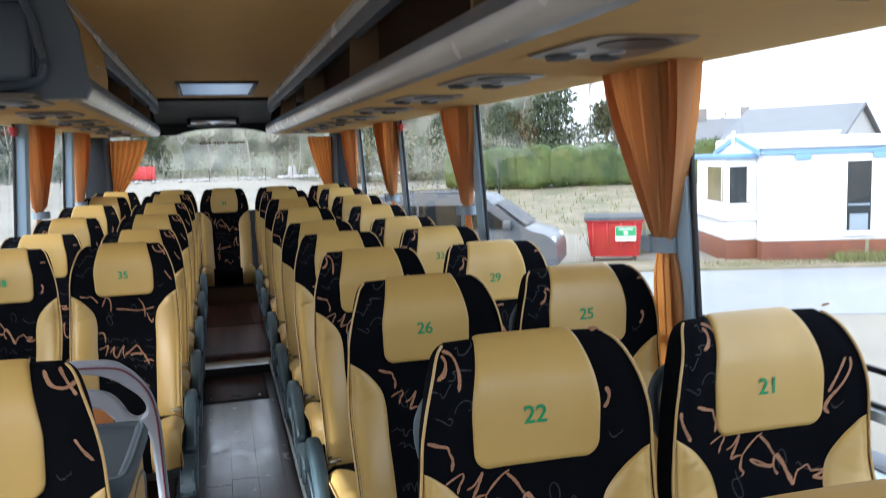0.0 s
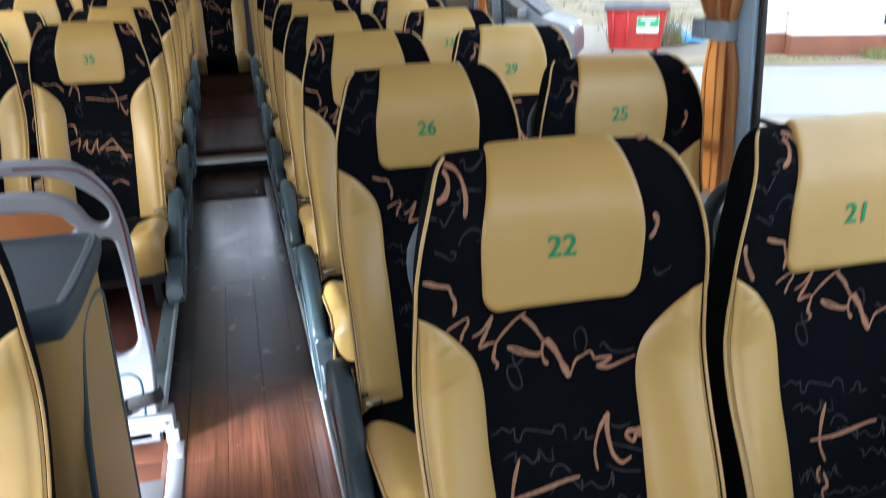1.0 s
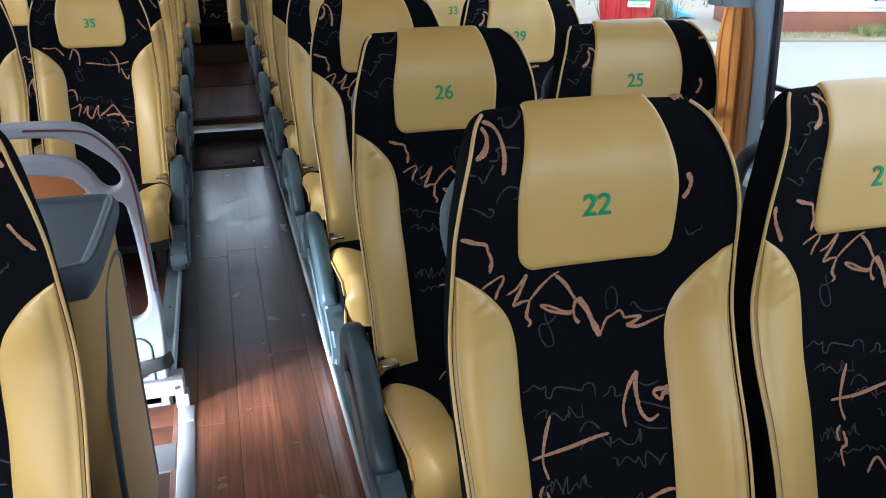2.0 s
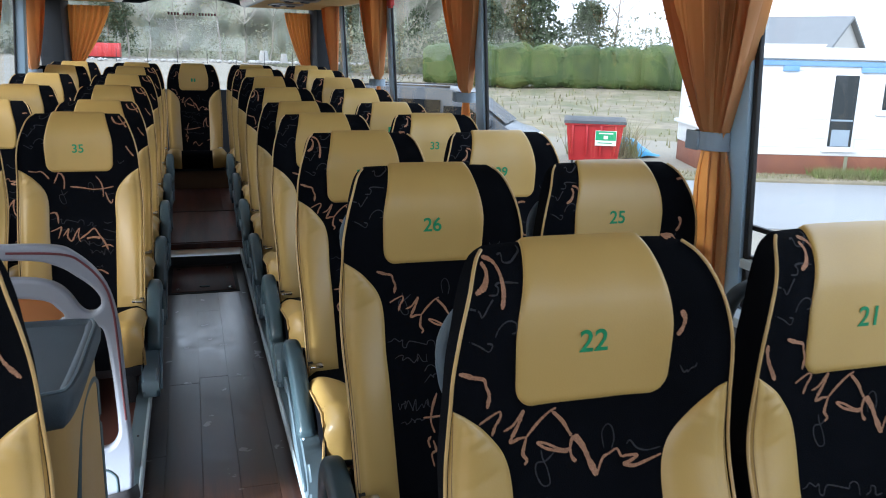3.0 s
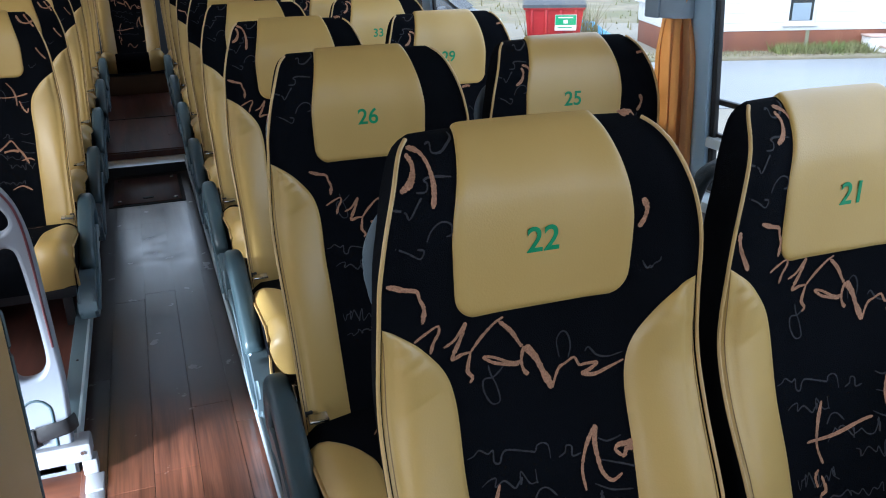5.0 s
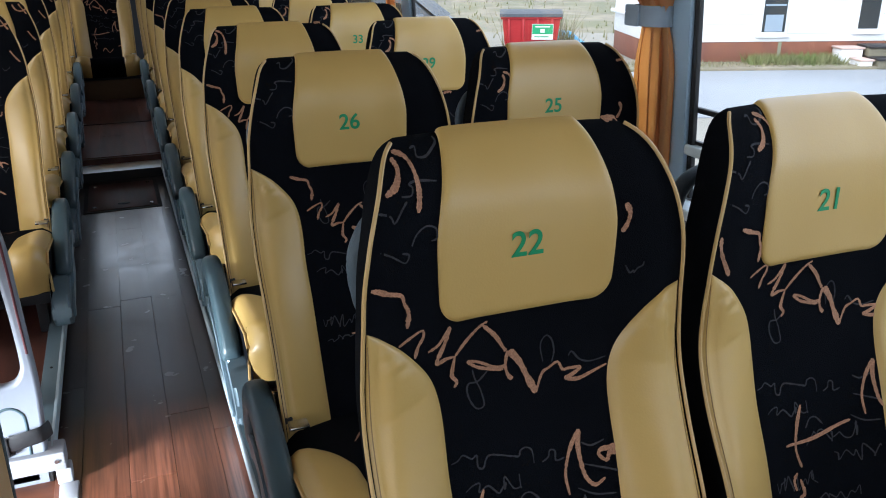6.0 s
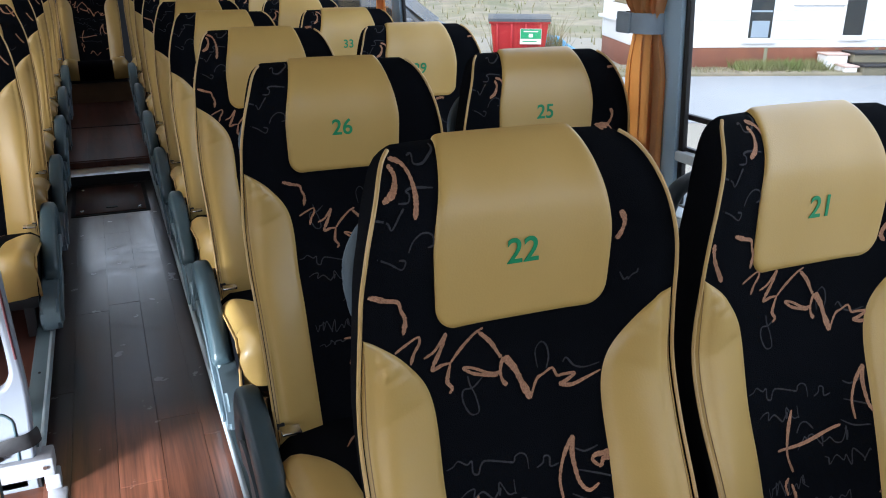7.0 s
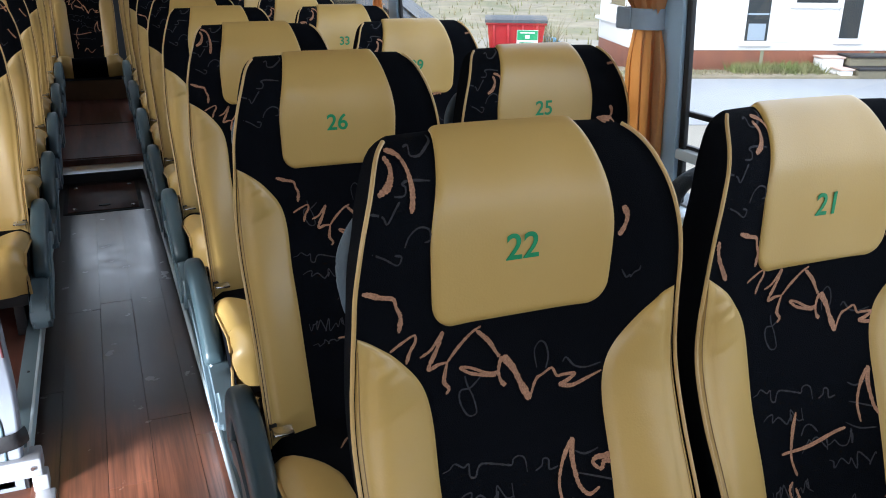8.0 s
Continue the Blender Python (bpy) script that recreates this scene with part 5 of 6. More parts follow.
p = boxpart("door_pane", GLASS, front_door, WL - 0.035, WL - 0.03, FRONT + 0.16, FRONT + 0.99, -0.9, SILL, bevel=0.0)
p.visible_shadow = False

# cabinet behind the front seats: cream sides, slate lid
cab = thing("stair_cabinet", "cream partition cabinet with a slate-grey lid beside the stairs", "cabinet")
bm = bmesh.new()
prism(bm, [(p.x, p.y) for p in smooth_run(((-0.56, 2.232), (-0.36, 2.232), (-0.275, 2.230), (-0.248, 2.205), (-0.245, 2.14), (-0.248, 1.96), (-0.268, 1.885), (-0.34, 1.872), (-0.56, 1.872)), 4)], "z", PLAT, 0.59)
part("body", bm, PANELWOOD, cab, "cream laminated body")


def lid_ring(grow, z):
    run = smooth_run(((-0.575, 2.243 + grow), (-0.378, 2.243 + grow), (-0.265, 2.240 + grow), (-0.233 + grow, 2.200), (-0.231 + grow, 2.123), (-0.236 + grow, 1.910), (-0.272, 1.858 - grow), (-0.378, 1.848 - grow), (-0.575, 1.848 - grow)), 5)
    return [(p.x, p.y, z) for p in run]


bm = bmesh.new()
rings = [[bm.verts.new(p) for p in lid_ring(g, z)] for g, z in ((-0.020, 0.574), (-0.010, 0.582), (0.0, 0.611), (0.002, 0.628), (-0.003, 0.637), (-0.011, 0.640), (-0.019, 0.638), (-0.025, 0.632))]
for lo, hi in zip(rings, rings[1:]):
    for k in range(len(lo)):
        bm.faces.new((lo[k], lo[(k + 1) % len(lo)], hi[(k + 1) % len(lo)], hi[k]))
bm.faces.new(rings[0][::-1])
bm.faces.new(rings[-1])
part("lid", bm, CAPGREY, cab, "slate-grey plastic lid with a raised rim")
bm = bmesh.new()
tube(bm, [Vector(p) for p in lid_ring(-0.009, 0.6398)[12:34]], 0.0025, 6)
part("lid_rim", bm, BRACKET, cab, "worn pale edge of the lid")
bm = bmesh.new()
tube(bm, smooth_run(((-0.258, 1.862, -0.02), (-0.256, 1.868, 0.21), (-0.254, 1.893, 0.358), (-0.2515, 1.947, 0.484), (-0.2500, 2.004, 0.543), (-0.2480, 2.10, 0.551), (-0.2465, 2.182, 0.531), (-0.2490, 2.212, 0.477), (-0.2490, 2.212, 0.338), (-0.2490, 2.204, -0.02)), 6), 0.006, 6)
part("groove", bm, PAD, cab, "dark grey rubber seal line")

# moulded handrail frame at the stairs: one plate with two openings
hr = thing("handrail", "pale grey moulded handrail frame with a dark red stripe", "handrail")
HY = 2.60


def plate(name, mat, parent, outline, holes, y, thick, soft, label=""):
    """A moulded plate in an upright plane: (x, z) outline and holes with rounded edges."""
    cu = bpy.data.curves.new(name, "CURVE")
    cu.dimensions, cu.fill_mode = "2D", "BOTH"
    cu.extrude, cu.bevel_depth, cu.bevel_resolution, cu.offset = thick / 2 - soft, soft, 3, -soft
    for ring, steps in [(outline, 4)] + [(h, 4) for h in holes]:
        run = smooth_run([(a, b, 0) for a, b in (*ring, ring[0])], steps)[:-1]
        sp = cu.splines.new("POLY")
        sp.points.add(len(run) - 1)
        for q, p in zip(sp.points, run):
            q.co = (p.x, p.y, 0, 1)
        sp.use_cyclic_u = True
    shape = bpy.data.objects.new(name, cu)
    mesh = bpy.data.meshes.new_from_object(shape)
    bpy.data.objects.remove(shape)
    mesh.transform(Matrix.Translation((0, y, 0)) @ pose(0, 0, 0, 90, 0, 0))
    for p in mesh.polygons:
        p.use_smooth = True
    mesh.set_sharp_from_angle(angle=radians(50))
    mesh.materials.clear()
    mesh.materials.append(mat)
    ob = new(name, mesh)
    ob.parent = parent
    return tagged(ob, label) if label else ob


def frame_band(run, width, name, mat, depth=0.035, lab="", y=HY):
    """A flat moulded band along a run of (x, z)."""
    bm = bmesh.new()
    tube(bm, [(p.x, y, p.y) for p in smooth_run([(a, b, 0) for a, b in run], 8)], width / 2, 10, flat=depth / width, up=(0, 1, 0))
    return part(name, bm, mat, hr, lab)


plate("frame_plate", GREYPLASTIC, hr,
      ((-0.80, 0.712), (-0.48, 0.710), (-0.36, 0.704), (-0.316, 0.682), (-0.276, 0.641), (-0.250, 0.590), (-0.235, 0.512), (-0.230, 0.40), (-0.226, 0.28),
       (-0.223, 0.17), (-0.229, 0.05), (-0.234, -0.015), (-0.25, -0.03), (-0.42, -0.03), (-0.425, 0.0), (-0.41, 0.30), (-0.375, 0.50), (-0.352, 0.531), (-0.366, 0.554), (-0.395, 0.575),
       (-0.50, 0.585), (-0.79, 0.585), (-0.80, 0.60)),
      (((-0.77, 0.677), (-0.55, 0.675), (-0.412, 0.671), (-0.355, 0.654), (-0.319, 0.629), (-0.288, 0.602), (-0.272, 0.577), (-0.271, 0.557), (-0.281, 0.544), (-0.295, 0.540), (-0.308, 0.545),
        (-0.320, 0.558), (-0.339, 0.590), (-0.369, 0.616), (-0.427, 0.630), (-0.55, 0.633), (-0.77, 0.633)),
       ((-0.312, 0.490), (-0.296, 0.503), (-0.280, 0.503), (-0.268, 0.484), (-0.260, 0.407), (-0.255, 0.321), (-0.253, 0.241), (-0.258, 0.212), (-0.274, 0.190), (-0.305, 0.186), (-0.321, 0.200),
        (-0.330, 0.245), (-0.334, 0.36), (-0.326, 0.455))), HY, 0.034, 0.010, "pale grey moulded plate with two long openings")
frame_band(((-0.46, 0.693), (-0.345, 0.685), (-0.300, 0.660), (-0.262, 0.612), (-0.246, 0.555), (-0.240, 0.47), (-0.237, 0.36), (-0.2335, 0.26)), 0.006, "stripe", REDSTRIPE, 0.006, "dark red stripe", HY - 0.0165)
frame_band(((-0.336, -0.025), (-0.332, 0.09), (-0.316, 0.124), (-0.292, 0.131), (-0.272, 0.118), (-0.264, 0.09), (-0.268, -0.025)), 0.007, "foot_groove", PAD, 0.006, "dark grey groove round the foot", HY - 0.0165)
bm = bmesh.new()
tube(bm, smooth_run(((-0.38, HY - 0.022, 0.010), (-0.345, HY - 0.025, 0.018), (-0.300, HY - 0.024, 0.032)), 4), 0.017, 8, flat=0.2, up=(0, 1, 0))
tube(bm, smooth_run(((-0.312, HY - 0.029, 0.044), (-0.27, HY - 0.030, 0.052), (-0.236, HY - 0.025, 0.056), (-0.218, HY - 0.004, 0.058)), 4), 0.020, 8, flat=0.2, up=(0, 1, 0))
box(bm, -0.315, -0.306, HY - 0.036, HY - 0.022, 0.018, 0.064, 0.002)
part("strap", bm, RUBBER, hr, "black rubber strap")
seatknob = thing("orange_flap", "orange cloth flap behind the handrail arch", "flap")
bm = bmesh.new()
box(bm, -0.66, -0.372, 2.70, 2.73, -0.03, 0.556, 0.012)
bmesh.ops.bevel(bm, geom=[e for e in bm.edges if all(v.co.z > 0.54 and v.co.x > -0.40 for v in e.verts)], offset=0.01, segments=2, affect="EDGES")
part("cloth", bm, CURTAIN, seatknob)


# ---- outside ----
GROUND = -1.35
GRAVEL = material("pale gravel yard", (0.245, 0.225, 0.185), 0.9, vary=0.3, scale=0.6, bump=0.5, fine=30, second=(0.19, 0.17, 0.13), second_scale=0.15, second_amount=0.6)
TARMAC = material("pale worn tarmac", (0.27, 0.28, 0.29), 0.8, vary=0.15, scale=0.8, bump=0.4, fine=60, second=(0.19, 0.195, 0.205), second_scale=0.4)
DRYGRASS = material("dry grass bank", (0.22, 0.19, 0.135), 0.95, vary=0.55, scale=1.6, bump=0.8, fine=14, second=(0.125, 0.13, 0.065), second_scale=0.7, second_amount=0.75)
BLADE = material("dry grass blades", (0.25, 0.215, 0.135), 0.9, vary=0.4, scale=3, second=(0.13, 0.165, 0.055), second_scale=1.2, second_amount=0.7)
TUFT = material("fresh grass blades", (0.15, 0.19, 0.06), 0.9, vary=0.4, scale=3, second=(0.24, 0.21, 0.12), second_scale=2.0, second_amount=0.6)
WHITEWALL = material("white caravan cladding", (0.72, 0.725, 0.73), 0.45, vary=0.05, scale=1.5, bump=0.05)
BLUETRIM = material("light blue trim", (0.17, 0.32, 0.52), 0.5, vary=0.08)
BRICKRED = material("red-brown skirting", (0.20, 0.075, 0.042), 0.8, vary=0.2, scale=2, bump=0.2, second=(0.12, 0.05, 0.04), second_scale=1.5)
DARKPANE = material("dark window pane", (0.036, 0.042, 0.045), 0.15, vary=0.3, scale=1.0, bump=0, spec=0.2)
CARPANE = material("tinted car glass", (0.006, 0.008, 0.010), 0.3, vary=0.3, scale=1.0, bump=0, spec=0.06)
SLATE = material("grey slate roof", (0.16, 0.17, 0.18), 0.75, vary=0.2, scale=2, bump=0.3, fine=20)
RENDER = material("pale render", (0.45, 0.44, 0.42), 0.85, vary=0.1, scale=1)
REDBIN = material("red bin plastic", (0.40, 0.018, 0.022), 0.4, vary=0.1, scale=2, bump=0.05)
BINLID = material("dark grey bin lid", (0.035, 0.038, 0.042), 0.6, vary=0.15, scale=3)
SIGNGREEN = material("green label", (0.02, 0.30, 0.12), 0.5, vary=0.05)
SIGNWHITE = material("white label", (0.75, 0.76, 0.74), 0.5, vary=0.05)
BLUEBAG = material("blue plastic sheet", (0.05, 0.28, 0.48), 0.4, vary=0.2, scale=4)
SILVER = material("silver car paint", (0.070, 0.079, 0.090), 0.4, 0.0, vary=0.05, scale=2, bump=0, coat=0.25)
HEDGE = material("green hedge leaves", (0.072, 0.105, 0.024), 0.7, vary=0.45, scale=2.5, second=(0.022, 0.045, 0.015), second_scale=0.45, second_amount=0.85, bump=0.2)
CHIMNEY = material("dark stone chimney", (0.20, 0.19, 0.18), 0.85, vary=0.2, scale=3)
BEIGE = material("beige room behind glass", (0.20, 0.17, 0.10), 0.15, vary=0.4, scale=1.2, bump=0)
CONIFER = material("dark conifer needles", (0.055, 0.075, 0.036), 0.8, vary=0.4, scale=3)
BARK = material("pale bare bark", (0.24, 0.22, 0.19), 0.85, vary=0.3, scale=6, bump=0.4, fine=40)
SCRUB = material("grey-green scrub", (0.20, 0.225, 0.145), 0.9, vary=0.4, scale=1.5, second=(0.24, 0.205, 0.15), second_scale=0.8, second_amount=0.7)
PINKSLAB = material("pinkish concrete", (0.50, 0.37, 0.32), 0.8, vary=0.2, scale=5, bump=0.2)
STONE = material("white rubble", (0.34, 0.335, 0.32), 0.8, vary=0.2, scale=2, bump=0.3)

bm = bmesh.new()
box(bm, -1500, 1500, -1500, 1500, GROUND - 0.5, GROUND)
tagged(finish("ground", bm, GRAVEL), "pale gravel yard", "ground", kind="structure")
# caravan frame: origin at its near corner, a along the long side, b along the end
CC = Vector((11.77, 15.95, GROUND))
AX = Vector((0.945, -0.327, 0)).normalized()
BX = Vector((AX.y * -1, AX.x, 0))
CM = Matrix.Translation(CC) @ Matrix(((AX.x, BX.x, 0, 0), (AX.y, BX.y, 0, 0), (0, 0, 1, 0), (0, 0, 0, 1)))
bm = bmesh.new()
box(bm, -30, 40, -6.0, -1.0, 0.0, 0.012, turn=CM)
tagged(finish("road", bm, TARMAC), "pale worn tarmac lane in front of the caravan", "road", kind="structure")
bm = bmesh.new()
box(bm, -30, 40, -1.0, 0.6, -0.05, 0.07, 0.03, turn=CM)
tagged(finish("verge", bm, DRYGRASS), "patchy grass verge along the caravan", "verge", kind="structure")


def blades(name, m, x0, x1, y0, y1, count, tall, mat, label, seed):
    rnd = random.Random(seed)
    bm = bmesh.new()
    for _ in range(count):
        x, y, h, a = rnd.uniform(x0, x1), rnd.uniform(y0, y1), tall * rnd.uniform(0.3, 1.0) ** 1.5, rnd.uniform(0, 6.28)
        w, lx, ly = 0.012 + 0.01 * rnd.random(), rnd.gauss(0, 0.3) * h, rnd.gauss(0, 0.3) * h
        dx, dy = math.cos(a) * w, math.sin(a) * w
        v = [bm.verts.new(m @ Vector(p)) for p in ((x - dx, y - dy, 0.03), (x + dx, y + dy, 0.03), (x + lx, y + ly, h))]
        bm.faces.new(v)
    return tagged(finish(name, bm, mat, smooth=False), label, "grass", kind="stuff")


blades("verge_grass", CM, -1.5, 14, -0.9, -0.02, 6500, 0.17, BLADE, "rough green and straw grass on the verge", 3)
blades("grass_tufts", CM, 1.5, 3.6, -0.62, -0.05, 2600, 0.34, TUFT, "greener grass tufts beside the caravan steps", 8)
blades("weeds", Matrix.Translation((10.1, 19.2, GROUND)), -0.7, 0.9, -0.4, 0.9, 900, 1.15, BLADE, "tall dry weeds behind the red bin", 4)

caravan = thing("caravan", "white static caravan with light blue trim and brown skirting", "caravan")


def cpart(name, mat, parent, *size, bevel=0.01, label=""):
    return boxpart(name, mat, parent, *size, bevel=bevel, label=label, turn=CM)


cpart("skirting", BRICKRED, caravan, 0.02, 13, 0.02, 3.4, 0.0, 0.52, label="red-brown skirting boards")
cpart("bay_skirting", BRICKRED, caravan, -0.68, 0.018, 0.38, 3.02, 0.0, 0.52, label="red-brown skirting boards")
for i in range(4):
    cpart("skirt_joint", SCRUB, caravan, 2.6 * i + 2.3, 2.6 * i + 2.38, 0.012, 0.03, 0.0, 0.52, bevel=0.0, label="stained skirting joint")
bm = bmesh.new()
box(bm, 0.0, 13.0, 0.0, 3.4, 0.50, 2.62, 0.03, turn=CM)
part("wall", bm, WHITEWALL, caravan)
for i in range(9):
    cpart("cladding_seam", GREYPLASTIC, caravan, 0.02, 13, -0.004, 0.004, 0.68 + i * 0.21, 0.684 + i * 0.21, bevel=0.0)
cpart("trim_band", BLUETRIM, caravan, -0.06, 13.0, -0.05, -0.004, 2.46, 2.58, label="light blue eaves band")
for x in (0.7, 2.4, 5.6):
    cpart("trim_tab", BLUETRIM, caravan, x, x + (0.35 if x < 1 else 0.9), -0.058, -0.01, 2.34, 2.46, label="light blue drip tab")
bm = bmesh.new()
box(bm, -0.12, 13.1, -0.12, 3.5, 2.60, 2.86, 0.05, turn=CM)
part("roof", bm, WHITEWALL, caravan)


def cwindow(x0, x1, z0, z1, shelf=False):
    w = cpart("window_frame", WHITEWALL, caravan, x0 - 0.07, x1 + 0.07, -0.03, -0.005, z0 - 0.08, z1 + 0.07, bevel=0.006, label="white window frame")
    cpart("pane", DARKPANE, w, x0, x1, -0.036, -0.02, z0, z1, bevel=0.0, label="dark glass pane")
    cpart("sill", WHITEWALL, w, x0 - 0.12, x1 + 0.12, -0.06, -0.004, z0 - 0.12, z0 - 0.08, bevel=0.006)
    if shelf:
        cpart("shelf", TIE, w, x0 + 0.02, x1 - 0.02, -0.040, -0.034, z0 + (z1 - z0) * 0.36, z0 + (z1 - z0) * 0.385, bevel=0.0, label="grey shelf behind the glass")
        cpart("bucket", TIE, w, x0 + 0.06, x1 - 0.06, -0.039, -0.034, z0 + 0.01, z0 + (z1 - z0) * 0.24, bevel=0.0, label="grey bucket behind the glass")


cwindow(1.86, 2.38, 0.72, 2.28, True)
cwindow(4.05, 4.50, 0.78, 2.28)
cwindow(2.95, 3.9, 1.55, 2.2)
cwindow(6.3, 7.4, 1.2, 2.2)
bay = cpart("bay", WHITEWALL, caravan, -0.70, 0.0, 0.35, 3.05, 0.51, 2.45, bevel=0.05, label="white bay window end")
cpart("bay_pane", BEIGE, bay, -0.715, -0.69, 0.62, 2.10, 1.40, 2.22, bevel=0.0, label="window with a beige room behind")
cpart("bay_curtain", WHITEWALL, bay, -0.722, -0.71, 1.92, 2.10, 1.42, 2.20, bevel=0.003, label="white window curtain")
cpart("bay_curtain", WHITEWALL, bay, -0.722, -0.71, 0.62, 0.70, 1.42, 2.20, bevel=0.003, label="white window curtain")
cpart("bay_pane", DARKPANE, bay, -0.62, -0.16, 0.335, 0.36, 1.38, 2.22, bevel=0.0, label="dark glass pane")
cpart("bay_curtain", WHITEWALL, bay, -0.24, -0.16, 0.325, 0.34, 1.40, 2.20, bevel=0.003, label="white window curtain")
# shallow gable over the bay end, with blue barge boards and a white finial
bm = bmesh.new()
prism(bm, ((-0.10, 2.50), (1.70, 2.86), (3.50, 2.50)), "x", -0.10, 0.0)
bm.transform(CM)
part("gable", bm, WHITEWALL, caravan)
for ya, yb in ((-0.14, 1.70), (3.54, 1.70)):
    bm = bmesh.new()
    prism(bm, ((ya, 2.47), (yb, 2.83), (yb, 2.95), (ya, 2.59)), "x", -0.15, -0.10)
    bm.transform(CM)
    part("barge_board", bm, BLUETRIM, caravan, "light blue barge board")
cpart("finial", WHITEWALL, caravan, -0.19, -0.12, 1.62, 1.78, 2.72, 3.06, bevel=0.02)
cpart("bay_sill", WHITEWALL, bay, -0.80, 0.0, 0.28, 3.1, 0.98, 1.06, bevel=0.02)
cpart("bay_trim", BLUETRIM, bay, -0.77, 0.0, 0.25, 3.15, 2.40, 2.52, bevel=0.02)
steps2 = thing("caravan_steps", "white slab steps at the caravan door", "steps")
for i, (x0, y0, z) in enumerate(((3.50, -0.5, 0.42), (3.72, -0.95, 0.21))):
    cpart("slab", PINKSLAB, steps2, x0, 4.05, y0, -0.05, z - 0.04, z, label="pinkish worn slab")
    cpart("side", WHITEWALL, steps2, x0 + 0.03, 4.02, y0 + 0.03, -0.06, 0.0, z - 0.04)
TIMBER = material("weathered timber", (0.15, 0.14, 0.10), 0.85, vary=0.3, scale=4, bump=0.2)
landing = thing("caravan_landing", "low weathered timber landing at the caravan door", "landing")
for i, (y0, z) in enumerate(((-0.62, 0.46), (-1.05, 0.24))):
    cpart("deck", BLACKMETAL, landing, 4.08, 6.4, y0, -0.05, z - 0.05, z, label="dark deck edge")
    cpart("front_board", TIMBER, landing, 4.10, 6.38, y0 + 0.04, -0.06, 0.0, z - 0.05)

# red waste bin
bin_ = thing("waste_bin", "red wheeled waste bin with a dark lid and green label", "bin", at=(9.18, 18.10, GROUND))
bin_.rotation_euler = (0, 0, radians(-26))
bin_.scale = (0.97, 1.0, 0.86)
bm = bmesh.new()
sheet(bm, lambda u, v: ((0.58 + 0.10 * v) * math.copysign(min(1, abs(math.cos(2 * math.pi * u)) * 1.5), math.cos(2 * math.pi * u)),
                        (0.42 + 0.08 * v) * math.copysign(min(1, abs(math.sin(2 * math.pi * u)) * 1.5), math.sin(2 * math.pi * u)), 0.18 + 1.0 * v), 40, 5, True)
part("body", bm, REDBIN, bin_)
boxpart("rim", REDBIN, bin_, -0.72, 0.72, -0.54, 0.54, 1.14, 1.20, bevel=0.02)
for i in range(4):
    boxpart("rib", REDBIN, bin_, -0.55 + i * 0.34, -0.50 + i * 0.34, -0.53, -0.46, 0.35, 1.15, bevel=0.01)
bm = bmesh.new()
prism(bm, ((-0.56, 1.20), (-0.50, 1.27), (0.0, 1.34), (0.52, 1.32), (0.56, 1.20)), "x", -0.74, 0.74)
part("lid", bm, BINLID, bin_, "dark grey lid")
lab = boxpart("label", SIGNWHITE, bin_, 0.02, 0.52, -0.545, -0.53, 0.62, 1.02, bevel=0.0, label="green and white label")
boxpart("green_field", SIGNGREEN, lab, 0.03, 0.51, -0.55, -0.544, 0.76, 1.01, bevel=0.0)
boxpart("white_mark", SIGNWHITE, lab, 0.22, 0.32, -0.554, -0.549, 0.80, 0.89, bevel=0.0)
boxpart("text_bar", SIGNWHITE, lab, 0.10, 0.44, -0.554, -0.549, 0.935, 0.965, bevel=0.0)
boxpart("text_bar", SIGNGREEN, lab, 0.08, 0.42, -0.55, -0.544, 0.68, 0.705, bevel=0.0)
for sx in (-0.5, 0.5):
    for sy in (-0.35, 0.35):
        bm = bmesh.new()
        bmesh.ops.create_cone(bm, cap_ends=True, segments=16, radius1=0.09, radius2=0.09, depth=0.05, matrix=pose(sx, sy, 0.09, 0, 90, 0))
        part("wheel", bm, RUBBER, bin_)
bag = thing("plastic_sheet", "crumpled blue plastic sheet on the ground", "sheeting", at=(10.9, 19.7, GROUND))
bm = bmesh.new()
sheet(bm, lambda u, v: ((u - 0.5) * 1.7, (v - 0.5) * 1.0, 0.05 + 0.46 * math.sin(math.pi * u) * math.sin(math.pi * v) + 0.06 * noise.noise(Vector((u * 7, v * 7, 0)))), 24, 18)
part("sheet", bm, BLUEBAG, bag)


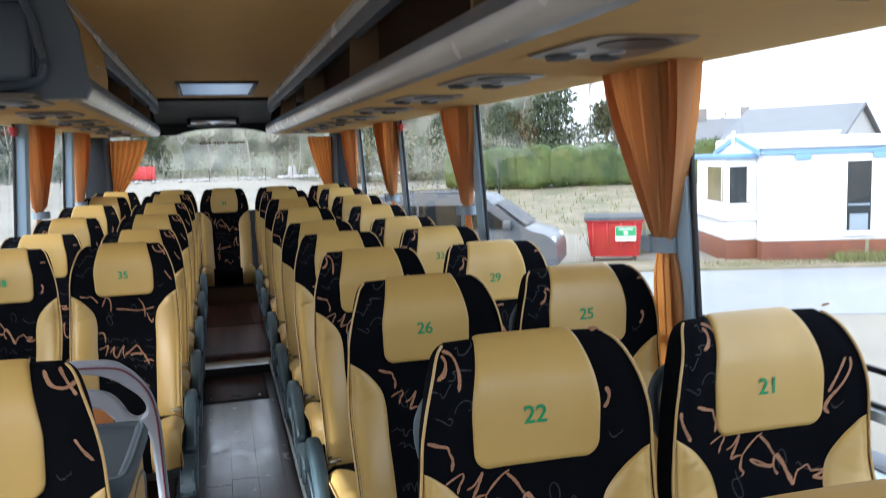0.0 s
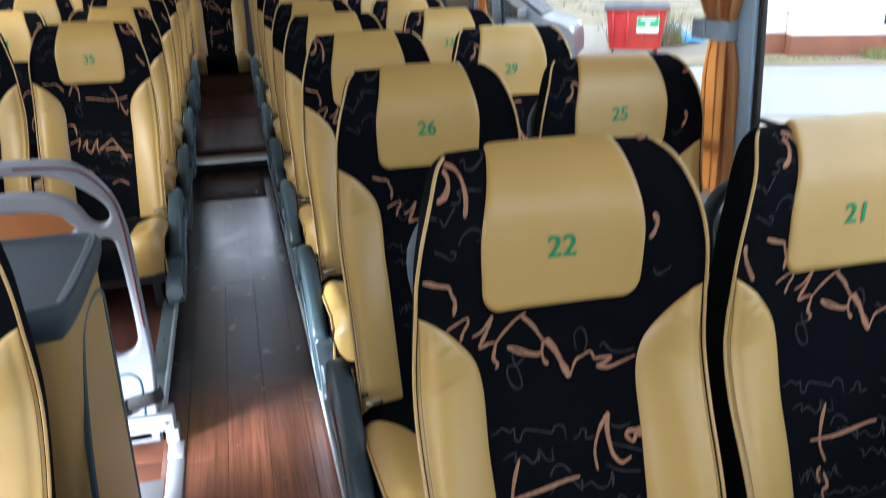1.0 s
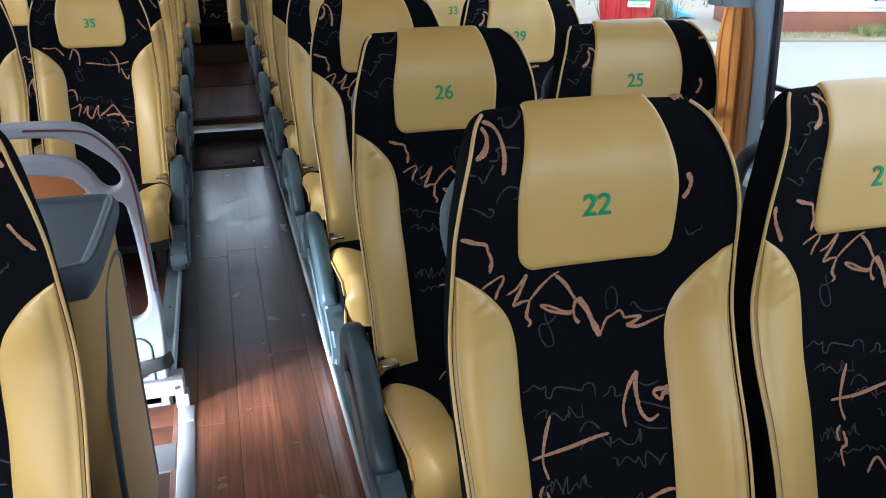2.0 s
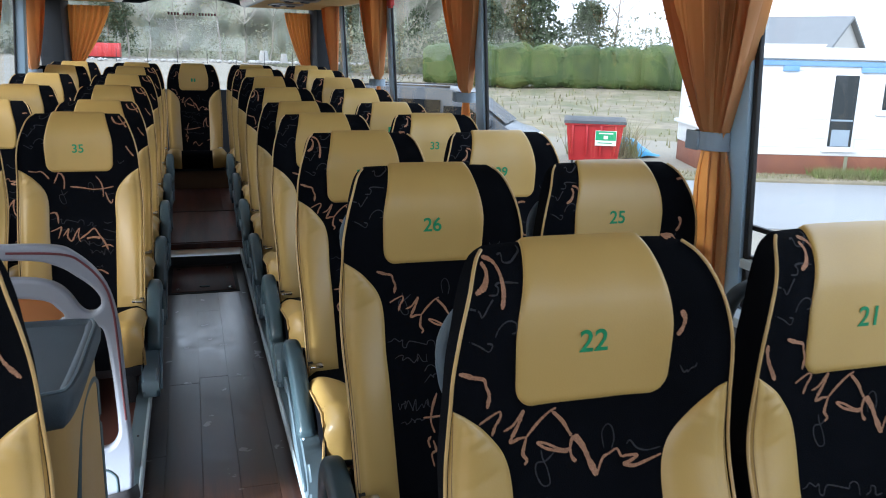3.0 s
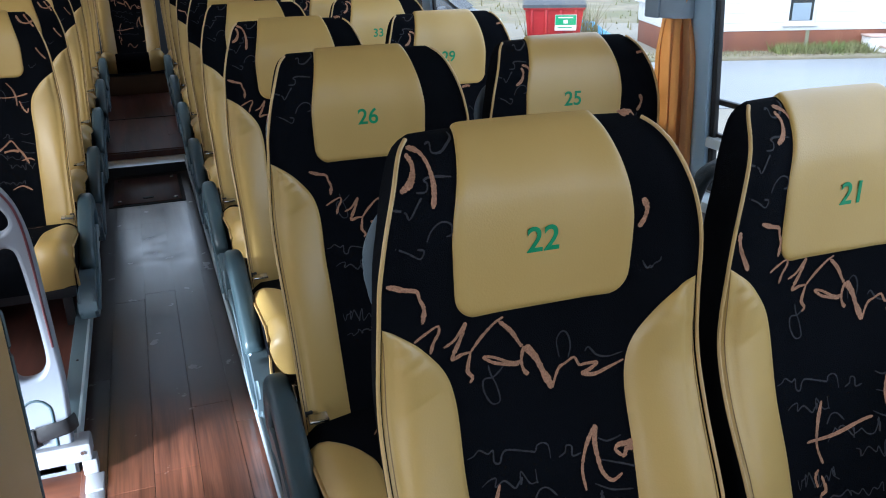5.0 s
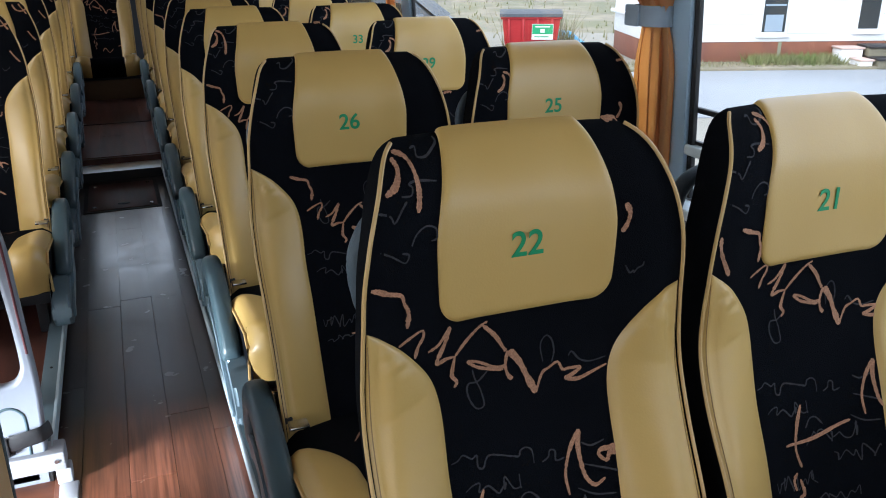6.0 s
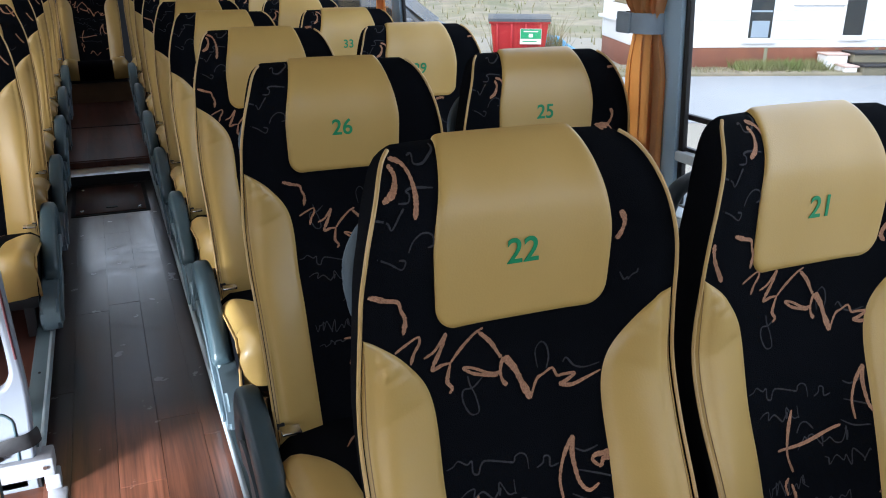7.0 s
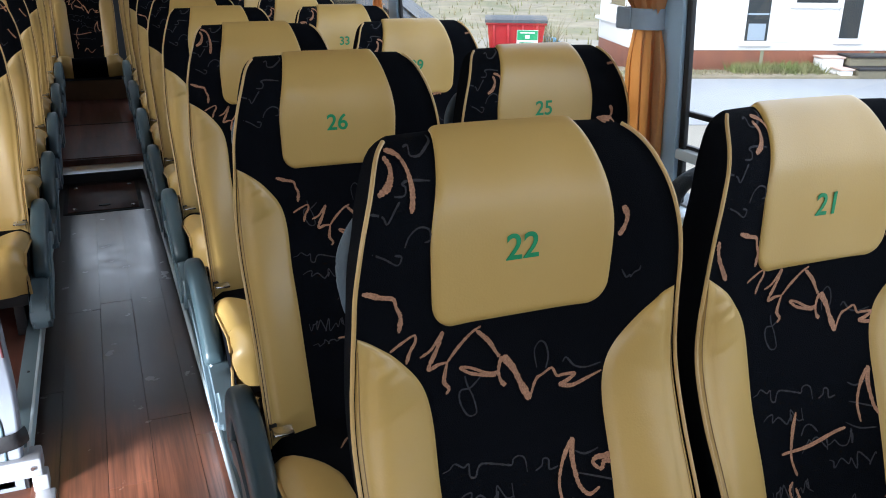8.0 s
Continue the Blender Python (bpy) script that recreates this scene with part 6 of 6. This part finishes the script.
# silver van
def van(m):
    v = thing("van", "silver people carrier with dark windows", "car")
    v.matrix_basis = m
    prof = [(p.x, p.y) for p in smooth_run(((-2.2, 0.35), (-2.25, 1.0), (-2.12, 1.72), (-1.6, 1.86), (0.3, 1.84), (0.75, 1.62), (1.40, 1.14), (1.82, 1.0), (2.02, 0.78), (2.05, 0.35)), 6)]
    bm = bmesh.new()
    n = len(prof)
    rows = []
    for sy in (-1, -0.97, -0.9, 0.9, 0.97, 1):
        rows.append([bm.verts.new((x, sy * (0.92 - 0.16 * max(0, z - 1.0)), z * (1 if abs(sy) < 0.95 else 0.985))) for x, z in prof])
    for a, b in zip(rows, rows[1:]):
        for i in range(n - 1):
            bm.faces.new((a[i], a[i + 1], b[i + 1], b[i]))
    bm.faces.new(rows[0])
    bm.faces.new(rows[-1])
    part("body", bm, SILVER, v)
    for sy in (-1, 1):
        for x0, x1 in ((-1.95, -0.95), (-0.88, 0.05), (0.12, 0.85)):
            bm = bmesh.new()
            yy = lambda z: sy * (0.95 - 0.16 * max(0, z - 1.0))
            top = 1.62 if x1 < 0.5 else 1.5
            q = [bm.verts.new((x0, yy(1.12), 1.12)), bm.verts.new((x1 if x1 < 0.5 else 1.15, yy(1.12), 1.12)), bm.verts.new((x1 if x1 < 0.5 else 0.62, yy(top), top)), bm.verts.new((x0, yy(top), top))]
            f = bm.faces.new(q)
            g = bmesh.ops.extrude_face_region(bm, geom=[f])
            bmesh.ops.translate(bm, verts=[e for e in g["geom"] if isinstance(e, bmesh.types.BMVert)], vec=(0, sy * 0.012, 0))
            part("side_window", bm, CARPANE, v)
        for x in (-1.4, 1.25):
            bm = bmesh.new()
            bmesh.ops.create_cone(bm, cap_ends=True, segments=24, radius1=0.33, radius2=0.33, depth=0.22, matrix=pose(x, sy * 0.84, 0.33, 90, 0, 0))
            w = part("wheel", bm, RUBBER, v)
            bm = bmesh.new()
            bmesh.ops.create_cone(bm, cap_ends=True, segments=20, radius1=0.21, radius2=0.20, depth=0.03, matrix=pose(x, sy * 0.955, 0.33, 90, 0, 0))
            part("rim", bm, ALU, w)
        boxpart("headlight", SIGNWHITE, v, 1.70, 2.00, sy * 0.70 - 0.14, sy * 0.70 + 0.14, 0.76, 0.92, bevel=0.04)
        boxpart("mirror", SILVER, v, 0.95, 1.12, sy * 1.0 - 0.09, sy * 1.0 + 0.09, 1.12, 1.30, bevel=0.04)
        boxpart("roof_rail", BLACKMETAL, v, -1.7, 0.2, sy * 0.66 - 0.02, sy * 0.66 + 0.02, 1.85, 1.90, bevel=0.01)
    bm = bmesh.new()
    q = [bm.verts.new(p) for p in ((0.76, -0.70, 1.665), (0.76, 0.70, 1.665), (1.40, 0.80, 1.185), (1.40, -0.80, 1.185))]
    bm.faces.new(q)
    part("windscreen", bm, CARPANE, v)
    return v


van(pose(5.2, 17.25, GROUND, 0, 0, -30))


# hedge, trees, houses
def clump(bm, c, r, n, rnd, size, flat=1.0):
    """Many small leaf faces scattered through a ball."""
    for _ in range(n):
        d = Vector((rnd.gauss(0, 1), rnd.gauss(0, 1), rnd.gauss(0, 1)))
        d = d.normalized() * (r * rnd.uniform(0.55, 1.0))
        d.z *= flat
        p, s = c + d, size * rnd.uniform(0.5, 1.2)
        a, b = Vector((rnd.gauss(0, 1), rnd.gauss(0, 1), rnd.gauss(0, 1))).normalized(), Vector((rnd.gauss(0, 1), rnd.gauss(0, 1), rnd.gauss(0, 1))).normalized()
        bm.faces.new([bm.verts.new(q) for q in (p + a * s, p + b * s, p - a * s * 0.6)])


def hedge(name, p0, p1, tall, deep, label, seed, mat):
    rnd = random.Random(seed)
    bm = bmesh.new()
    a, b = Vector(p0), Vector(p1)
    d = (b - a).normalized()
    side = Vector((-d.y, d.x, 0))
    L = (b - a).length

    def at(u, v):
        w = 2 * math.pi * v
        p = a + d * (L * u)
        col = abs(math.sin(math.pi * u * L / 1.9 + 1.2 * noise.noise(Vector((u * L * 0.3, 7, seed))))) ** 0.5
        k = 0.80 + 0.16 * col + 0.14 * noise.noise(Vector((u * L * 1.3, v * 5, seed)))
        h = tall * (0.94 + 0.06 * col + 0.07 * noise.noise(Vector((u * L * 0.35, 3.3, seed))))
        c, s = math.copysign(abs(math.cos(w)) ** 0.4, math.cos(w)), math.copysign(abs(math.sin(w)) ** 0.4, math.sin(w))
        return p + side * (deep * c * k) + Vector((0, 0, h * 0.5 + h * 0.5 * s * k))
    sheet(bm, at, int(L * 6), 30)
    for _ in range(int(L * 620)):
        u, v = rnd.random(), rnd.random()
        p = at(u, v) + Vector((rnd.gauss(0, 0.09), rnd.gauss(0, 0.09), rnd.gauss(0, 0.09)))
        s = rnd.uniform(0.035, 0.085)
        e1, e2 = Vector((rnd.gauss(0, 1), rnd.gauss(0, 1), rnd.gauss(0, 1))).normalized(), Vector((rnd.gauss(0, 1), rnd.gauss(0, 1), rnd.gauss(0, 1))).normalized()
        bm.faces.new([bm.verts.new(q) for q in (p + e1 * s, p + e2 * s, p - e1 * s)])
    return tagged(finish(name, bm, mat, smooth=False), label, "hedge")


hedge("hedge", (12.5, 44.5, GROUND + 0.85), (27.5, 37.0, GROUND + 0.85), 2.45, 1.1, "clipped green leylandii hedge", 11, HEDGE)
bm = bmesh.new()
sheet(bm, lambda u, v: (Vector((6 + 24 * u, 50 - 14 * u, GROUND)) + Vector((-4.0, -9.0, 0)) * (v * 2.2)) + Vector((0, 0, 1.0 * (1 - v) ** 1.2 - 0.05 * v + 0.12 * noise.noise(Vector((u * 9, v * 6, 0))))), 30, 14)
tagged(finish("grass_bank", bm, DRYGRASS), "dry straw-coloured grass bank below the hedge", "bank", kind="structure")
bm = bmesh.new()
rnd = random.Random(8)
for _ in range(1500):
    u, v = rnd.random(), rnd.random() ** 1.2
    p = Vector((6 + 24 * u, 50 - 14 * u, GROUND)) + Vector((-4.0, -9.0, 0)) * (v * 2.2)
    p.z = GROUND + 1.0 * (1 - v) ** 1.2 - 0.05
    h, w = rnd.uniform(0.08, 0.32), 0.035
    a = rnd.uniform(0, 6.28)
    bm.faces.new([bm.verts.new(q) for q in (p + Vector((math.cos(a) * w, math.sin(a) * w, 0)), p - Vector((math.cos(a) * w, math.sin(a) * w, 0)), p + Vector((rnd.gauss(0, .2) * h, rnd.gauss(0, .2) * h, h)))])
tagged(finish("bank_grass", bm, BLADE, smooth=False), "tufts of dry grass on the bank", "grass", kind="stuff")


def branch_out(bm, p, d, length, r, depth, rnd):
    """One limb and its finer ones."""
    n = 4
    pts = [p]
    for i in range(n):
        d = (d + Vector((rnd.gauss(0, 0.12), rnd.gauss(0, 0.12), 0.06))).normalized()
        pts.append(pts[-1] + d * (length / n))
    tube(bm, pts, lambda t: r * (1 - 0.6 * t), 5 if depth > 1 else 3)
    if depth:
        for _ in range(3 if depth > 1 else 4):
            i = rnd.randint(1, n)
            side = Vector((rnd.gauss(0, 1), rnd.gauss(0, 1), rnd.gauss(0.5, 0.4))).normalized()
            branch_out(bm, pts[i], (d * 0.6 + side * 0.7).normalized(), length * rnd.uniform(0.45, 0.65), r * 0.5, depth - 1, rnd)


def bare_tree(seed, tall):
    rnd = random.Random(seed)
    t = thing("bare_tree", "leafless pale-barked tree behind the yard", "tree", "bare trees")
    bm = bmesh.new()
    pts = [Vector((0, 0, 0))]
    for i in range(7):
        pts.append(pts[-1] + Vector((rnd.gauss(0, 0.15), rnd.gauss(0, 0.15), tall / 7)))
    tube(bm, pts, lambda q: tall * 0.0065 * (1 - 0.8 * q), 6)
    part("trunk", bm, BARK, t)
    bm = bmesh.new()
    for i in range(2, 8):
        for _ in range(3):
            side = Vector((rnd.gauss(0, 1), rnd.gauss(0, 1), 0.9)).normalized()
            branch_out(bm, pts[i], side, tall * 0.24 * (1.15 - i / 9), tall * 0.0028, 2, rnd)
    part("crown", bm, BARK, t)
    return t


def conifer(seed, tall, wide):
    rnd = random.Random(seed)
    t = thing("conifer", "dark evergreen conifer behind the hedge", "tree", "conifers")
    bm = bmesh.new()
    tube(bm, [(0, 0, 0), (0, 0, tall * 0.5), (0.1, 0, tall * 0.95)], lambda q: tall * 0.018 * (1 - 0.8 * q), 6)
    part("trunk", bm, BARK, t)
    bm = bmesh.new()
    for _ in range(46):
        z = tall * rnd.uniform(0.12, 0.98)
        r = wide * (1 - z / tall) ** 0.7 * rnd.uniform(0.3, 1.0)
        a = rnd.uniform(0, 6.28)
        clump(bm, Vector((math.cos(a) * r, math.sin(a) * r, z)), wide * 0.32, 130, rnd, wide * 0.055, 0.6)
    part("crown", bm, CONIFER, t)
    return t


b1, b2, b3 = bare_tree(1, 13), bare_tree(2, 11), bare_tree(3, 15)
kinds = [b1, b2, b3]
placed = set()
rnd = random.Random(77)
spots = [(x + rnd.uniform(-1.2, 1.2), 88 + rnd.uniform(-5, 9)) for x in range(-30, 42, 3)]
spots += [(24 + 2.6 * i + rnd.uniform(-1, 1), 62 - 1.6 * i + rnd.uniform(-2, 2)) for i in range(4)]
spots += [(80, 76), (84, 73), (88, 70), (92, 67), (86, 78)]
for i, (x, y) in enumerate(spots):
    b = kinds[i % 3]
    s = rnd.uniform(0.8, 1.15)
    m = pose(x, y, GROUND + (1.3 if y > 78 else 0), 0, 0, rnd.uniform(0, 360))
    if b not in placed:
        placed.add(b)
        b.matrix_basis = m
    else:
        copy_thing(b, m)
c1, c2 = conifer(5, 8.0, 3.7), conifer(6, 6.4, 2.9)
cs = [(24.0, 55.5, c1), (27.5, 54.5, c2), (20.5, 57.0, c2), (-22, 96, c1), (-15, 97, c2), (-8, 95, c1), (18, 96, c1), (26, 95, c2), (33, 92, c1)]
placed = set()
for x, y, c in cs:
    m = pose(x, y, GROUND + (1.3 if y > 78 else 0), 0, 0, x * 40)
    if c not in placed:
        placed.add(c)
        c.matrix_basis = m
    else:
        copy_thing(c, m)
# the yard rises gently to the wood behind it
YARD = GROUND + 1.45
bm = bmesh.new()
sheet(bm, lambda u, v: (-70 + 140 * u, 22 + 98 * v, GROUND + 0.004 + 1.45 * min(1, v * 1.5) ** 1.3 * max(0.0, 1 - max(0.0, (u - 0.52) / 0.10)) + 0.08 * noise.noise(Vector((u * 30, v * 20, 0))) * v), 80, 40)
tagged(finish("yard_rise", bm, GRAVEL), "pale gravel yard rising towards the wood", "ground", kind="structure")
FARWOOD = material("far winter wood", (0.20, 0.215, 0.165), 0.95, vary=0.5, scale=0.5, bump=0.0, second=(0.28, 0.265, 0.23), second_scale=0.25, second_amount=0.7, stretch=(1.5, 1.5, 0.4))
bm = bmesh.new()
sheet(bm, lambda u, v: (-80 + 122 * u, 112 - 20 * max(0, u - 0.55) + 3 * noise.noise(Vector((u * 40, v * 4, 0))), YARD - 2 + 13 * v * (1 + 0.25 * noise.noise(Vector((u * 25, 0.5, 0))))), 200, 24)
tagged(finish("far_woodland", bm, FARWOOD), "grey-green far edge of the wood", "woodland", kind="stuff")
bm = bmesh.new()
rnd = random.Random(9)
for i in range(520):
    x = -50 + i * 0.2 + rnd.uniform(-0.5, 0.5)
    clump(bm, Vector((x, 97 + rnd.uniform(-4, 10), YARD + rnd.uniform(0.2, 8.0) * rnd.random())), rnd.uniform(0.6, 1.6), 80, rnd, 0.17, 0.8)
tagged(finish("woodland", bm, SCRUB, smooth=False), "grey-green undergrowth of a winter wood", "woodland", kind="stuff")
bm = bmesh.new()
for i in range(110):
    x = 12 + i * 0.26
    clump(bm, Vector((x, 66 - 0.125 * i + rnd.uniform(-2, 2), GROUND + rnd.uniform(0.8, 5))), rnd.uniform(0.8, 1.6), 90, rnd, 0.2, 0.9)
tagged(finish("thicket", bm, SCRUB, smooth=False), "brown-green thicket behind the hedge", "woodland", kind="stuff")
bm = bmesh.new()
for i in range(90):
    x = -14 + i * 0.36 + rnd.uniform(-0.3, 0.3)
    r = rnd.uniform(0.08, 0.30)
    bmesh.ops.create_icosphere(bm, subdivisions=1, radius=r, matrix=Matrix.Translation((x, 83 + rnd.uniform(-2, 2), YARD - 0.12 + r * 0.3)) @ Matrix.Diagonal((1.3, 1, 0.7, 1)))
tagged(finish("rubble", bm, STONE), "white stones heaped along the yard edge", "rubble", kind="stuff")
lorry = thing("red_container", "red painted container at the edge of the yard", "container")
boxpart("body", CARRED, lorry, -9.9, -6.4, 87, 89.4, YARD + 0.15, YARD + 1.45, bevel=0.05)
for i in range(8):
    boxpart("rib", CARRED, lorry, -9.8 + 0.42 * i, -9.65 + 0.42 * i, 86.95, 87.01, YARD + 0.25, YARD + 1.38, bevel=0.01)
boxpart("skid", BLACKMETAL, lorry, -9.8, -6.5, 87.2, 89.2, YARD - 0.2, YARD + 0.15)
for x, y, w in ((7.2, 85, 0.9), (9.4, 87, 0.7), (12.2, 86, 0.8)):
    t = thing("white_sack", "white bulk bag at the yard edge", "bulk bag", "bulk bags", (x, y, YARD - 0.1))
    bm = bmesh.new()
    sheet(bm, lambda u, v: (w * 0.55 * math.cos(6.283 * u) * (1 - 0.3 * v * v), w * 0.5 * math.sin(6.283 * u) * (1 - 0.3 * v * v), 1.3 * w * v + 0.05 * noise.noise(Vector((u * 8, v * 4, x)))), 20, 8, True)
    box(bm, -w * 0.3, w * 0.3, -w * 0.3, w * 0.3, 1.18 * w, 1.28 * w, 0.05)
    part("bag", bm, STONE, t)
fence = thing("yard_fence", "thin wire fence with posts at the yard edge", "fence")
for i in range(12):
    boxpart("post", BLACKMETAL, fence, -14 + 2.6 * i, -13.95 + 2.6 * i, 80, 80.05, YARD - 0.3, YARD + 1.0, bevel=0.0)
post = thing("marker_post", "thin black post on the bank", "post")
boxpart("pole", BLACKMETAL, post, 10.4, 10.47, 30, 30.07, GROUND, GROUND + 2.6, bevel=0.01)


def house(m, L, W, eave, ridge, label, stacks=True):
    h = thing("house", label, "house")
    h.matrix_basis = m
    bm = bmesh.new()
    prism(bm, ((0, 0), (W, 0), (W, eave), (W / 2, ridge - 0.12), (0, eave)), "x", 0, L)
    part("wall", bm, RENDER, h)
    for s in (0, 1):
        bm = bmesh.new()
        a = (-0.25, eave - 0.12) if not s else (W + 0.25, eave - 0.12)
        prism(bm, (a, (W / 2, ridge), (W / 2, ridge - 0.14), (a[0], a[1] - 0.14)), "x", -0.25, L + 0.25)
        part("roof", bm, SLATE, h)
    for x in (0.15, L - 0.75) if stacks else ():
        bm = bmesh.new()
        box(bm, x, x + 0.6, W / 2 - 0.3, W / 2 + 0.3, ridge - 0.4, ridge + 0.75, 0.03)
        c = part("chimney", bm, CHIMNEY, h, "dark stone chimney")
    for x in ((1.2, L - 2.2) if L > 5 else (1.2,)):
        w = boxpart("window", SIGNWHITE, h, x, x + 1.1, -0.04, 0.02, 0.9, 2.1, bevel=0.01)
        boxpart("pane", DARKPANE, w, x + 0.08, x + 1.02, -0.05, -0.03, 0.98, 2.02, bevel=0.0)
    return h


house(pose(24.1, 35.2, GROUND, 0, 0, -55), 5.2, 8.0, 3.2, 4.8, "grey slate-roofed bungalow behind the caravan", False)
house(pose(32.3, 50.6, GROUND, 0, 0, -35), 3.8, 5.0, 3.5, 5.0, "distant slate-roofed cottage with chimneys")

# ---- planks of the sunken aisle, laid last ----
GAP, TIGHT = 0.0011, 0.0003
rnd = random.Random(31)
plank_mesh = {}


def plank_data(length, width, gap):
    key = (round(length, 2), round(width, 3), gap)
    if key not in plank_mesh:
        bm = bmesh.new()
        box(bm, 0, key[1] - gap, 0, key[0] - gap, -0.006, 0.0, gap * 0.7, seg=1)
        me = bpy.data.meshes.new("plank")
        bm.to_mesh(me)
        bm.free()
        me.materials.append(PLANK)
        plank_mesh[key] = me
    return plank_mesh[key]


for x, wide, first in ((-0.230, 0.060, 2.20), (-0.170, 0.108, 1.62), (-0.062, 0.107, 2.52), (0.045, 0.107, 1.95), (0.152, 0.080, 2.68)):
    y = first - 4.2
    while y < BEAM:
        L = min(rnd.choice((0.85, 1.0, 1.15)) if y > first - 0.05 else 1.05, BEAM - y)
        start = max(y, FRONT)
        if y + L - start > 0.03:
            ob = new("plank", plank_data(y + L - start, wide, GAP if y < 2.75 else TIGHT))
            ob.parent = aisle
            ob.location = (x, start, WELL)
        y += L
